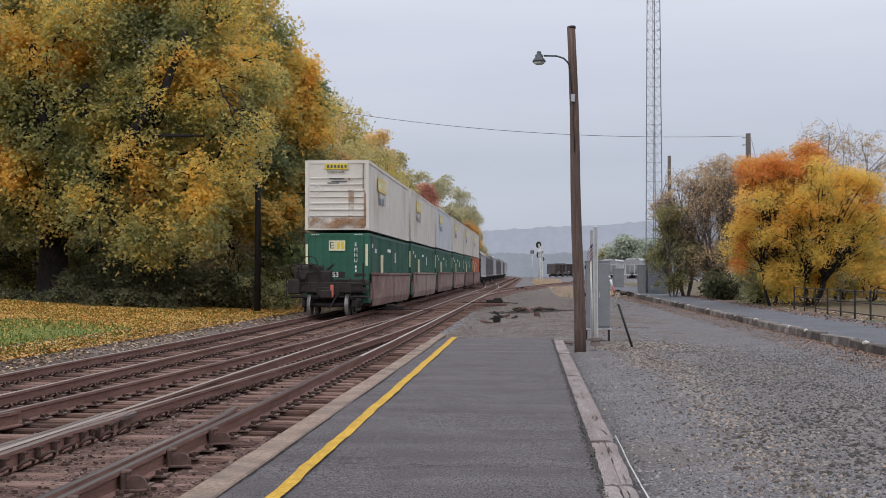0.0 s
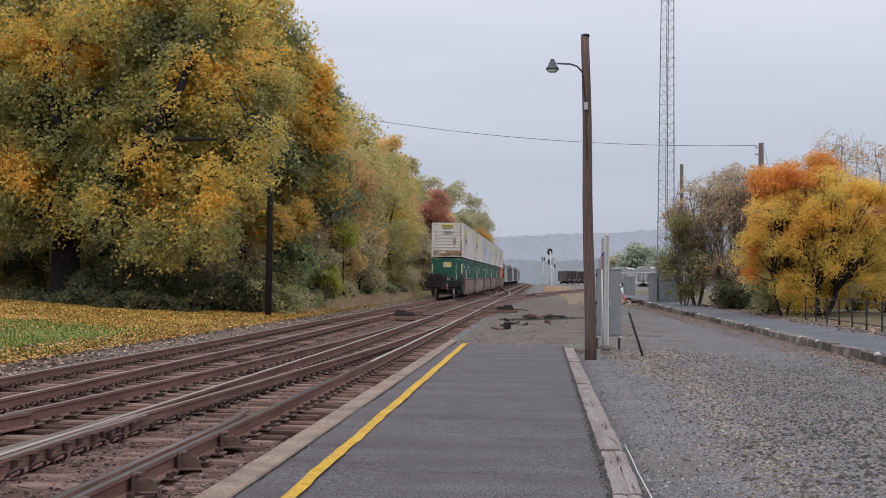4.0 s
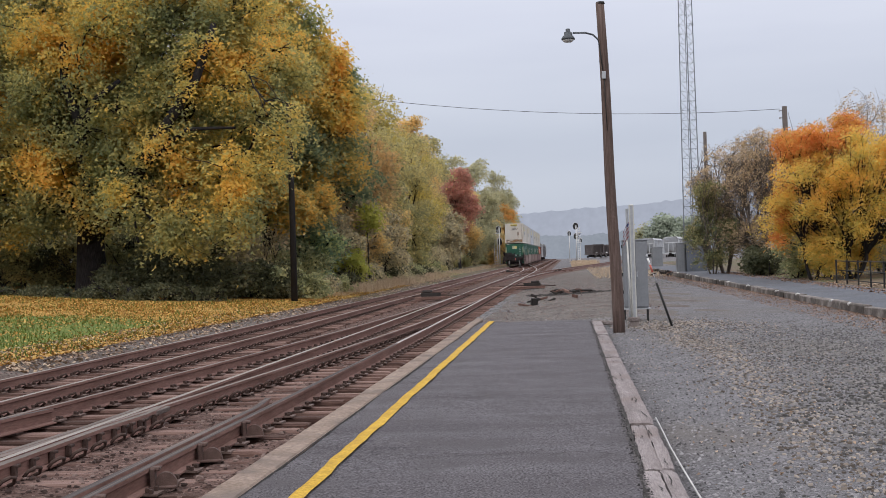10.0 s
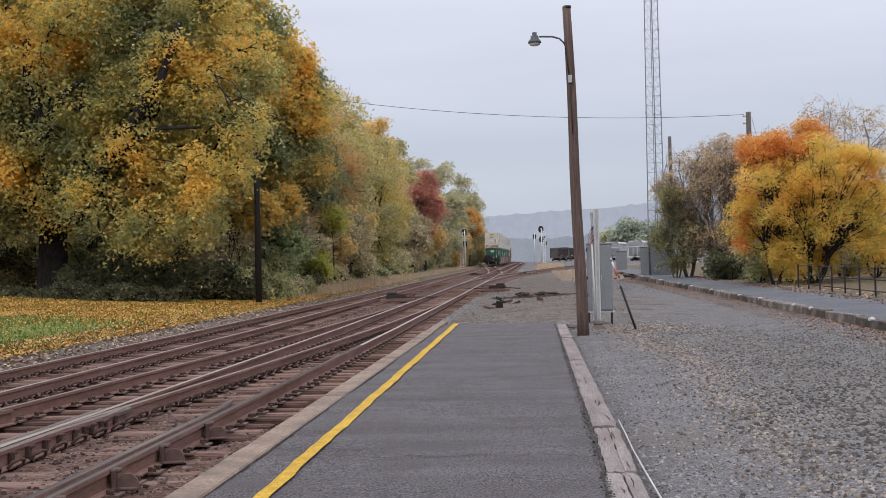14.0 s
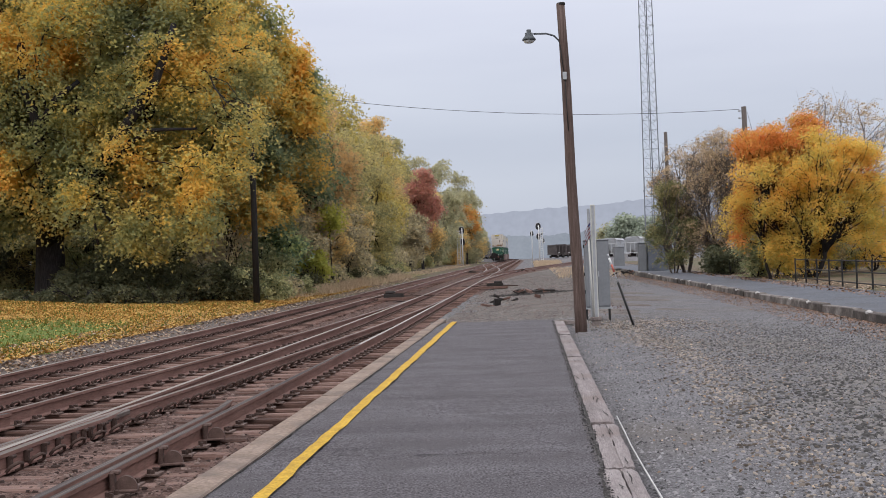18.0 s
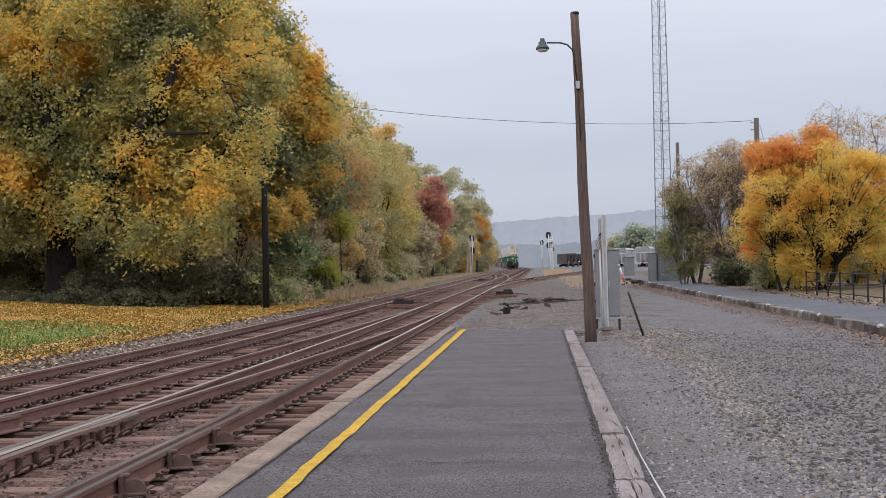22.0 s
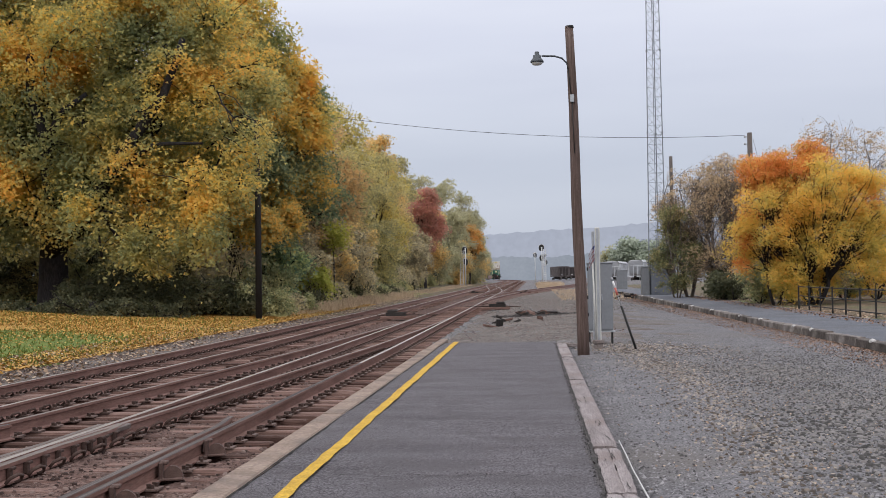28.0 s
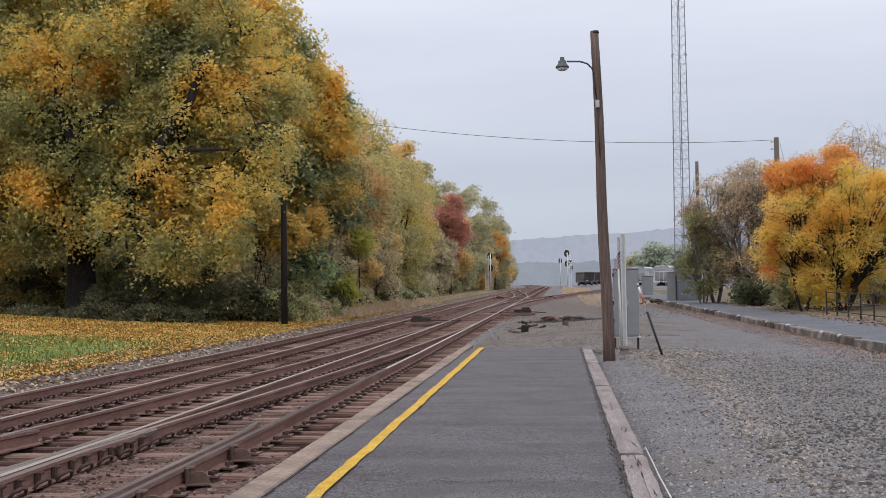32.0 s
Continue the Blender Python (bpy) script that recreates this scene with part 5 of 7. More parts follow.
for k in range(22):
    x, y = -38 + k * 1.05 + rs.normal() * 0.3, 61.5 + rs.normal() * 0.9
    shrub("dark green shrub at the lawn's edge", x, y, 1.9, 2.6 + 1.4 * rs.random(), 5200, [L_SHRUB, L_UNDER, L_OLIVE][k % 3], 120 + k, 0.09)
for k in range(13):
    x, y = -41 + k * 2.0 + rs.normal() * 0.4, 66.5 + rs.normal() * 0.8
    shrub("tall dim green sapling behind the hedge", x, y, 2.4, 5.6 + 1.6 * rs.random(), 6500, [L_GREEN, L_BUSH, L_SHRUB][k % 3], 300 + k, 0.13)
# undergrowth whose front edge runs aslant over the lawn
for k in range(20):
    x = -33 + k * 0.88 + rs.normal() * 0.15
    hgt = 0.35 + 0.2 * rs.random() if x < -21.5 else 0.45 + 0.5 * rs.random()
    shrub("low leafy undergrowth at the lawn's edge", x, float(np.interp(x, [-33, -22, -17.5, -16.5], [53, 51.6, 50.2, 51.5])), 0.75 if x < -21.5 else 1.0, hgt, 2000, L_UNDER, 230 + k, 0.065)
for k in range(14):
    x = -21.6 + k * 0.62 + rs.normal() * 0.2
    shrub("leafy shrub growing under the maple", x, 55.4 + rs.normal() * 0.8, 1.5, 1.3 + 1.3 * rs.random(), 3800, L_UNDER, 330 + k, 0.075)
for k in range(7):
    shrub("dark thicket in the wood's shade", -16.4 + k * 0.62, 57.2 + rs.normal() * 0.5, 1.2, 1.5 + 0.6 * rs.random(), 2600, L_SHRUB, 270 + k, 0.08)
for k in range(6):
    shrub("dark green sapling in the wood's shade", -17.6 + k * 0.6, 67 + rs.normal() * 1.2, 1.7, 4.2 + 1.2 * rs.random(), 4600, L_DARK, 350 + k, 0.12)
for k in range(34):
    y = 60 + k * 4.9 + rs.normal() * 1.4
    shrub("tangled grey-brown shrub along the line", -14.6 - 2.2 * rs.random() - 0.022 * max(0, y - 110), y, 1.6 + 0.9 * rs.random(), 1.6 + 3.2 * rs.random() ** 1.5, 3400, [L_THICKET, L_SHRUB, L_OLIVE, L_UNDER, L_SHRUB][k % 5], 150 + k, 0.10)
for k in range(20):
    y = 57 + k * 3.0 + rs.normal() * 0.6
    shrub("low dark bramble before the wood", -12.9 - 0.9 * rs.random(), y, 1.0 + 0.5 * rs.random(), 0.7 + 0.9 * rs.random(), 1700, [L_SHRUB, L_UNDER, L_THICKET][k % 3], 420 + k, 0.08)
shrub("bright lime-leaved sapling at the dark wood's edge", -12.9, 70.5, 0.95, 2.9, 4200, L_LIME, 190, 0.085)
tree("slender sapling with a lime-green top", foot(-12.45, 73.5), 0.05, 3.0, [(0, 0, 5.0, 0.6, 0.6, 0.55), (0.2, 0, 4.4, 0.45, 0.5, 0.4)], 2200, 0.11, L_LIME, M_BARK, 191)

# trees by the footpath
gold = [c for c in dome(np.random.default_rng(5), 110, 3.9, 2.8, 0.7, 7.6, 0.85, 0.2) if c[2] > 0.9 + 0.22 * max(0, c[0]) and c[2] < (6.0 if c[0] < -0.2 else 7.2 - 0.22 * c[0])]
tree("bushy golden autumn tree behind the railing", foot(13.75, 60), 0.12, 1.5, gold, 88000, 0.060, L_GOLD, M_BARK, 31, twigs=4, trunks=5, fine=0.6, tuft=0.20, per=14, open_=-0.1, wide=0.5)
flame = [(0.6 + c[0], c[1], c[2], c[3], c[4], c[5]) for c in dome(np.random.default_rng(15), 40, 1.9, 1.6, 5.0, 8.6, 0.60, 0.1)] + [(-1.4, -0.5, 3.4, 0.5, 0.6, 0.5), (-1.7, -0.4, 2.2, 0.45, 0.5, 0.4), (4.6, -0.4, 5.0, 0.5, 0.6, 0.5), (-1.2, -0.4, 4.6, 0.7, 0.7, 0.6)]
tree("upright orange autumn tree beside the golden one", foot(12.0, 60.4), 0.08, 1.8, flame, 36000, 0.058, L_TOPGOLD, M_BARK, 37, twigs=3, trunks=2, fine=0.6, tuft=0.18, per=14, open_=-0.1, wide=0.5)
tree("leafless grey shrub tree with a few last leaves", foot(16.9, 67), 0.08, 2.6, dome(np.random.default_rng(6), 34, 3.6, 2.6, 2.5, 9.4, 1.3), 20000, 0.055, L_BROWN, M_TWIG, 32, twigs=30, trunks=4, fine=0.4)
for k in range(5):
    shrub("olive undergrowth behind the golden tree", 12.0 + k * 1.5, 64 + rs.random(), 1.4, 2.0 + 0.8 * rs.random(), 4200, [L_SHRUB, L_GOLD, L_THICKET][k % 3], 380 + k, 0.07, "thicket behind the footpath")
for k in range(5):
    shrub("tawny thicket behind the autumn trees", 14.5 + k * 2.6, 74 + 2 * rs.random(), 2.2, 3.6, 5000, L_BROWN, 260 + k, 0.12, "thicket behind the footpath")
tree("half-bare brown tree beside the footpath", foot(12.3, 80), 0.10, 2.2, dome(np.random.default_rng(7), 44, 2.3, 2.2, 1.2, 9.6, 1.1), 24000, 0.065, L_BROWN, M_TWIG, 33, twigs=30, trunks=5, fine=0.45)
tree("half-bare brown tree beside the grey hut", foot(10.5, 82), 0.09, 2.2, dome(np.random.default_rng(17), 34, 1.9, 1.8, 1.8, 9.8, 0.95), 12000, 0.065, L_BROWN, M_TWIG, 38, twigs=30, trunks=4, fine=0.45)
tree("green and brown bush beside the grey hut", foot(9.5, 80.5), 0.06, 1.5, dome(np.random.default_rng(8), 30, 1.35, 1.3, 0.6, 6.6, 0.75, 0.2), 17000, 0.065, L_BUSH, M_TWIG, 34, twigs=3, trunks=3)
# Distance haze is put into this tree's leaf colour.
tree("round green tree paled by haze beyond the hopper cars", foot(27.5, 320), 0.4, 4, dome(np.random.default_rng(9), 16, 6.3, 5, 2.5, 10.5, 2.6), 9000, 0.42, leaf_mat("hazed_far_leaf", [(0.33, 0.37, 0.29), (0.41, 0.45, 0.35)], 0.2, 0.5), M_BARK, 35)
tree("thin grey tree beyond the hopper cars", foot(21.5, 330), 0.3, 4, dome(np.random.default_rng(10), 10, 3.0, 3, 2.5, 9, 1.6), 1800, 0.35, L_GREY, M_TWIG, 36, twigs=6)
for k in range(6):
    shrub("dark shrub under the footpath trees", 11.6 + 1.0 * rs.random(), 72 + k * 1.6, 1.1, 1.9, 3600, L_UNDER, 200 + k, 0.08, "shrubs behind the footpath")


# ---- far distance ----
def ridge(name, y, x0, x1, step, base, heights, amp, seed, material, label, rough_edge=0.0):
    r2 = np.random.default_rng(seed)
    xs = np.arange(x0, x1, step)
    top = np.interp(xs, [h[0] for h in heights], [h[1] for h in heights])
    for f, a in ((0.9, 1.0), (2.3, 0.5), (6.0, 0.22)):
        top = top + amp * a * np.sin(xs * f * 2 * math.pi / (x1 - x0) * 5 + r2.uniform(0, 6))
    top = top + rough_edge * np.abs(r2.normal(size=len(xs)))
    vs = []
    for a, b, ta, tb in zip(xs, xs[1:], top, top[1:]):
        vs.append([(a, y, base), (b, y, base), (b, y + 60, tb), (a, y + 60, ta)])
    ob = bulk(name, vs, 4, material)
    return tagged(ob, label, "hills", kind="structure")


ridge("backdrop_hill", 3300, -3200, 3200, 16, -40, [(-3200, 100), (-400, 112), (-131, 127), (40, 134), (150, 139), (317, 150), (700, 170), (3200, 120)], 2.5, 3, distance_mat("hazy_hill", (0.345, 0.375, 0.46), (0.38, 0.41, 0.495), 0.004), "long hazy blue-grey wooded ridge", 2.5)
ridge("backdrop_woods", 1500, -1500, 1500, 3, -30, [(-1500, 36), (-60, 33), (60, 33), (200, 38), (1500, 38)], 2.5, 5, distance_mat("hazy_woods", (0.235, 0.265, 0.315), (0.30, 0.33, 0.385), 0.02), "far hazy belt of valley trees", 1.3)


# ---- lamp post ----
def lamp_post():
    t = thing("lamp_post", "leaning brown wooden pole with a small yard lamp", "street lamp", m=pose(1.075, 26.24, -0.35))
    foot_, top = Vector((0.0, 0, 0)), Vector((-0.18, 0, 7.43))
    bm = bmesh.new()
    tube(bm, [foot_.lerp(top, k / 8) + Vector((0.012 * math.sin(k * 1.3), 0, 0)) for k in range(9)], [0.135 - 0.0055 * k for k in range(9)], 14)
    pl = part("pole", bm, M_POLE, t)
    bm = bmesh.new()
    c = foot_.lerp(top, 1.0)
    rod(bm, (c.x, 0, 7.40), (c.x - 0.002, 0, 7.45), 0.097, 0.09, 14)
    part("pole_cap", bm, M_BLACK, pl, "dark pole cap")
    at = foot_.lerp(top, 0.885)
    bm = bmesh.new()
    tube(bm, [(at.x - 0.07, -0.06, at.z - 0.08), (at.x - 0.10, -0.07, at.z + 0.05), (at.x - 0.2, -0.09, at.z + 0.15), (at.x - 0.36, -0.10, at.z + 0.20), (at.x - 0.64, -0.10, at.z + 0.21)], 0.02, 8)
    part("arm", bm, M_LAMP, t, "curved steel arm")
    bm = bmesh.new()
    lx, lz = at.x - 0.74, at.z + 0.10
    lathe(bm, [(0.0, 0.205), (0.045, 0.205), (0.05, 0.19), (0.05, 0.14), (0.085, 0.13), (0.09, 0.07), (0.125, 0.03), (0.145, 0.0), (0.145, -0.03), (0.12, -0.035)], 18, (lx, -0.10, lz))
    head = part("lamp_head", bm, M_LAMP, t, "grey dome lamp housing")
    bm = bmesh.new()
    lathe(bm, [(0.125, -0.025), (0.115, -0.06), (0.08, -0.085), (0.0, -0.09)], 18, (lx, -0.10, lz))
    part("lens", bm, M_LENS, head, "frosted glass lens")
    bm = bmesh.new()
    b0 = foot_.lerp(top, 0.785)
    box(bm, (b0.x - 0.015, -0.13, b0.z), (0.09, 0.06, 0.17), bevel=0.01)
    part("junction_box", bm, M_GALV, t, "small grey junction box")
    bm = bmesh.new()
    tube(bm, [(at.x - 0.07, -0.06, at.z - 0.08), (at.x - 0.05, -0.1, at.z - 0.3), (b0.x - 0.03, -0.12, b0.z + 0.08)], 0.012, 6)
    tube(bm, [(b0.x - 0.01, -0.12, b0.z - 0.08), (b0.x + 0.0, -0.125, b0.z - 0.6), (b0.x + 0.02, -0.13, b0.z - 1.2)], 0.010, 6)
    part("conduit", bm, M_BLACK, t, "thin cable down the pole")
    return t


lamp_post()


def case_cabinet():
    """Tall equipment case on stub legs."""
    t = thing("equipment_case", "tall grey steel signal equipment case on stub legs", "cabinet", m=pose(1.72, 31.2, -0.12))
    z0, z1 = 0.34, 2.06
    bm = bmesh.new()
    box(bm, (0, 0, (z0 + z1) / 2), (0.62, 0.50, z1 - z0), bevel=0.015)
    c = part("case_body", bm, M_CASE, t)
    bm = bmesh.new()
    box(bm, (0, 0, z1 + 0.012), (0.66, 0.54, 0.035), bevel=0.01)
    part("roof", bm, M_CASE, c)
    for x, w in ((-0.155, 0.29), (0.155, 0.29)):
        bm = bmesh.new()
        box(bm, (x, -0.258, (z0 + z1) / 2), (w, 0.022, z1 - z0 - 0.08), bevel=0.006)
        d = part("case_door", bm, M_CASE, c)
        bm = bmesh.new()
        box(bm, (x * 0.2, -0.28, 1.2), (0.025, 0.03, 0.14), bevel=0.006)
        part("handle", bm, M_GALV, d)
    for z in (0.75, 1.2, 1.92):
        bm = bmesh.new()
        box(bm, (-0.322, -0.18, z), (0.04, 0.05, 0.09), bevel=0.006)
        part("hinge", bm, M_BLACK, c)
    for x in (-0.29, 0.29):
        bm = bmesh.new()
        box(bm, (x, -0.15, 0.15), (0.035, 0.05, 0.36))
        part("leg", bm, M_BLACK, t)
        bm = bmesh.new()
        box(bm, (x, 0.15, 0.15), (0.035, 0.05, 0.36))
        part("leg", bm, M_BLACK, t)
    bm = bmesh.new()
    box(bm, (0, 0, 0.32), (0.70, 0.58, 0.035))
    part("base_frame", bm, M_GALV, t)
    return t


case_cabinet()


def cream_posts():
    t = thing("signal_post", "pair of cream steel channel posts on a concrete foot", "post", m=pose(1.48, 28.4, -0.10))
    bm = bmesh.new()
    box(bm, (0.045, 0, 1.46), (0.115, 0.09, 2.80), bevel=0.012)
    pst = part("channel_post", bm, M_CREAM, t)
    bm = bmesh.new()
    box(bm, (0.045, -0.047, 1.50), (0.055, 0.012, 2.66))
    part("channel_web", bm, M_GALV, pst, "recessed grey channel web")
    bm = bmesh.new()
    box(bm, (-0.055, 0.04, 1.42), (0.06, 0.06, 2.70), bevel=0.008)
    part("channel_post", bm, M_GALV, t)
    bm = bmesh.new()
    rod(bm, (-0.02, -0.06, 0.2), (-0.075, -0.05, 2.02), 0.022, 0.02, 8)
    part("flag_staff", bm, M_CREAM, t)
    bm = bmesh.new()
    box(bm, (0.03, 0, 0.17), (0.27, 0.26, 0.10), bevel=0.02)
    box(bm, (0.03, 0, 0.05), (0.20, 0.2, 0.16))
    part("concrete_foot", bm, M_BLOCK, t)
    # small drooping flag in striped strips
    M_FLAGRED, M_FLAGWHITE = plain("flag_red_cloth", (0.20, 0.055, 0.06), 0.9), plain("flag_white_cloth", (0.33, 0.31, 0.32), 0.9)
    fl = thing("small_flag", "small red and white striped flag drooping from its staff", "flag", m=pose(1.46, 28.33, 2.03))
    for k in range(7):
        bm = bmesh.new()
        prev = None
        for j in range(6):
            a = -0.030 * j - 0.012 * math.sin(j)
            z = 0.32 - k * 0.050 - 0.060 * j * 0.75
            wv = 0.014 * math.sin(j * 1.8 + k * 0.5)
            row = [bm.verts.new((a, wv, z)), bm.verts.new((a - 0.012, wv, z - 0.048)), bm.verts.new((a - 0.012, 0.008 + wv, z - 0.048)), bm.verts.new((a, 0.008 + wv, z))]
            if prev:
                for i in range(4):
                    bm.faces.new((prev[i], row[i], row[(i + 1) % 4], prev[(i + 1) % 4]))
            prev = row
        bmesh.ops.recalc_face_normals(bm, faces=bm.faces)
        part("stripe", bm, M_FLAGRED if k % 2 == 0 else M_FLAGWHITE, fl)
    bm = bmesh.new()
    box(bm, (-0.030, -0.006, 0.25), (0.035, 0.016, 0.08), pose(0, 0, 0, 0, 25, 0))
    part("canton", bm, M_BLUE, fl, "navy corner field")


cream_posts()


def marker_stake():
    t = thing("marker_stake", "leaning black marker stake with a red and white tip", "stake", m=pose(2.40, 28.3, -0.14))
    a, b = Vector((0, 0, -0.05)), Vector((-0.56, 0.1, 1.72))
    for nm, k0, k1, r, mm in (("shaft", 0.0, 0.62, 0.028, M_BLACK), ("wire", 0.62, 0.76, 0.008, M_GALV), ("red_band", 0.76, 0.86, 0.024, M_RED), ("white_band", 0.86, 0.95, 0.024, M_WHITE), ("tip", 0.95, 1.0, 0.03, M_GALV)):
        bm = bmesh.new()
        rod(bm, a.lerp(b, k0), a.lerp(b, k1), r, r, 8)
        part(nm, bm, mm, t)


marker_stake()


def oval(bm, x, z, w, h, y0, y1, n=20):
    """An upright rounded plate."""
    a, b = [], []
    for k in range(n):
        t_ = 2 * math.pi * k / n
        px, pz = x + w / 2 * math.cos(t_), z + (h - w) / 2 * (1 if math.sin(t_) > 0 else -1) + w / 2 * math.sin(t_)
        a.append(bm.verts.new((px, y0, pz)))
        b.append(bm.verts.new((px, y1, pz)))
    bm.faces.new(a)
    bm.faces.new(b[::-1])
    for k in range(n):
        bm.faces.new((a[k], b[k], b[(k + 1) % n], a[(k + 1) % n]))
    bmesh.ops.recalc_face_normals(bm, faces=bm.faces)
    return bm


def signal_head(parent, x, z, w, h):
    """Seen from behind: a black board with a pale rim, lamp housings and hoods on the far side."""
    hd = part("signal_head", oval(bmesh.new(), x, z, w, h, 0.16, 0.22), M_BLACK, parent, "black oval signal backboard")
    bm = bmesh.new()
    n = 20
    loop = [(x + w * 0.49 * math.cos(2 * math.pi * k / n), 0.155, z + (h - w) / 2 * (1 if math.sin(2 * math.pi * k / n) > 0 else -1) + w * 0.49 * math.sin(2 * math.pi * k / n)) for k in range(n + 1)]
    for p, q in zip(loop[1:n // 2], loop[2:n // 2 + 1]):
        rod(bm, p, q, 0.035, n=5)
    part("rim", bm, M_SIGNAL, hd, "pale upper rim of the backboard")
    for dz in (0.27, 0.0, -0.27):
        part("hood", tube(bmesh.new(), [(x, 0.22, z + dz * h / 1.2), (x, 0.50, z + dz * h / 1.2 - 0.02)], [0.10, 0.12], 10), M_BLACK, hd)
    return hd


def signal(label, at, heads, low, mast_x, ladder):
    """Colour-light mast: a pale mast and ladder with oval black heads behind them."""
    t = thing("railway_signal", label, "signal", "line signals", m=pose(*at))
    part("mast", rod(bmesh.new(), (mast_x, 0, 0), (mast_x, 0, 6.9), 0.11, 0.09, 8), M_SIGNAL, t)
    ld = thing("ladder")
    ld.parent = t
    for x in ladder:
        part("ladder_rail", rod(bmesh.new(), (x, 0, 0), (x, 0, 6.5), 0.055, n=6), M_SIGNAL, ld)
    for k in range(15):
        part("rung", rod(bmesh.new(), (ladder[0], 0, 0.4 + k * 0.42), (ladder[1], 0, 0.4 + k * 0.42), 0.045, n=5), M_SIGNAL, ld)
    for x, z, w, h in heads:
        signal_head(t, x, z, w, h)
        part("bracket", box(bmesh.new(), ((x + mast_x) / 2, 0.09, z), (abs(x - mast_x) + 0.25, 0.12, 0.09)), M_SIGNAL, t)
    for z in (low, low + 1.9):
        part("service_platform", box(bmesh.new(), (sum(ladder) / 2 + 0.1, 0.1, z), (1.0, 0.6, 0.07), bevel=0.01), M_SIGNAL, t)
    part("foundation", box(bmesh.new(), (mast_x / 2, 0, 0.0), (1.3, 0.7, 0.5), bevel=0.03), M_BLOCK, t)


signal("railway signal mast with two black heads beside the wood", (-12.75, 212, 0.45), ((0.30, 6.45, 0.95, 1.35), (0.42, 4.35, 0.85, 1.3), (-0.65, 5.0, 0.5, 0.7)), 3.9, 0.42, (-0.50, 0.06))
signal("railway signal mast with black heads by the siding", (1.35, 226, 0.72), ((0.0, 6.75, 1.0, 1.35), (0.05, 4.85, 0.9, 1.25), (0.85, 4.0, 0.5, 0.9), (0.7, 5.3, 0.4, 0.5)), 3.6, 0.08, (0.35, 0.78))
t = thing("relay_mast", "slim grey mast with one small signal head", "signal", "line signals", m=pose(0.1, 226, 0.72))
part("mast", rod(bmesh.new(), (0, 0, 0), (0, 0, 6.0), 0.08, 0.06, 8), M_SIGNAL, t)
signal_head(t, 0.02, 5.4, 0.65, 1.0)


# ---- poles, wire, tower ----
def utility_pole(label, x, y, z0, top, r0, r1, material):
    t = thing("utility_pole", label, "utility pole", m=pose(x, y, z0))
    bm = bmesh.new()
    tube(bm, [(0, 0, 0), (0.02, 0, top * 0.5), (0, 0, top)], [r0, (r0 + r1) / 2, r1], 12)
    part("pole", bm, material, t)
    return t


utility_pole("black tarred utility pole standing at the wood's edge", -12.5, 53.4, -0.4, 9.4, 0.155, 0.12, M_TARPOLE)
rp = utility_pole("grey-brown utility pole behind the autumn trees", 13.5, 75, 0.0, 10.45, 0.20, 0.155, M_GREYPOLE)
for z in (10.2, 9.75):
    bm = bmesh.new()
    rod(bm, (-0.16, 0, z), (-0.30, 0, z), 0.03, n=8)
    lathe(bm, [(0.0, 0.06), (0.05, 0.05), (0.05, -0.05), (0.0, -0.06)], 8, (-0.30, 0, z))
    part("insulator", bm, M_GALV, rp)
utility_pole("short weathered pole beside the lattice tower", 11.5, 100, 0.2, 11.4, 0.17, 0.14, M_GREYPOLE)


def cable(name, a, b, sag, r, label):
    bm = bmesh.new()
    a, b = Vector(a), Vector(b)
    tube(bm, [a.lerp(b, k / 24) - Vector((0, 0, sag * 4 * (k / 24) * (1 - k / 24))) for k in range(25)], r, 5)
    return tagged(part(name, bm, M_WIRE), label, "cable")


cable("overhead_wire", (-17.7, 75, 13.05), (13.22, 75, 10.3), 0.85, 0.015, "sagging overhead wire between two utility poles")
cable("overhead_wire", (15.6, 66.4, 4.5), (30, 62, 20.5), 0.2, 0.016, "overhead wire rising over the autumn tree")
cable("overhead_wire", (16.0, 66.6, 5.6), (34, 60, 19.0), 0.3, 0.016, "overhead wire rising behind the autumn tree")
cable("guy_wire", (13.7, 75, 10.1), (15.4, 72, 0.1), 0.1, 0.012, "thin guy wire bracing the pole")


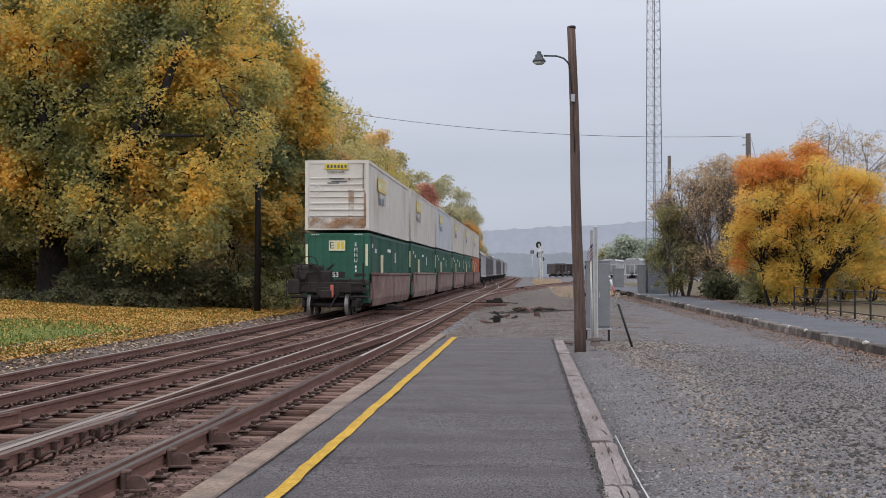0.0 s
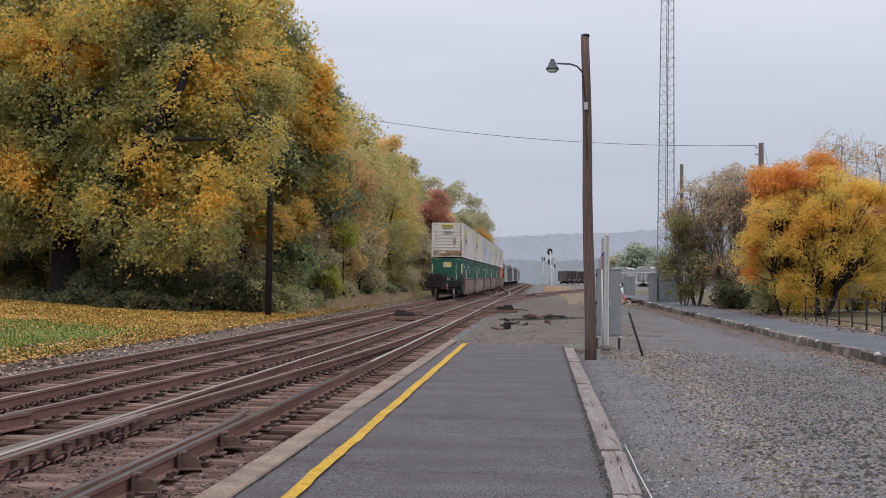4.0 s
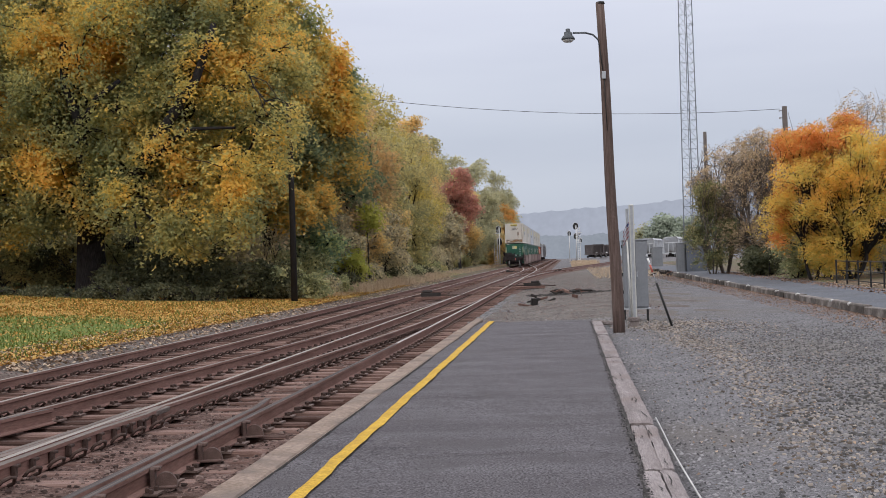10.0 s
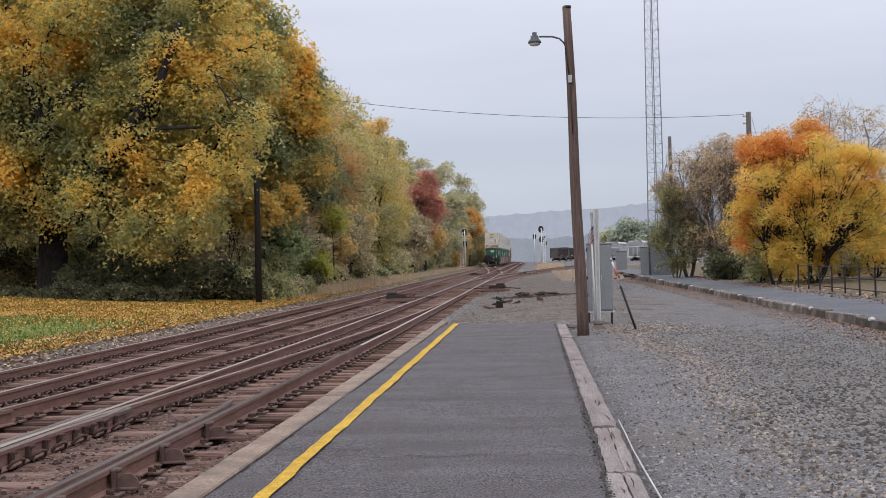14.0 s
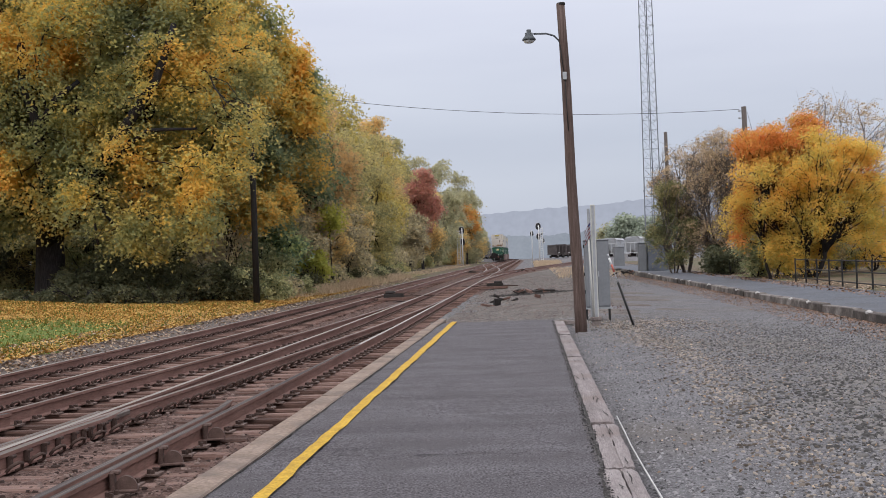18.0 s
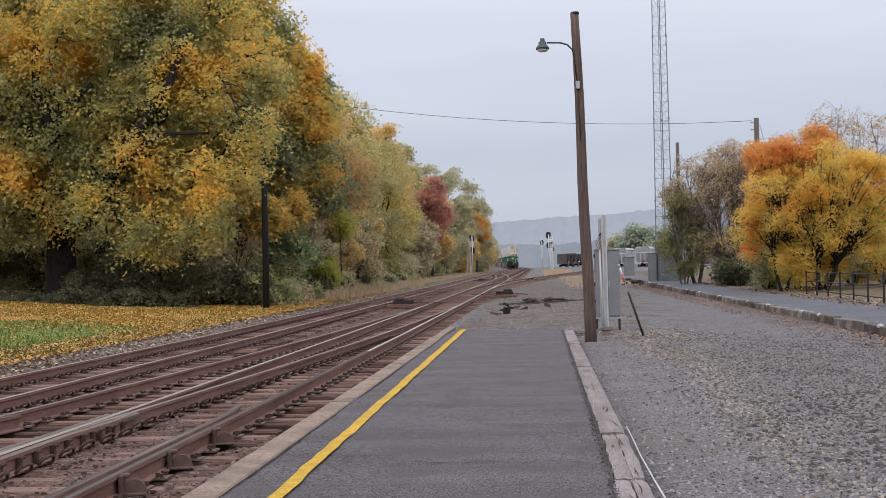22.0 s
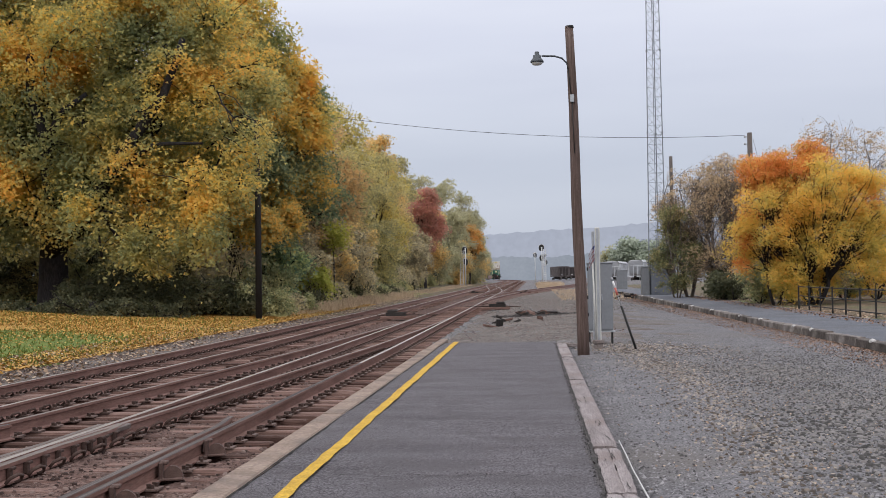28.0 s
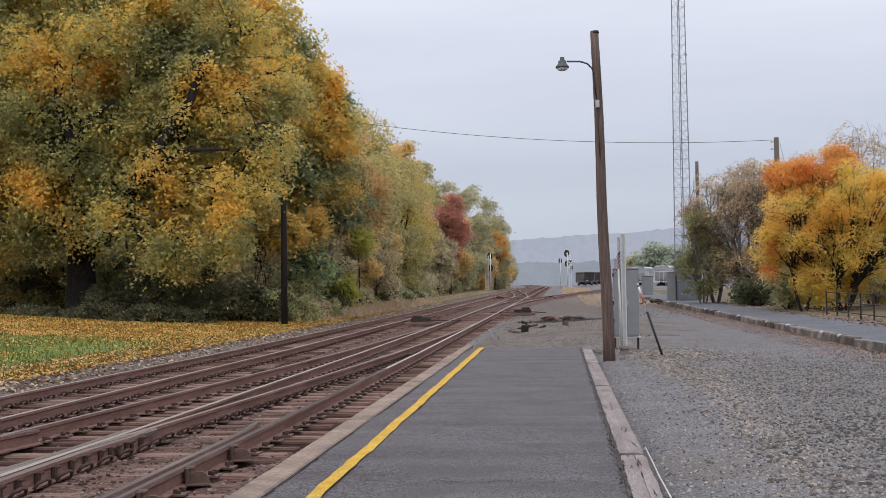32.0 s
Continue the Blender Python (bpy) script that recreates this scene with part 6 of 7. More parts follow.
def lattice_tower():
    t = thing("lattice_tower", "tall slim three-legged steel radio tower", "radio tower", m=pose(9.75, 95, 0.0))
    H, n = 46.0, 46

    def leg(k, z):
        f = 0.78 - 0.40 * z / H
        a = math.radians((200, 320, 80)[k])
        return (math.cos(a) * f, math.sin(a) * f, z)
    for k in range(3):
        bm = bmesh.new()
        rod(bm, leg(k, 0), leg(k, H), 0.045, 0.03, 6)
        for j in range(1, 8):
            p = leg(k, j * 6.5)
            rod(bm, (p[0], p[1], p[2] - 0.06), (p[0], p[1], p[2] + 0.06), 0.08, n=6)
        part("leg", bm, M_TOWER, t)
    zs = np.linspace(0, H, 62)
    for k in range(3):
        bm = bmesh.new()
        for i, (a, b) in enumerate(zip(zs, zs[1:])):
            rod(bm, leg(k, a), leg((k + 1) % 3, a), 0.013, n=4, caps=False)
            rod(bm, leg(k, a), leg((k + 1) % 3, b), 0.014, n=4, caps=False)
        part("lattice_bracing", bm, M_TOWER, t)
    bm = bmesh.new()
    for x in (-0.1, 0.06):
        rod(bm, (x, -0.1, 0.5), (x * 0.6, -0.1, H), 0.025, n=5)
    for i in range(60):
        rod(bm, (-0.1, -0.1, 0.8 + i * 0.75), (0.06, -0.1, 0.8 + i * 0.75), 0.014, n=4, caps=False)
    part("climbing_ladder", bm, M_TOWER, t)
    bm = bmesh.new()
    box(bm, (0, 0, 0.15), (2.2, 2.2, 0.5), bevel=0.05)
    part("foundation", bm, M_BLOCK, t)


lattice_tower()


def hut(name, label, c, s, material):
    t = thing(name, label, "equipment hut", m=pose(c[0], c[1], c[2]))
    bm = bmesh.new()
    box(bm, (0, 0, s[2] / 2), s, bevel=0.03)
    b = part("hut_body", bm, material, t)
    bm = bmesh.new()
    box(bm, (0, 0, s[2] + 0.03), (s[0] + 0.1, s[1] + 0.1, 0.06), bevel=0.02)
    part("roof", bm, material, t)
    bm = bmesh.new()
    box(bm, (-s[0] * 0.2, -s[1] / 2 - 0.015, s[2] * 0.5), (s[0] * 0.45, 0.03, s[2] * 0.86), bevel=0.008)
    d = part("door", bm, material, b)
    return t


hut("equipment_hut", "blue-grey steel equipment hut at the end of the path", (9.65, 93, 0.2), (1.5, 2.4, 3.0), M_SHED)
hut("relay_cabinet", "pale grey relay cabinet beside the equipment hut", (8.5, 92.6, 0.15), (0.6, 0.8, 2.2), M_CASE)
hut("relay_box", "low grey relay box far behind the yard", (9.3, 128, 0.2), (1.1, 0.8, 2.1), M_CASE)


# ---- railing ----
def railing():
    t = thing("railing", "black iron railing along the footpath", "fence")
    ys = [32.2 + 2.0 * k for k in range(12)]
    for y in ys:
        z = float(rise(y)) - 0.05
        bm = bmesh.new()
        box(bm, (11.75, y, z + 0.53), (0.06, 0.06, 1.1), bevel=0.008)
        part("post", bm, M_BLACK, t)
    for z in (1.02, 0.62, 0.22):
        bm = bmesh.new()
        rod(bm, (11.75, ys[0] - 2, z - 0.05 + float(rise(ys[0]))), (11.75, ys[-1], z - 0.05 + float(rise(ys[-1]))), 0.022, n=6)
        part("rail_bar", bm, M_BLACK, t)


railing()


# ---- switch gear and scrap by the tracks ----
M_UNDERGEAR = mat("oily_switch_iron", [(0.014, 0.012, 0.011), (0.035, 0.028, 0.025)], 0.75, 6.0, bump=0.2)
def switch_machine(label, x, y, z, yaw=0, s=1.0):
    t = thing("switch_machine", label, "switch machine", "switch machines", m=pose(x, y, z, 0, 0, yaw))
    bm = bmesh.new()
    box(bm, (0, 0, 0.13 * s), (0.86 * s, 0.44 * s, 0.20 * s), bevel=0.025)
    box(bm, (0.05 * s, 0, 0.04), (1.0 * s, 0.52 * s, 0.03), bevel=0.008)
    b = part("case", bm, M_UNDERGEAR, t)
    bm = bmesh.new()
    box(bm, (-0.16 * s, 0, 0.27 * s), (0.44 * s, 0.40 * s, 0.13 * s), bevel=0.05)
    part("motor_cover", bm, M_UNDERGEAR, b)
    bm = bmesh.new()
    box(bm, (0.24 * s, 0, 0.25 * s), (0.34 * s, 0.36 * s, 0.05 * s), bevel=0.018)
    part("gear_cover", bm, M_TIE, b, "rust-brown gear cover")
    for x_ in (-0.36, 0.02, 0.40):
        part("lid_bolt", rod(bmesh.new(), (x_ * s, -0.2 * s, 0.22 * s), (x_ * s, -0.2 * s, 0.27 * s), 0.022, n=6), M_IRON, b)
    part("hand_lever", tube(bmesh.new(), [(0.42 * s, -0.1, 0.2 * s), (0.56 * s, -0.12, 0.26 * s), (0.85 * s, -0.12, 0.16 * s)], 0.02, 6), M_IRON, b)
    for yy_ in (-0.35, 0.35):
        bm = bmesh.new()
        box(bm, (0.1 * s, yy_ * s, 0.0), (1.5 * s, 0.22, 0.14), bevel=0.015)
        part("timber", bm, M_TIE, t)
    part("throw_rod", rod(bmesh.new(), (0.4 * s, 0, 0.12), (1.7 * s, 0, 0.10), 0.03, n=6), M_IRON, t)
    part("throw_rod", rod(bmesh.new(), (-0.4 * s, 0.1, 0.12), (-1.2 * s, 0.1, 0.06), 0.03, n=6), M_IRON, t)
    return t


switch_machine("rusted switch machine on timbers between the tracks", -6.35, 54.5, -0.10, 0, 1.05)
switch_machine("dark switch machine on timbers beside the siding points", -2.1, 67.5, -0.05, 180, 1.1)
switch_machine("low dark switch machine beyond the crossover", -6.35, 126, 0.12, 0, 0.9)


def scrap(label, x, y, z, n, spread, seed):
    r2 = random.Random(seed)
    t = thing("scrap_pile", label, "scrap pile", m=pose(x, y, z))
    for k in range(n):
        bm = bmesh.new()
        ln = r2.uniform(0.14, 0.55)
        box(bm, (0, 0, 0), (ln, r2.uniform(0.06, 0.15), r2.uniform(0.05, 0.13)), bevel=0.012)
        part("timber_piece", bm, r2.choice([M_UNDERGEAR, M_UNDERGEAR, M_TIE]), t, m=pose(r2.uniform(-spread, spread), r2.uniform(-spread * 0.6, spread * 0.6), max(0.02, r2.gauss(0.08, 0.08)), r2.uniform(-18, 18), r2.uniform(-22, 22), r2.uniform(-60, 60)))


scrap("dark heap of broken ties and scrap iron on the gravel", 0.1, 54.5, -0.12, 60, 0.85, 3)
scrap("scattered broken tie pieces on the gravel", -0.6, 48.5, -0.17, 7, 1.2, 4)
scrap("dark pile of timbers at the kerb's end", 7.3, 92, 0.05, 9, 1.0, 5)
scrap("small heap of scrap by the siding", -0.6, 118, 0.25, 6, 0.9, 6)
t = thing("tie_stub", "broken upright tie stub standing in the gravel", "tie", m=pose(-1.32, 44.6, -0.2, 4, 6, 20))
bm = bmesh.new()
box(bm, (0, 0, 0.12), (0.24, 0.2, 0.32), bevel=0.02)
part("stub", bm, M_TARPOLE, t)
bm = bmesh.new()
box(bm, (-0.45, -0.3, 0.02), (0.7, 0.12, 0.08), pose(0, 0, 0, 0, 6, 30), bevel=0.01)
part("splinter", bm, M_TIE, t)


# ---- rolling stock ----
M_CONT = mat("dirty_white_container_paint", [(0.50, 0.47, 0.425), (0.57, 0.54, 0.495), (0.61, 0.58, 0.54)], 0.6, 0.7, bump=0.05, fine=0.05, stain=(0.49, 0.44, 0.38), stain_scale=0.35, randobj=0.25)
M_CONT2 = mat("pale_blue_white_container_paint", [(0.43, 0.45, 0.48), (0.54, 0.56, 0.60)], 0.6, 0.7, bump=0.05, fine=0.08)
M_GREENC = mat("green_container_paint", [(0.018, 0.085, 0.055), (0.026, 0.115, 0.075)], 0.55, 0.9, bump=0.05, fine=0.10, stain=(0.03, 0.07, 0.05))
M_ORANGEC = mat("orange_container_paint", [(0.42, 0.11, 0.05), (0.50, 0.15, 0.07)], 0.6, 0.9, bump=0.05)
M_WELL = mat("faded_brown_well_paint", [(0.15, 0.085, 0.075), (0.21, 0.135, 0.12), (0.29, 0.22, 0.195)], 0.75, 0.9, bump=0.1, fine=0.12, stain=(0.14, 0.075, 0.065), randobj=0.5)
M_UNDER = mat("grimy_underframe", [(0.013, 0.010, 0.010), (0.036, 0.028, 0.027)], 0.8, 4.0, bump=0.2)
M_WHEEL = mat("wheel_steel", [(0.05, 0.045, 0.042), (0.10, 0.09, 0.085)], 0.55, 6.0, metal=0.4, bump=0.1)
M_TREAD = mat("shiny_wheel_tread", [(0.22, 0.21, 0.21), (0.34, 0.33, 0.33)], 0.35, 6.0, metal=0.6, bump=0.0)
M_SIGNY = plain("yellow_sign_paint", (0.62, 0.48, 0.05), 0.6)
M_FADEY = plain("faded_yellow_panel", (0.60, 0.49, 0.17), 0.65)
M_SIGNC = plain("cream_sign_paint", (0.62, 0.60, 0.40), 0.6)
M_DARKLET = plain("dark_lettering", (0.09, 0.09, 0.09), 0.7)
M_SLATE = plain("slate_lettering", (0.20, 0.22, 0.26), 0.7)
M_RUSTWASH = mat("rust_wash", [(0.30, 0.17, 0.09), (0.40, 0.26, 0.16)], 0.9, 5.0, bump=0.05)
rw = M_RUSTWASH.node_tree
rw_n, rw_r = rw.nodes.new("ShaderNodeTexNoise"), rw.nodes.new("ShaderNodeMapRange")
rw_n.inputs["Scale"].default_value, rw_n.inputs["Detail"].default_value = 3.5, 6.0
rw_r.inputs[1].default_value, rw_r.inputs[2].default_value, rw_r.inputs[4].default_value = 0.40, 0.66, 0.75
rw.links.new(rw_n.outputs[0], rw_r.inputs[0])
rw.links.new(rw_r.outputs[0], rw.nodes["Principled BSDF"].inputs["Alpha"])
M_GRIME = plain("brown_rust_streak", (0.30, 0.19, 0.12), 0.85)
M_HOPPER = mat("grey_hopper_paint", [(0.40, 0.41, 0.43), (0.54, 0.55, 0.57)], 0.7, 0.6, bump=0.08, fine=0.12, stain=(0.22, 0.2, 0.19))
M_COAL = mat("brown_black_hopper_paint", [(0.085, 0.073, 0.073), (0.14, 0.12, 0.118)], 0.75, 0.8, bump=0.1)
CL, CW, CH, PITCH = 16.15, 2.66, 2.9, 17.4


def text_mesh(s, size, material):
    cu = bpy.data.curves.new("words", "FONT")
    cu.body, cu.size, cu.extrude, cu.align_x, cu.align_y = s, size, 0.004, "CENTER", "CENTER"
    ob = bpy.data.objects.new("words", cu)
    scene.collection.objects.link(ob)
    dg = bpy.context.evaluated_depsgraph_get()
    me = bpy.data.meshes.new_from_object(ob.evaluated_get(dg))
    bpy.data.objects.remove(ob)
    me.materials.clear()
    me.materials.append(material)
    return me


def container_shell(smooth_side, ribs):
    """A box from y=0 (tail) to y=CL, z=0 to CH, with posts, rails and either ribbed or flat sides."""
    bm = bmesh.new()
    w, h = CW / 2, CH
    box(bm, (0, CL / 2, h / 2), (CW - 0.06, CL - 0.06, h - 0.06))
    for sx in (-1, 1):
        for y in (0.08, CL - 0.08):
            box(bm, (sx * (w - 0.077), y - 0.004 * (1 if y > 1 else -1) * -1, h / 2), (0.16, 0.16, h - 0.012), bevel=0.015)
        for z in (0.08, h - 0.06):
            box(bm, (sx * (w - 0.05), CL / 2, z), (0.10, CL, 0.12 if z > 1 else 0.16))
    for y in (0.05, CL - 0.05):
        for z in (0.08, h - 0.07):
            box(bm, (0, y, z), (CW - 0.1, 0.10, 0.14))
    if ribs:
        n = 42
        for k in range(n):
            for sx in (-1, 1):
                box(bm, (sx * (w - 0.03), 0.4 + k * (CL - 0.8) / (n - 1), h / 2), (0.026, 0.20, h - 0.24))
        for k in range(7):
            box(bm, (-w + 0.32 + k * (CW - 0.64) / 6, 0.03, h / 2), (0.17, 0.06, h - 0.26))
    else:
        for k in range(12):
            for sx in (-1, 1):
                box(bm, (sx * (w - 0.026), 0.8 + k * (CL - 1.6) / 11, h / 2), (0.012, 0.035, h - 0.24))
        for z in (0.60, 0.86, 1.12, 1.38, 1.64, 1.90, 2.16):
            box(bm, (0, 0.012, z), (CW - 0.42, 0.06, 0.055), bevel=0.008)
    return bm


def wheel_mesh():
    bm = bmesh.new()
    prof = [(0.0, -0.05), (0.10, -0.06), (0.12, -0.02), (0.36, -0.02), (0.40, -0.07), (0.455, -0.07), (0.455, -0.035), (0.425, -0.03), (0.42, 0.07), (0.36, 0.07), (0.12, 0.03), (0.10, 0.06), (0.0, 0.06)]
    lathe(bm, prof, 22)
    bmesh.ops.rotate(bm, verts=bm.verts, matrix=Matrix.Rotation(math.pi / 2, 3, "Y"))
    for f in bm.faces:
        c = f.calc_center_median()
        f.material_index = 1 if math.hypot(c.y, c.z) > 0.40 else 0
    return mesh_from("wheel", bm, [M_WHEEL, M_TREAD])


def axle_mesh():
    return mesh_from("axle", rod(bmesh.new(), (-0.75, 0, 0), (0.75, 0, 0), 0.09, n=10), M_UNDER)


def frame_mesh():
    """One cast side frame of a truck, with its spring nest and journal ends."""
    bm = bmesh.new()
    box(bm, (0, 0, 0.62), (0.13, 1.5, 0.14), bevel=0.02)
    box(bm, (0, 0, 0.22), (0.13, 0.9, 0.12), bevel=0.02)
    for s in (-1, 1):
        box(bm, (0, s * 0.85, 0.48), (0.16, 0.34, 0.28), bevel=0.03)
        box(bm, (0, s * 0.55, 0.38), (0.11, 0.14, 0.5), pose(0, 0, 0, s * 35, 0, 0), bevel=0.015)
    for y in (-0.14, 0.0, 0.14):
        rod(bm, (0, y, 0.26), (0, y, 0.56), 0.06, n=8)
    return mesh_from("side_frame", bm, M_UNDER)


WHEEL, AXLE, SIDE = wheel_mesh(), axle_mesh(), frame_mesh()


def truck(parent, y, z=0.0):
    """A four-wheel truck under a car; z is the rail top."""
    bm = bmesh.new()
    box(bm, (0, y, z + 0.55), (2.1, 0.36, 0.22), bevel=0.03)
    tr = part("truck", bm, M_UNDER, parent)
    for s in (-1, 1):
        part("side_frame", SIDE, None, tr, m=pose(s * 1.0, y, z))
        part("axle", AXLE, None, tr, m=pose(0, y + s * 0.86, z + 0.42))
        for e in (-1, 1):
            part("wheel", WHEEL, None, tr, m=pose(e * 0.755, y + s * 0.86, z + 0.42, 0, 0, 180 if e < 0 else 0))


def container(name, parent, material, z, ribs, logo):
    c = part(name, container_shell(not ribs, ribs), material, parent, m=pose(0, 0.62, z))
    return c


SHELL_FLAT, SHELL_RIB = mesh_from("container_box", container_shell(True, False), M_CONT), mesh_from("container_box", container_shell(False, True), M_GREENC)
SHELL_BLUE, SHELL_ORANGE = SHELL_FLAT.copy(), SHELL_RIB.copy()
SHELL_BLUE.materials.clear()
SHELL_BLUE.materials.append(M_CONT2)
SHELL_ORANGE.materials.clear()
SHELL_ORANGE.materials.append(M_ORANGEC)


def well_mesh():
    """The sunken trough between two trucks: deep flared side sills, floor and end bulkheads."""
    bm = bmesh.new()
    for s in (-1, 1):
        prof = [(1.36, 1.72), (1.50, 1.72), (1.50, 1.64), (1.44, 1.58), (1.44, 0.62), (1.36, 0.30), (1.28, 0.30), (1.36, 0.66)]
        for y0, y1 in ((1.0, PITCH - 1.0),):
            a = [bm.verts.new((s * x, y0 + (0.5 if z < 0.7 else 0), z)) for x, z in prof]
            b = [bm.verts.new((s * x, y1 - (0.5 if z < 0.7 else 0), z)) for x, z in prof]
            n = len(prof)
            for i in range(n):
                bm.faces.new((a[i], a[(i + 1) % n], b[(i + 1) % n], b[i]))
            bm.faces.new(a)
            bm.faces.new(b)
    box(bm, (0, PITCH / 2, 0.36), (2.6, 13.8, 0.10))
    for y in (1.05, PITCH - 1.05):
        box(bm, (0, y, 0.92), (2.8, 0.14, 0.7))
    bmesh.ops.recalc_face_normals(bm, faces=bm.faces)
    return mesh_from("well_body", bm, M_WELL)


def well_end(y, s):
    bm = bmesh.new()
    box(bm, (0, y, 0.98), (2.5, 1.5, 0.22), bevel=0.02)
    box(bm, (0, y + s * 0.6, 1.25), (2.7, 0.18, 0.28), bevel=0.02)
    for x in (-1.25, 1.25):
        box(bm, (x, y + s * 0.5, 1.30), (0.30, 0.9, 0.16), bevel=0.02)
    return bm


WELL = well_mesh()
Z_LOW, Z_UP = 0.45, 0.45 + CH + 0.12


def marks_on_upper(c):
    """Yellow name panel and barred lettering on a white container: tail door and flank."""
    F = CW / 2 + 0.014
    pnl = part("name_panel", box(bmesh.new(), (-0.02, -0.022, 2.64), (0.98, 0.016, 0.24)), M_SIGNY, c, "yellow name panel with dark bars")
    bm = bmesh.new()
    for k in range(6):
        box(bm, (-0.36 + k * 0.145, -0.034, 2.64), (0.085, 0.010, 0.12))
    tagged(part("letter_bar", bm, M_DARKLET, pnl), kind="stuff")
    pnl = part("name_panel", box(bmesh.new(), (F, 4.3, 2.12), (0.016, 3.0, 0.60)), M_FADEY, c, "yellow name panel with faded bars")
    bm = bmesh.new()
    for k in range(5):
        box(bm, (F + 0.012, 3.2 + k * 0.55, 2.12), (0.010, 0.34, 0.30))
    tagged(part("letter_bar", bm, M_SIGNC, pnl), kind="stuff")
    part("lettering", text_mesh("Intermodal", 0.17, M_DARKLET), None, c, "grey lettering", pose(-0.02, -0.012, 2.42, 90, 0, 0))
    bm = bmesh.new()
    for k, (hh, ww) in enumerate(((0.52, 0.16), (0.30, 0.34), (0.30, 0.20), (0.34, 0.36), (0.50, 0.14))):
        box(bm, (F, 3.3 + k * 0.52, 1.26 + hh / 2), (0.010, ww, hh))
    tagged(part("letter_bar", bm, M_SLATE, c, "slate-blue lettering too faint to read"), kind="stuff")
    bm = bmesh.new()
    for z, x, w in ((2.14, 0.0, 0.62), (2.02, 0.1, 0.66), (1.95, -0.15, 0.5)):
        box(bm, (x, -0.016, z), (w, 0.012, 0.045))
    for k in range(14):
        box(bm, (1.10, -0.026, 2.72 - k * 0.075), (0.05, 0.01, 0.045))
    tagged(part("number_bar", bm, M_DARKLET, c), kind="stuff")
    for x, z, q in ((-0.85, 1.72, 0.22), (-0.80, 0.45, 0.22)):
        bm = bmesh.new()
        for a in range(4):
            p0 = (x + q * math.cos(a * math.pi / 2), -0.03, z + q * 0.9 * math.sin(a * math.pi / 2))
            p1 = (x + q * math.cos((a + 1) * math.pi / 2), -0.03, z + q * 0.9 * math.sin((a + 1) * math.pi / 2))
            rod(bm, p0, p1, 0.014, n=4)
        part("placard_frame", bm, M_WHITE, c, "empty diamond placard frame")
    bm = bmesh.new()
    box(bm, (0.36, -0.046, 0.42), (0.20, 0.008, 0.15))
    box(bm, (0.52, -0.046, 2.12), (0.10, 0.008, 0.09))
    part("door_plate", bm, M_GRIME, c, "small brown door plates")
    # rust wash along the sill and one post
    bm = bmesh.new()
    box(bm, (0, -0.0445, 0.30), (CW - 0.30, 0.004, 0.44))
    box(bm, (0.60, -0.0445, 1.1), (0.22, 0.004, 1.1))
    box(bm, (1.17, -0.010, 0.9), (0.10, 0.004, 1.5))
    part("rust_wash", bm, M_RUSTWASH, c, "brown rust wash on the doors")


def marks_on_lower(c):
    part("side_panel", box(bmesh.new(), (CW / 2 + 0.008, 4.3, 1.55), (0.014, 0.9, 1.0)), M_SIGNC, c, "cream side panel")
    p = part("name_panel", box(bmesh.new(), (0.02, -0.045, 2.38), (0.68, 0.014, 0.42)), M_SIGNC, c, "cream name panel with a dark letter")
    bm = bmesh.new()
    for k in range(2):
        box(bm, (0.08 + k * 0.17, -0.056, 2.38), (0.11, 0.008, 0.28))
    tagged(part("letter_bar", bm, M_SIGNY, p, "faded yellow letter bars"), kind="stuff")
    part("lettering", text_mesh("E", 0.40, M_DARKLET), None, p, "", pose(-0.20, -0.055, 2.38, 90, 0, 0))
    for sx in (-1, 1):
        part("reflective_strip", box(bmesh.new(), (sx * (CW / 2 - 0.08), -0.012, 2.0), (0.10, 0.016, 0.9)), M_SIGNC, c)
    for k, ch in enumerate("EMHU"):
        part("lettering", text_mesh(ch, 0.22, M_WHITE), None, c, "white stacked letters", pose(0.80, -0.055, 2.42 - k * 0.22, 90, 0, 0))
    tagged(part("number_bar", (lambda b: ([box(b, (0.80, -0.055, 1.5 - q * 0.16), (0.07, 0.008, 0.11)) for q in range(3)], b)[1])(bmesh.new()), M_WHITE, c), kind="stuff")
    bm = bmesh.new()
    for sx in (-1, 1):
        for k in range(4):
            box(bm, (sx * 0.9 + k * 0.09 - 0.13, -0.012, 2.84), (0.05, 0.012, 0.05), pose(0, 0, 0, 0, 30, 0))
    for y, z, w, h in ((2.2, 2.2, 0.5, 0.18), (7.0, 2.3, 1.2, 0.14), (9.5, 2.0, 0.35, 0.5), (1.2, 2.4, 0.3, 0.16)):
        box(bm, (CW / 2 + 0.004, y, z), (0.01, w, h))
    part("white_marks", bm, M_WHITE, c)


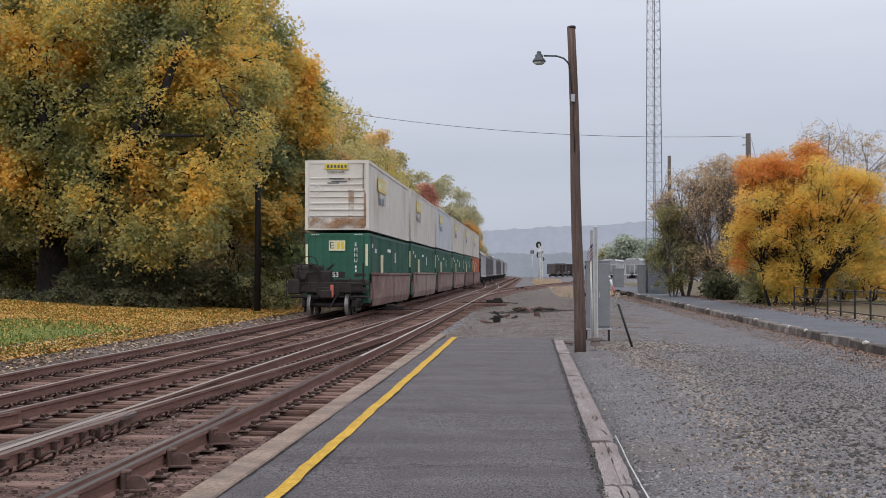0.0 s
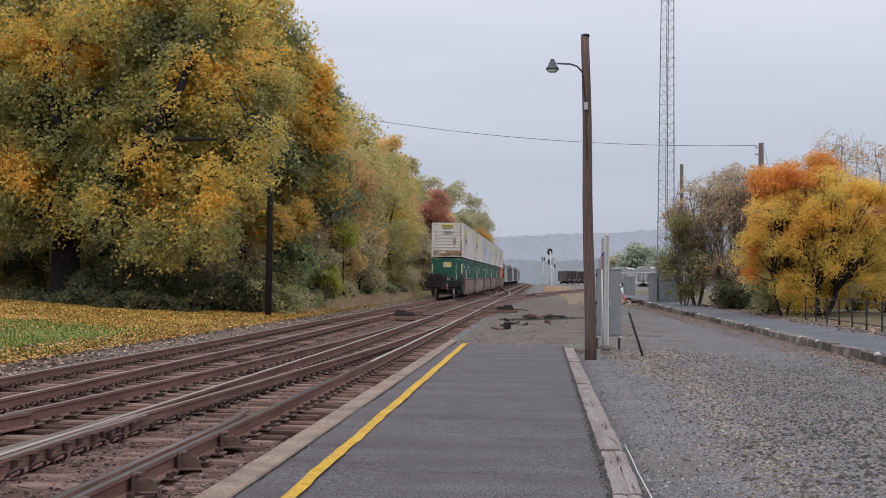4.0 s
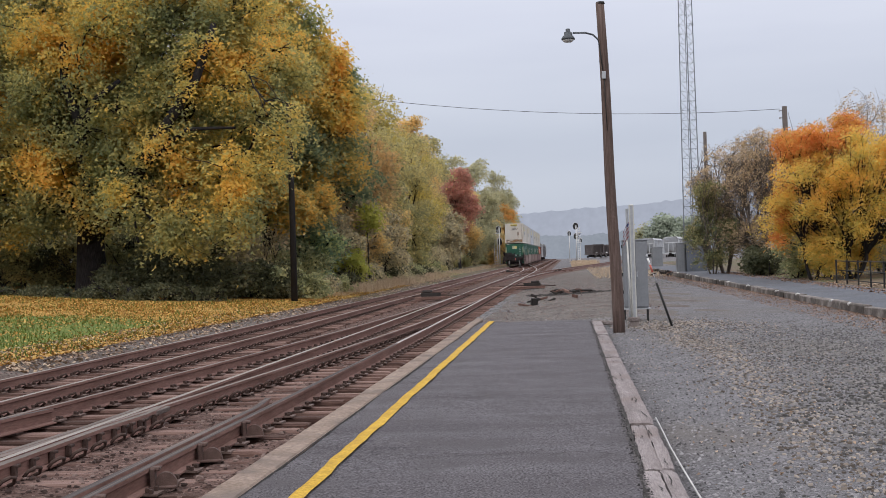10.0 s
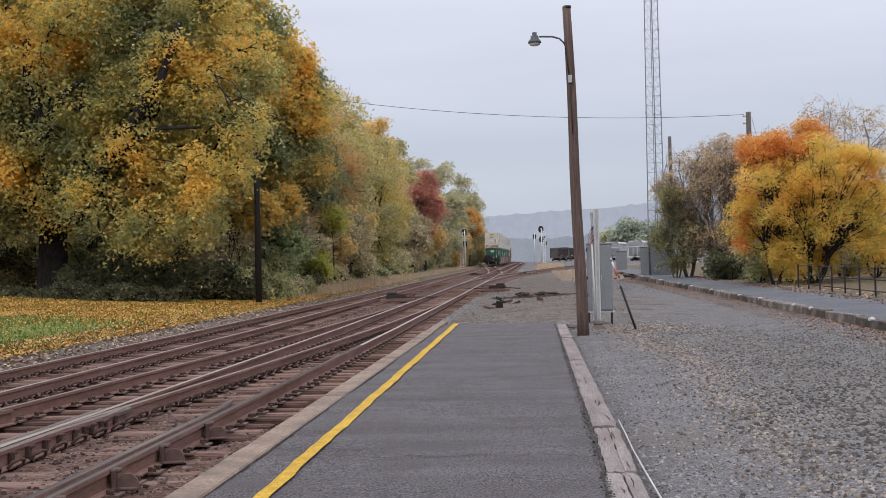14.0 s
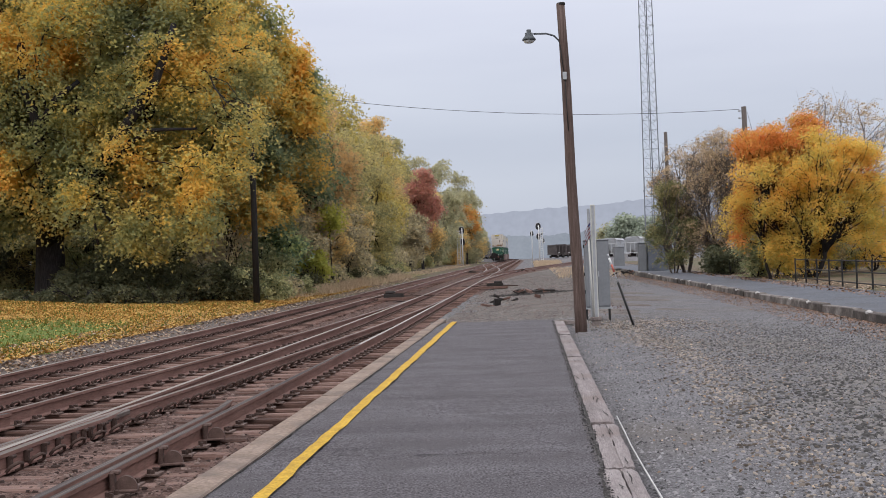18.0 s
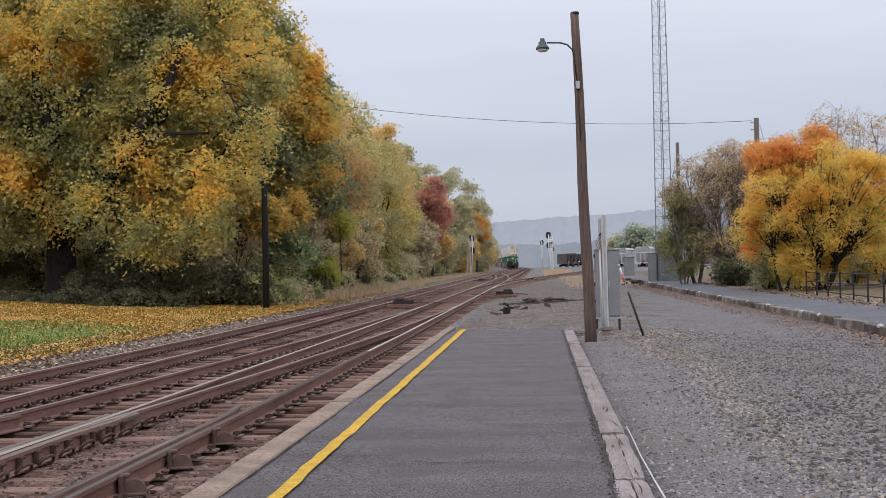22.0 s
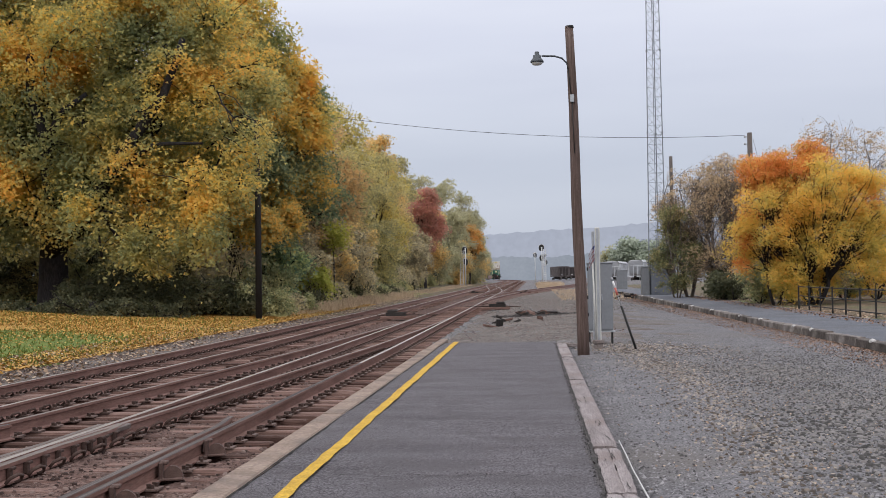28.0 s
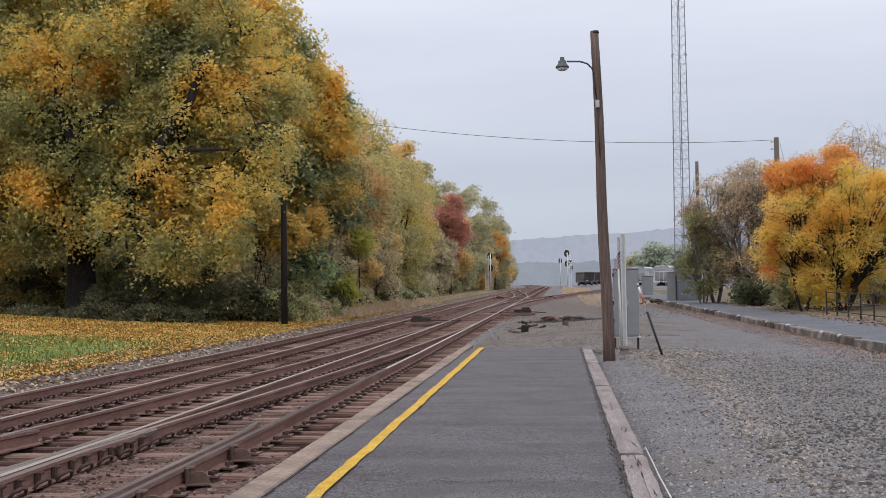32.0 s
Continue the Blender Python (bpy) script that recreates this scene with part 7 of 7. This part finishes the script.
def well_unit(k):
    """One articulated well-car unit with its two stacked containers; origin on the rail at its tail end."""
    words = "brown well car carrying a white container stacked on a green one"
    up, low = SHELL_FLAT, SHELL_RIB
    if k == 2:
        up, words = SHELL_BLUE, "brown well car carrying a pale blue-white container over a green one"
    if k == 5:
        low, words = SHELL_ORANGE, "brown well car carrying a white container over an orange one"
    if k == 0:
        words = "tail well car with a white container stacked on a green one"
    t = thing("well_car", words, "rail car", "cars of the train")
    part("well_body", WELL, None, t)
    c = part("lower_container", low, None, t, "green ribbed container" if k != 5 else "orange ribbed container", pose(0, 0.62, Z_LOW))
    marks_on_lower(c)
    c = part("upper_container", up, None, t, "dirty white container", pose(0, 0.62, Z_UP))
    marks_on_upper(c)
    truck(t, 0.0 if k else -0.35)
    part("end_platform", well_end(0.35, -1), M_UNDER, t)
    part("end_platform", well_end(PITCH - 0.55, 1), M_UNDER, t)
    if k == 0:
        e = part("end_sill", (lambda b: (box(b, (0, -1.35, 1.12), (2.7, 0.22, 0.42), bevel=0.03), box(b, (0, -0.8, 0.95), (0.9, 1.4, 0.35), bevel=0.03), b)[2])(bmesh.new()), M_UNDER, t, "grimy end sill")
        bm = bmesh.new()
        box(bm, (0, -1.75, 0.86), (0.28, 0.7, 0.26), bevel=0.03)
        box(bm, (0.03, -2.1, 0.86), (0.42, 0.22, 0.32), bevel=0.04)
        rod(bm, (0.35, -1.5, 0.8), (0.15, -1.95, 0.32), 0.035, n=6)
        part("coupler", bm, M_UNDER, e)
        bm = bmesh.new()
        tube(bm, [(-0.75 + 0.34 * math.cos(a * math.pi / 8), -1.52, 2.02 + 0.34 * math.sin(a * math.pi / 8)) for a in range(17)], 0.022, 6)
        for a in range(4):
            rod(bm, (-0.75, -1.5, 2.02), (-0.75 + 0.34 * math.cos(a * math.pi / 2), -1.52, 2.02 + 0.34 * math.sin(a * math.pi / 2)), 0.018, n=5)
        rod(bm, (-0.75, -1.5, 2.02), (-0.75, -1.15, 2.02), 0.05, n=8)
        rod(bm, (-0.75, -1.2, 1.5), (-0.75, -1.2, 2.1), 0.10, n=8)
        part("brake_wheel", bm, M_UNDER, e)
        bm = bmesh.new()
        for x in (-1.2, -0.35):
            rod(bm, (x, -1.45, 1.3), (x, -1.45, 1.95), 0.025, n=6)
        box(bm, (-0.65, -1.05, 1.52), (1.5, 0.7, 0.55), bevel=0.05)
        box(bm, (-1.35, -1.2, 1.15), (0.5, 0.7, 0.6), bevel=0.05)
        rod(bm, (-0.2, -1.2, 1.7), (0.2, -1.3, 2.05), 0.05, n=8)
        rod(bm, (-1.5, -1.35, 0.75), (1.5, -1.35, 0.75), 0.05, n=8)
        rod(bm, (-1.35, -1.1, 1.80), (-0.25, -1.1, 1.80), 0.20, n=12)
        rod(bm, (-1.0, -1.3, 1.6), (-1.0, -1.6, 1.6), 0.16, n=12)
        tube(bm, [(-1.4, -1.3, 1.5), (-1.55, -1.5, 1.9), (-1.2, -1.5, 2.05), (-0.6, -1.4, 2.0), (-0.2, -1.2, 1.6)], 0.03, 6)
        box(bm, (0.85, -1.0, 1.36), (1.2, 0.7, 0.16), bevel=0.03)
        box(bm, (1.2, -0.9, 1.62), (0.4, 0.5, 0.12), bevel=0.02)
        rod(bm, (1.38, -1.3, 1.2), (1.38, -1.3, 2.1), 0.04, n=6)
        part("brake_gear", bm, M_UNDER, e)
        for sx in (-1, 1):
            bm = bmesh.new()
            for z in (0.75, 1.0, 1.25):
                rod(bm, (sx * 1.65, -1.5, z), (sx * 0.9, -1.5, z), 0.022, n=5)
            for x in (0.9, 1.65):
                rod(bm, (sx * x, -1.5, 0.7), (sx * x, -1.5, 1.5), 0.022, n=5)
            part("grab_ladder", bm, M_UNDER, e)
        bm = bmesh.new()
        box(bm, (0.42, -1.48, 1.62), (0.52, 0.02, 0.24))
        part("number_plate", bm, M_UNDER, e, "dark plate")
        part("lettering", text_mesh("53", 0.28, M_WHITE), None, e, "white figures", pose(0.30, -1.50, 1.62, 90, 0, 0))
        bm = bmesh.new()
        box(bm, (0.18, -1.62, 0.98), (0.13, 0.05, 0.5), bevel=0.03)
        box(bm, (0.18, -1.65, 0.98), (0.07, 0.03, 0.42), bevel=0.01)
        part("marker_lamp", bm, M_RED, e, "red end-of-train marker lamp")
    return t


def hopper_car(name, label, body_mat, length=15.5, open_top=False, white=False):
    """A hopper car with sloped ends, ribbed sides, discharge pockets and trucks; tail at y=0."""
    t = thing(name, label, "rail car", "cars of the train" if name == "hopper_car" else "")
    bm = bmesh.new()
    L, w, h0, h1 = length, 1.5, 1.1, 3.9 if open_top else 4.4
    prof = [(-w, h0), (-w, h1 - 0.35), (-w * 0.75, h1), (w * 0.75, h1), (w, h1 - 0.35), (w, h0)] if not open_top else [(-w, h0), (-w, h1), (w, h1), (w, h0)]
    a = [bm.verts.new((x, 0.6 if z > 2.2 else 2.6, z)) for x, z in prof]
    b = [bm.verts.new((x, L - (0.6 if z > 2.2 else 2.6), z)) for x, z in prof]
    n = len(prof)
    for i in range(n):
        f = bm.faces.new((a[i], a[(i + 1) % n], b[(i + 1) % n], b[i]))
    bm.faces.new(a)
    bm.faces.new(b)
    bmesh.ops.recalc_face_normals(bm, faces=bm.faces)
    body = part("body", bm, body_mat, t)
    bm = bmesh.new()
    for k in range(13):
        y = 0.75 + k * (L - 1.5) / 12
        for s in (-1, 1):
            box(bm, (s * (w + 0.03), y, (h0 + h1) / 2 - 0.1), (0.10, 0.12, h1 - h0 - 0.5))
    for s in (-1, 1):
        box(bm, (s * (w + 0.04), L / 2, h1 - 0.2 if open_top else h1 - 0.42), (0.14, L - 1.2, 0.16))
        box(bm, (s * (w + 0.02), L / 2, h0 + 0.05), (0.14, L - 0.4, 0.24))
    part("side_rib", bm, body_mat, body)
    for y in (0.35, L - 0.35):
        bm = bmesh.new()
        for x in (-1.35, -0.45, 0.45, 1.35):
            box(bm, (x, y, 2.2), (0.10, 0.10, 2.5 if open_top else 2.2))
        box(bm, (0, y, h1 - 0.25 if open_top else 3.2), (3.0, 0.12, 0.14))
        box(bm, (0, y, 1.05), (2.9, 0.6, 0.25))
        part("end_cage", bm, body_mat if white or open_top else M_UNDER, t)
    bm = bmesh.new()
    for k in range(3):
        box(bm, (0, L * (0.3 + 0.2 * k), 0.75), (2.2, 1.9, 0.7), bevel=0.25)
    box(bm, (0, L / 2, 0.95), (0.5, L + 0.5, 0.3))
    part("discharge_pocket", bm, M_UNDER, t)
    truck(t, 1.7)
    truck(t, L - 1.7)
    if open_top:
        bm = bmesh.new()
        box(bm, (-0.7, -0.02, 1.5), (0.5, 0.05, 0.12))
        box(bm, (0.9, 0.0, 1.35), (0.16, 0.06, 0.10))
        part("end_mark", bm, M_WHITE, t)
    return t


def on_line(line, y):
    d = (float(line(y + 2)) - float(line(y - 2))) / 4
    return pose(float(line(y)), y, float(rise(y)) + RAIL_Z, 0, 0, -math.degrees(math.atan(d)))


# standing wagons
h = hopper_car("coal_hopper", "brown-black open hopper car standing on the siding", M_COAL, 15.0, True)
h.matrix_basis = pose(8.35, 338, float(rise(338)) + RAIL_Z, 0, 0, 9)
copy_thing(h, pose(12.0, 364, float(rise(364)) + RAIL_Z, 0, 0, 6))
h2 = hopper_car("covered_hopper", "white covered hopper car standing far behind the yard", M_HOPPER, 15.5, False, True)
h2.matrix_basis = pose(20.6, 246, 0.75, 0, 0, -12)
h3 = copy_thing(h2, pose(16.9, 262, 0.80, 0, 0, -12))

SPEED, TAIL0 = 12.78, 47.9
TRAIN = []
for k in range(6):
    TRAIN.append((well_unit(k), k * PITCH))
M_DARKHOP = mat("dark_grey_hopper_paint", [(0.13, 0.125, 0.13), (0.20, 0.19, 0.195)], 0.7, 0.6, bump=0.08, fine=0.12)
first = hopper_car("hopper_car", "grey covered hopper car rolling with the train", M_HOPPER, 15.5)
second = hopper_car("hopper_car", "dark grey hopper car rolling with the train", M_DARKHOP, 15.5, True)
for k in range(10):
    car = (first, second)[k] if k < 2 else copy_thing(second if k in (2, 4, 5, 7) else first, pose(0, 0, 0))
    TRAIN.append((car, 6 * PITCH + 0.8 + k * 16.6))


def motions():
    """The train rolls away along track A and round the western bend."""
    for car, ahead in TRAIN:
        rows = []
        for k in range(33):
            t = float(k)
            rows.append((t, on_line(line_a, TAIL0 + SPEED * t + ahead)))
        walk(car, rows)


# ---- loose stones, leaves and grass ----
def stones(name, label, xy, z, size, material, seed, blocky=False):
    """Many small faceted stones as one object."""
    r2 = np.random.default_rng(seed)
    n = len(xy)
    base = np.array([[1, 0, 0], [0, 1, 0], [-1, 0, 0], [0, -1, 0], [0, 0, 0.8], [0, 0, -0.6]], float)
    tri = np.array([[0, 1, 4], [1, 2, 4], [2, 3, 4], [3, 0, 4]])
    if blocky:
        base = np.array([[1, 0, -0.1], [0, 0.8, -0.1], [-1, 0, -0.1], [0, -0.8, -0.1], [0.5, 0.4, 0.5], [-0.5, 0.45, 0.5], [-0.45, -0.4, 0.55], [0.5, -0.4, 0.5]], float)
        tri = np.array([[0, 1, 4], [1, 5, 4], [1, 2, 5], [2, 6, 5], [2, 3, 6], [3, 7, 6], [3, 0, 7], [0, 4, 7], [4, 5, 6], [4, 6, 7]])
    nv = len(base)
    s = size * (0.5 + r2.random(n) ** 2 * 1.3)
    ang = r2.random(n) * 6.28
    v = base[None] * (0.7 + 0.6 * r2.random((n, nv, 1)))
    c, sn = np.cos(ang)[:, None], np.sin(ang)[:, None]
    x = v[..., 0] * c - v[..., 1] * sn
    y = v[..., 0] * sn + v[..., 1] * c
    v = np.stack([x, y, v[..., 2]], -1) * s[:, None, None]
    p = np.stack([xy[:, 0], xy[:, 1], z], -1)
    v = v + p[:, None]
    me = bpy.data.meshes.new(name)
    idx = (np.arange(n)[:, None, None] * nv + tri[None]).reshape(-1, 3)
    me.vertices.add(n * nv)
    me.vertices.foreach_set("co", v.astype(np.float32).ravel())
    me.loops.add(len(idx) * 3)
    me.loops.foreach_set("vertex_index", idx.astype(np.int32).ravel())
    me.polygons.add(len(idx))
    me.polygons.foreach_set("loop_start", np.arange(0, len(idx) * 3, 3, dtype=np.int32))
    me.update(calc_edges=True)
    me.materials.append(material)
    return tagged(new(name, me), label, "stones", kind="stuff")


def spread(n, x0, x1, y0, y1, power=1.6, seed=0):
    """Random places, denser towards the near end."""
    r2 = np.random.default_rng(seed)
    return np.stack([x0 + (x1 - x0) * r2.random(n), y0 + (y1 - y0) * r2.random(n) ** power], -1)


M_CHIPSTONE = mat("asphalt_chip", [(0.065, 0.059, 0.063), (0.10, 0.09, 0.097), (0.16, 0.148, 0.155)], 0.9, 1.0, bump=0.1, island=1.0, fine=0.1)
xy = spread(52000, 0.84, 7.8, 6.5, 36, 2.0, 1)
stones("gravel_stones", "loose grey gravel strewn over the yard", xy, ground_z(xy[:, 0], xy[:, 1]) - 0.001, 0.0105, M_STONE, 2)
xy = spread(24000, -10.0, -2.55, 7, 48, 1.9, 3)
stones("ballast_stones", "loose rusty ballast between the ties", xy, bed_z(xy[:, 0], xy[:, 1]) + 0.004, 0.019, M_RSTONE, 4, True)
M_CRUMB = mat("dark_asphalt_crumb", [(0.02, 0.018, 0.018), (0.06, 0.054, 0.055), (0.11, 0.10, 0.10)], 0.95, 1.0, bump=0.1, island=1.0, fine=0.1)
r9 = np.random.default_rng(61)
xy = np.stack([0.515 + 0.018 * r9.normal(size=2600), 6.4 + 23 * r9.random(2600) ** 1.4], -1)
stones("asphalt_crumbs", "dark crumbs broken from the asphalt edge", xy, np.full(2600, 0.004), 0.009, M_CRUMB, 67)
xy = spread(100000, 1.3, 7.7, 7.4, 31, 1.25, 62)
xy = xy[xy[:, 0] < 0.34 * xy[:, 1] + 0.6]
lane = np.clip((xy[:, 0] - np.interp(xy[:, 1], [7, 13, 19, 26, 30], [2.0, 2.2, 2.5, 2.2, 1.8])) / 0.9, 0, 1) * np.clip((0.30 * xy[:, 1] + 0.8 - xy[:, 0]) / 1.2, 0.25, 1) * np.clip((30 - xy[:, 1]) / 9, 0, 1) * (0.75 + 0.25 * np.sin(xy[:, 0] * 1.7 + 0.8 * np.sin(xy[:, 1] * 0.7)))
xy = xy[r9.random(len(xy)) < 0.72 * lane + 0.03]
stones("coarse_stones", "coarse brown-grey stones worn loose in the yard", xy, ground_z(xy[:, 0], xy[:, 1]) + 0.002, 0.0148, M_BSTONE, 63, True)
xy = spread(9000, 2.0, 6.4, 7.6, 16, 1.2, 68)
xy = xy[r9.random(9000) < np.clip((xy[:, 0] - 2.2 - 0.3 * np.sin(xy[:, 1] * 0.9)) / 1.6, 0, 1)]
stones("coarse_stones", "knuckle-sized brown-grey stones in the yard", xy, ground_z(xy[:, 0], xy[:, 1]) + 0.004, 0.024, M_BSTONE, 69, True)
xy = np.stack([np.interp(8 + 21 * (q := r9.random(3800)), [8, 13, 19, 26, 29], [2.15, 2.25, 2.55, 2.3, 2.0]) + 0.30 * r9.normal(size=3800), 8 + 21 * q], -1)
stones("tan_stones", "line of pale tan stones across the gravel", xy, ground_z(xy[:, 0], xy[:, 1]) + 0.002, 0.0165, M_TSTONE, 64, True)
xy = np.stack([2.6 + 0.9 * r9.normal(size=1500), 29 + 1.4 * r9.normal(size=1500)], -1)
xy = xy[xy[:, 0] > 0.95]
stones("tan_stones", "pale stones heaped round the equipment case", xy, ground_z(xy[:, 0], xy[:, 1]) + 0.004, 0.02, M_TSTONE, 65, True)
xy = spread(9000, -3.0, 1.6, 30.6, 60, 1.8, 5)
stones("rubble_stones", "coarse pale rubble beyond the platform's end", xy, ground_z(xy[:, 0], xy[:, 1]) + 0.0, 0.026, M_BSTONE, 6)
xy = np.stack([0.1 + 0.75 * r9.normal(size=900), 54.5 + 0.6 * r9.normal(size=900)], -1)
stones("cinder_debris", "dark broken cinders round the scrap heap", xy, ground_z(xy[:, 0], xy[:, 1]) + 0.03 + 0.16 * np.exp(-((xy[:, 0] - 0.1) / 0.6) ** 2 - ((xy[:, 1] - 54.5) / 0.5) ** 2) * r9.random(900), 0.05, M_UNDERGEAR, 66)
xy = spread(11000, -12.0, -9.4, 16, 80, 1.3, 7)
stones("verge_stones", "grey stones along the lawn's verge", xy, ground_z(xy[:, 0], xy[:, 1]) + 0.01, 0.022, M_RSTONE, 8)


xy = spread(15000, -2.2, 0.48, 6.8, 24, 1.8, 9)
stones("asphalt_chips", "worn stone chips set in the asphalt", xy, np.full(len(xy), 0.0035) + 0.006 * np.sin(xy[:, 0] * 2.1 + xy[:, 1] * 0.9) + 0.004 * np.sin(xy[:, 1] * 2.3) - 0.004, 0.0058, M_CHIPSTONE, 10)


def flat_leaves(name, label, xy, z, size, material, seed):
    r2 = np.random.default_rng(seed)
    n = len(xy)
    a = r2.random(n) * 6.28
    u = np.stack([np.cos(a), np.sin(a), r2.normal(size=n) * 0.35], -1)
    v = np.stack([-np.sin(a), np.cos(a), r2.normal(size=n) * 0.35], -1)
    s = (size * (0.6 + 0.8 * r2.random(n)))[:, None]
    p = np.stack([xy[:, 0], xy[:, 1], z], -1)
    q = np.stack([p + u * s, p + v * s * 0.7 + [0, 0, 0.01], p - u * s * 0.8, p - v * s * 0.7 + [0, 0, 0.01]], 1)
    return tagged(bulk(name, q, 4, material), label, "fallen leaves", kind="stuff")


r3 = np.random.default_rng(31)
xy = np.stack([-11.0 - 24 * r3.random(100000) ** 1.2, 20 + 36 * r3.random(100000)], -1)
dense = np.clip((xy[:, 1] - 36.5 - 1.0 * np.sin(xy[:, 0] * 0.7)) / 3, 0, 1) * 0.9 + np.clip((xy[:, 0] + 12.9) / 1.0, 0, 1) * 0.8
drift = 0.10 + 0.07 * np.sin(xy[:, 0] * 0.9 + 1) * np.sin(xy[:, 1] * 0.7) + 0.20 * np.clip((xy[:, 1] - 32) / 5, 0, 1)
xy = xy[r3.random(100000) < np.clip(dense + drift, 0.05, 1.0)]
flat_leaves("fallen_leaves", "yellow leaves fallen over the lawn", xy, lawn_z(xy[:, 0], xy[:, 1]) + 0.035, 0.046, M_FLEAF, 32)
xy = np.stack([-10.3 - 2.4 * r3.random(12000) ** 0.8, 22 + 90 * r3.random(12000) ** 1.4], -1)
flat_leaves("fallen_leaves", "tan leaves along the track's verge", xy, lawn_z(xy[:, 0], xy[:, 1]) + 0.02 - 0.03 * np.clip((xy[:, 0] + 11) / 0.5, 0, 1), 0.05, M_BLEAF, 33)
xy = np.stack([-10.9 - 3.2 * r3.random(9000), 50 + 32 * r3.random(9000) ** 1.3], -1)
flat_leaves("fallen_leaves", "orange and tan leaves at the wood's edge", xy, np.maximum(lawn_z(xy[:, 0], xy[:, 1]), ground_z(xy[:, 0], xy[:, 1])) + 0.04, 0.05, M_FLEAF, 38)
xy = np.stack([7.74 - 1.5 * r3.random(12000) ** 2.0, 14 + 85 * r3.random(12000) ** 1.3], -1)
flat_leaves("fallen_leaves", "russet leaves drifted against the kerb", xy, ground_z(xy[:, 0], xy[:, 1]) + 0.014, 0.027, M_RLEAF, 34)
xy = np.stack([3.0 + 1.3 * r3.normal(size=1200), 8 + 22 * r3.random(1200) ** 1.3], -1)
xy = xy[xy[:, 0] > 0.9]
flat_leaves("fallen_leaves", "tan leaves scattered over the gravel", xy, ground_z(xy[:, 0], xy[:, 1]) + 0.008, 0.018, M_BLEAF, 35)
xy = np.stack([11.1 - 0.9 * r3.random(1800) ** 2, 34 + 50 * r3.random(1800)], -1)
flat_leaves("fallen_leaves", "tawny leaves strewn on the footpath", xy, rise(xy[:, 1]) + 0.014, 0.045, M_RLEAF, 37)
xy = np.stack([11.5 + 1.4 * r3.random(2500), 36 + 50 * r3.random(2500)], -1)
flat_leaves("fallen_leaves", "tawny leaves beside the footpath", xy, ground_z(xy[:, 0], xy[:, 1]) + 0.03, 0.05, M_BLEAF, 36)


def blades(name, label, xy, z, hgt, material, seed):
    r2 = np.random.default_rng(seed)
    n = len(xy)
    a = r2.random(n) * 6.28
    w = 0.012 + 0.01 * r2.random(n)
    h = hgt * (0.5 + r2.random(n))
    p = np.stack([xy[:, 0], xy[:, 1], z], -1)
    u = np.stack([np.cos(a), np.sin(a), 0 * a], -1) * w[:, None]
    tip = p + np.stack([r2.normal(size=n) * 0.3 * h, r2.normal(size=n) * 0.3 * h, h], -1)
    q = np.stack([p - u, p + u, tip + u * 0.2, tip - u * 0.2], 1)
    return tagged(bulk(name, q, 4, material), label, "grass", kind="stuff")


xy = np.stack([-11.5 - 2.6 * r3.random(8000), 60 + 170 * r3.random(8000) ** 1.4], -1)
blades("dry_grass", "tall dry tan grass at the wood's foot", xy, ground_z(xy[:, 0], xy[:, 1]) + 0.02, 0.15, M_DRYGRASS, 41)
tufts = np.random.default_rng(77)
at_ = np.stack([-11.5 - 1.5 * tufts.random(150), 66 + 45 * tufts.random(150) ** 1.2], -1)
xy = np.repeat(at_, 60, axis=0) + 0.22 * tufts.normal(size=(9000, 2))
blades("grass_tufts", "tall pale dry grass tufts along the wood's foot", xy, ground_z(xy[:, 0], xy[:, 1]) + 0.02, 0.42, M_DRYGRASS, 78)
xy = np.stack([-11.2 - 22 * r3.random(26000), 21 + 32 * r3.random(26000) ** 1.5], -1)
blades("lawn_grass", "short green grass blades of the lawn", xy, lawn_z(xy[:, 0], xy[:, 1]), 0.09, M_GRASS, 42)
xy = np.stack([0.3 + 4.5 * r3.random(7000), 168 + 60 * r3.random(7000)], -1)
xy = xy[xy[:, 0] < line_s(xy[:, 1]) - 1.6]
blades("dry_grass", "tan grass between the siding and the signal", xy, ground_z(xy[:, 0], xy[:, 1]), 0.5, M_DRYGRASS, 43)

xy = spread(6000, -2.6, 7.0, 60, 150, 1.3, 51)
stones("far_rubble", "brown and grey rubble strewn far along the yard", xy, ground_z(xy[:, 0], xy[:, 1]) + 0.01, 0.03, M_BSTONE, 52)
xy = spread(6000, -2.6, 3.0, 34, 110, 1.2, 53)
stones("dirt_clods", "brown dirt clods and cinders on the yard", xy, ground_z(xy[:, 0], xy[:, 1]) + 0.005, 0.026, M_RSTONE, 54)
xy = np.stack([2 + 6 * r3.random(2500), 90 + 60 * r3.random(2500)], -1)
blades("dry_grass", "thin tan grass across the yard", xy, ground_z(xy[:, 0], xy[:, 1]), 0.22, M_DRYGRASS, 55)

motions()
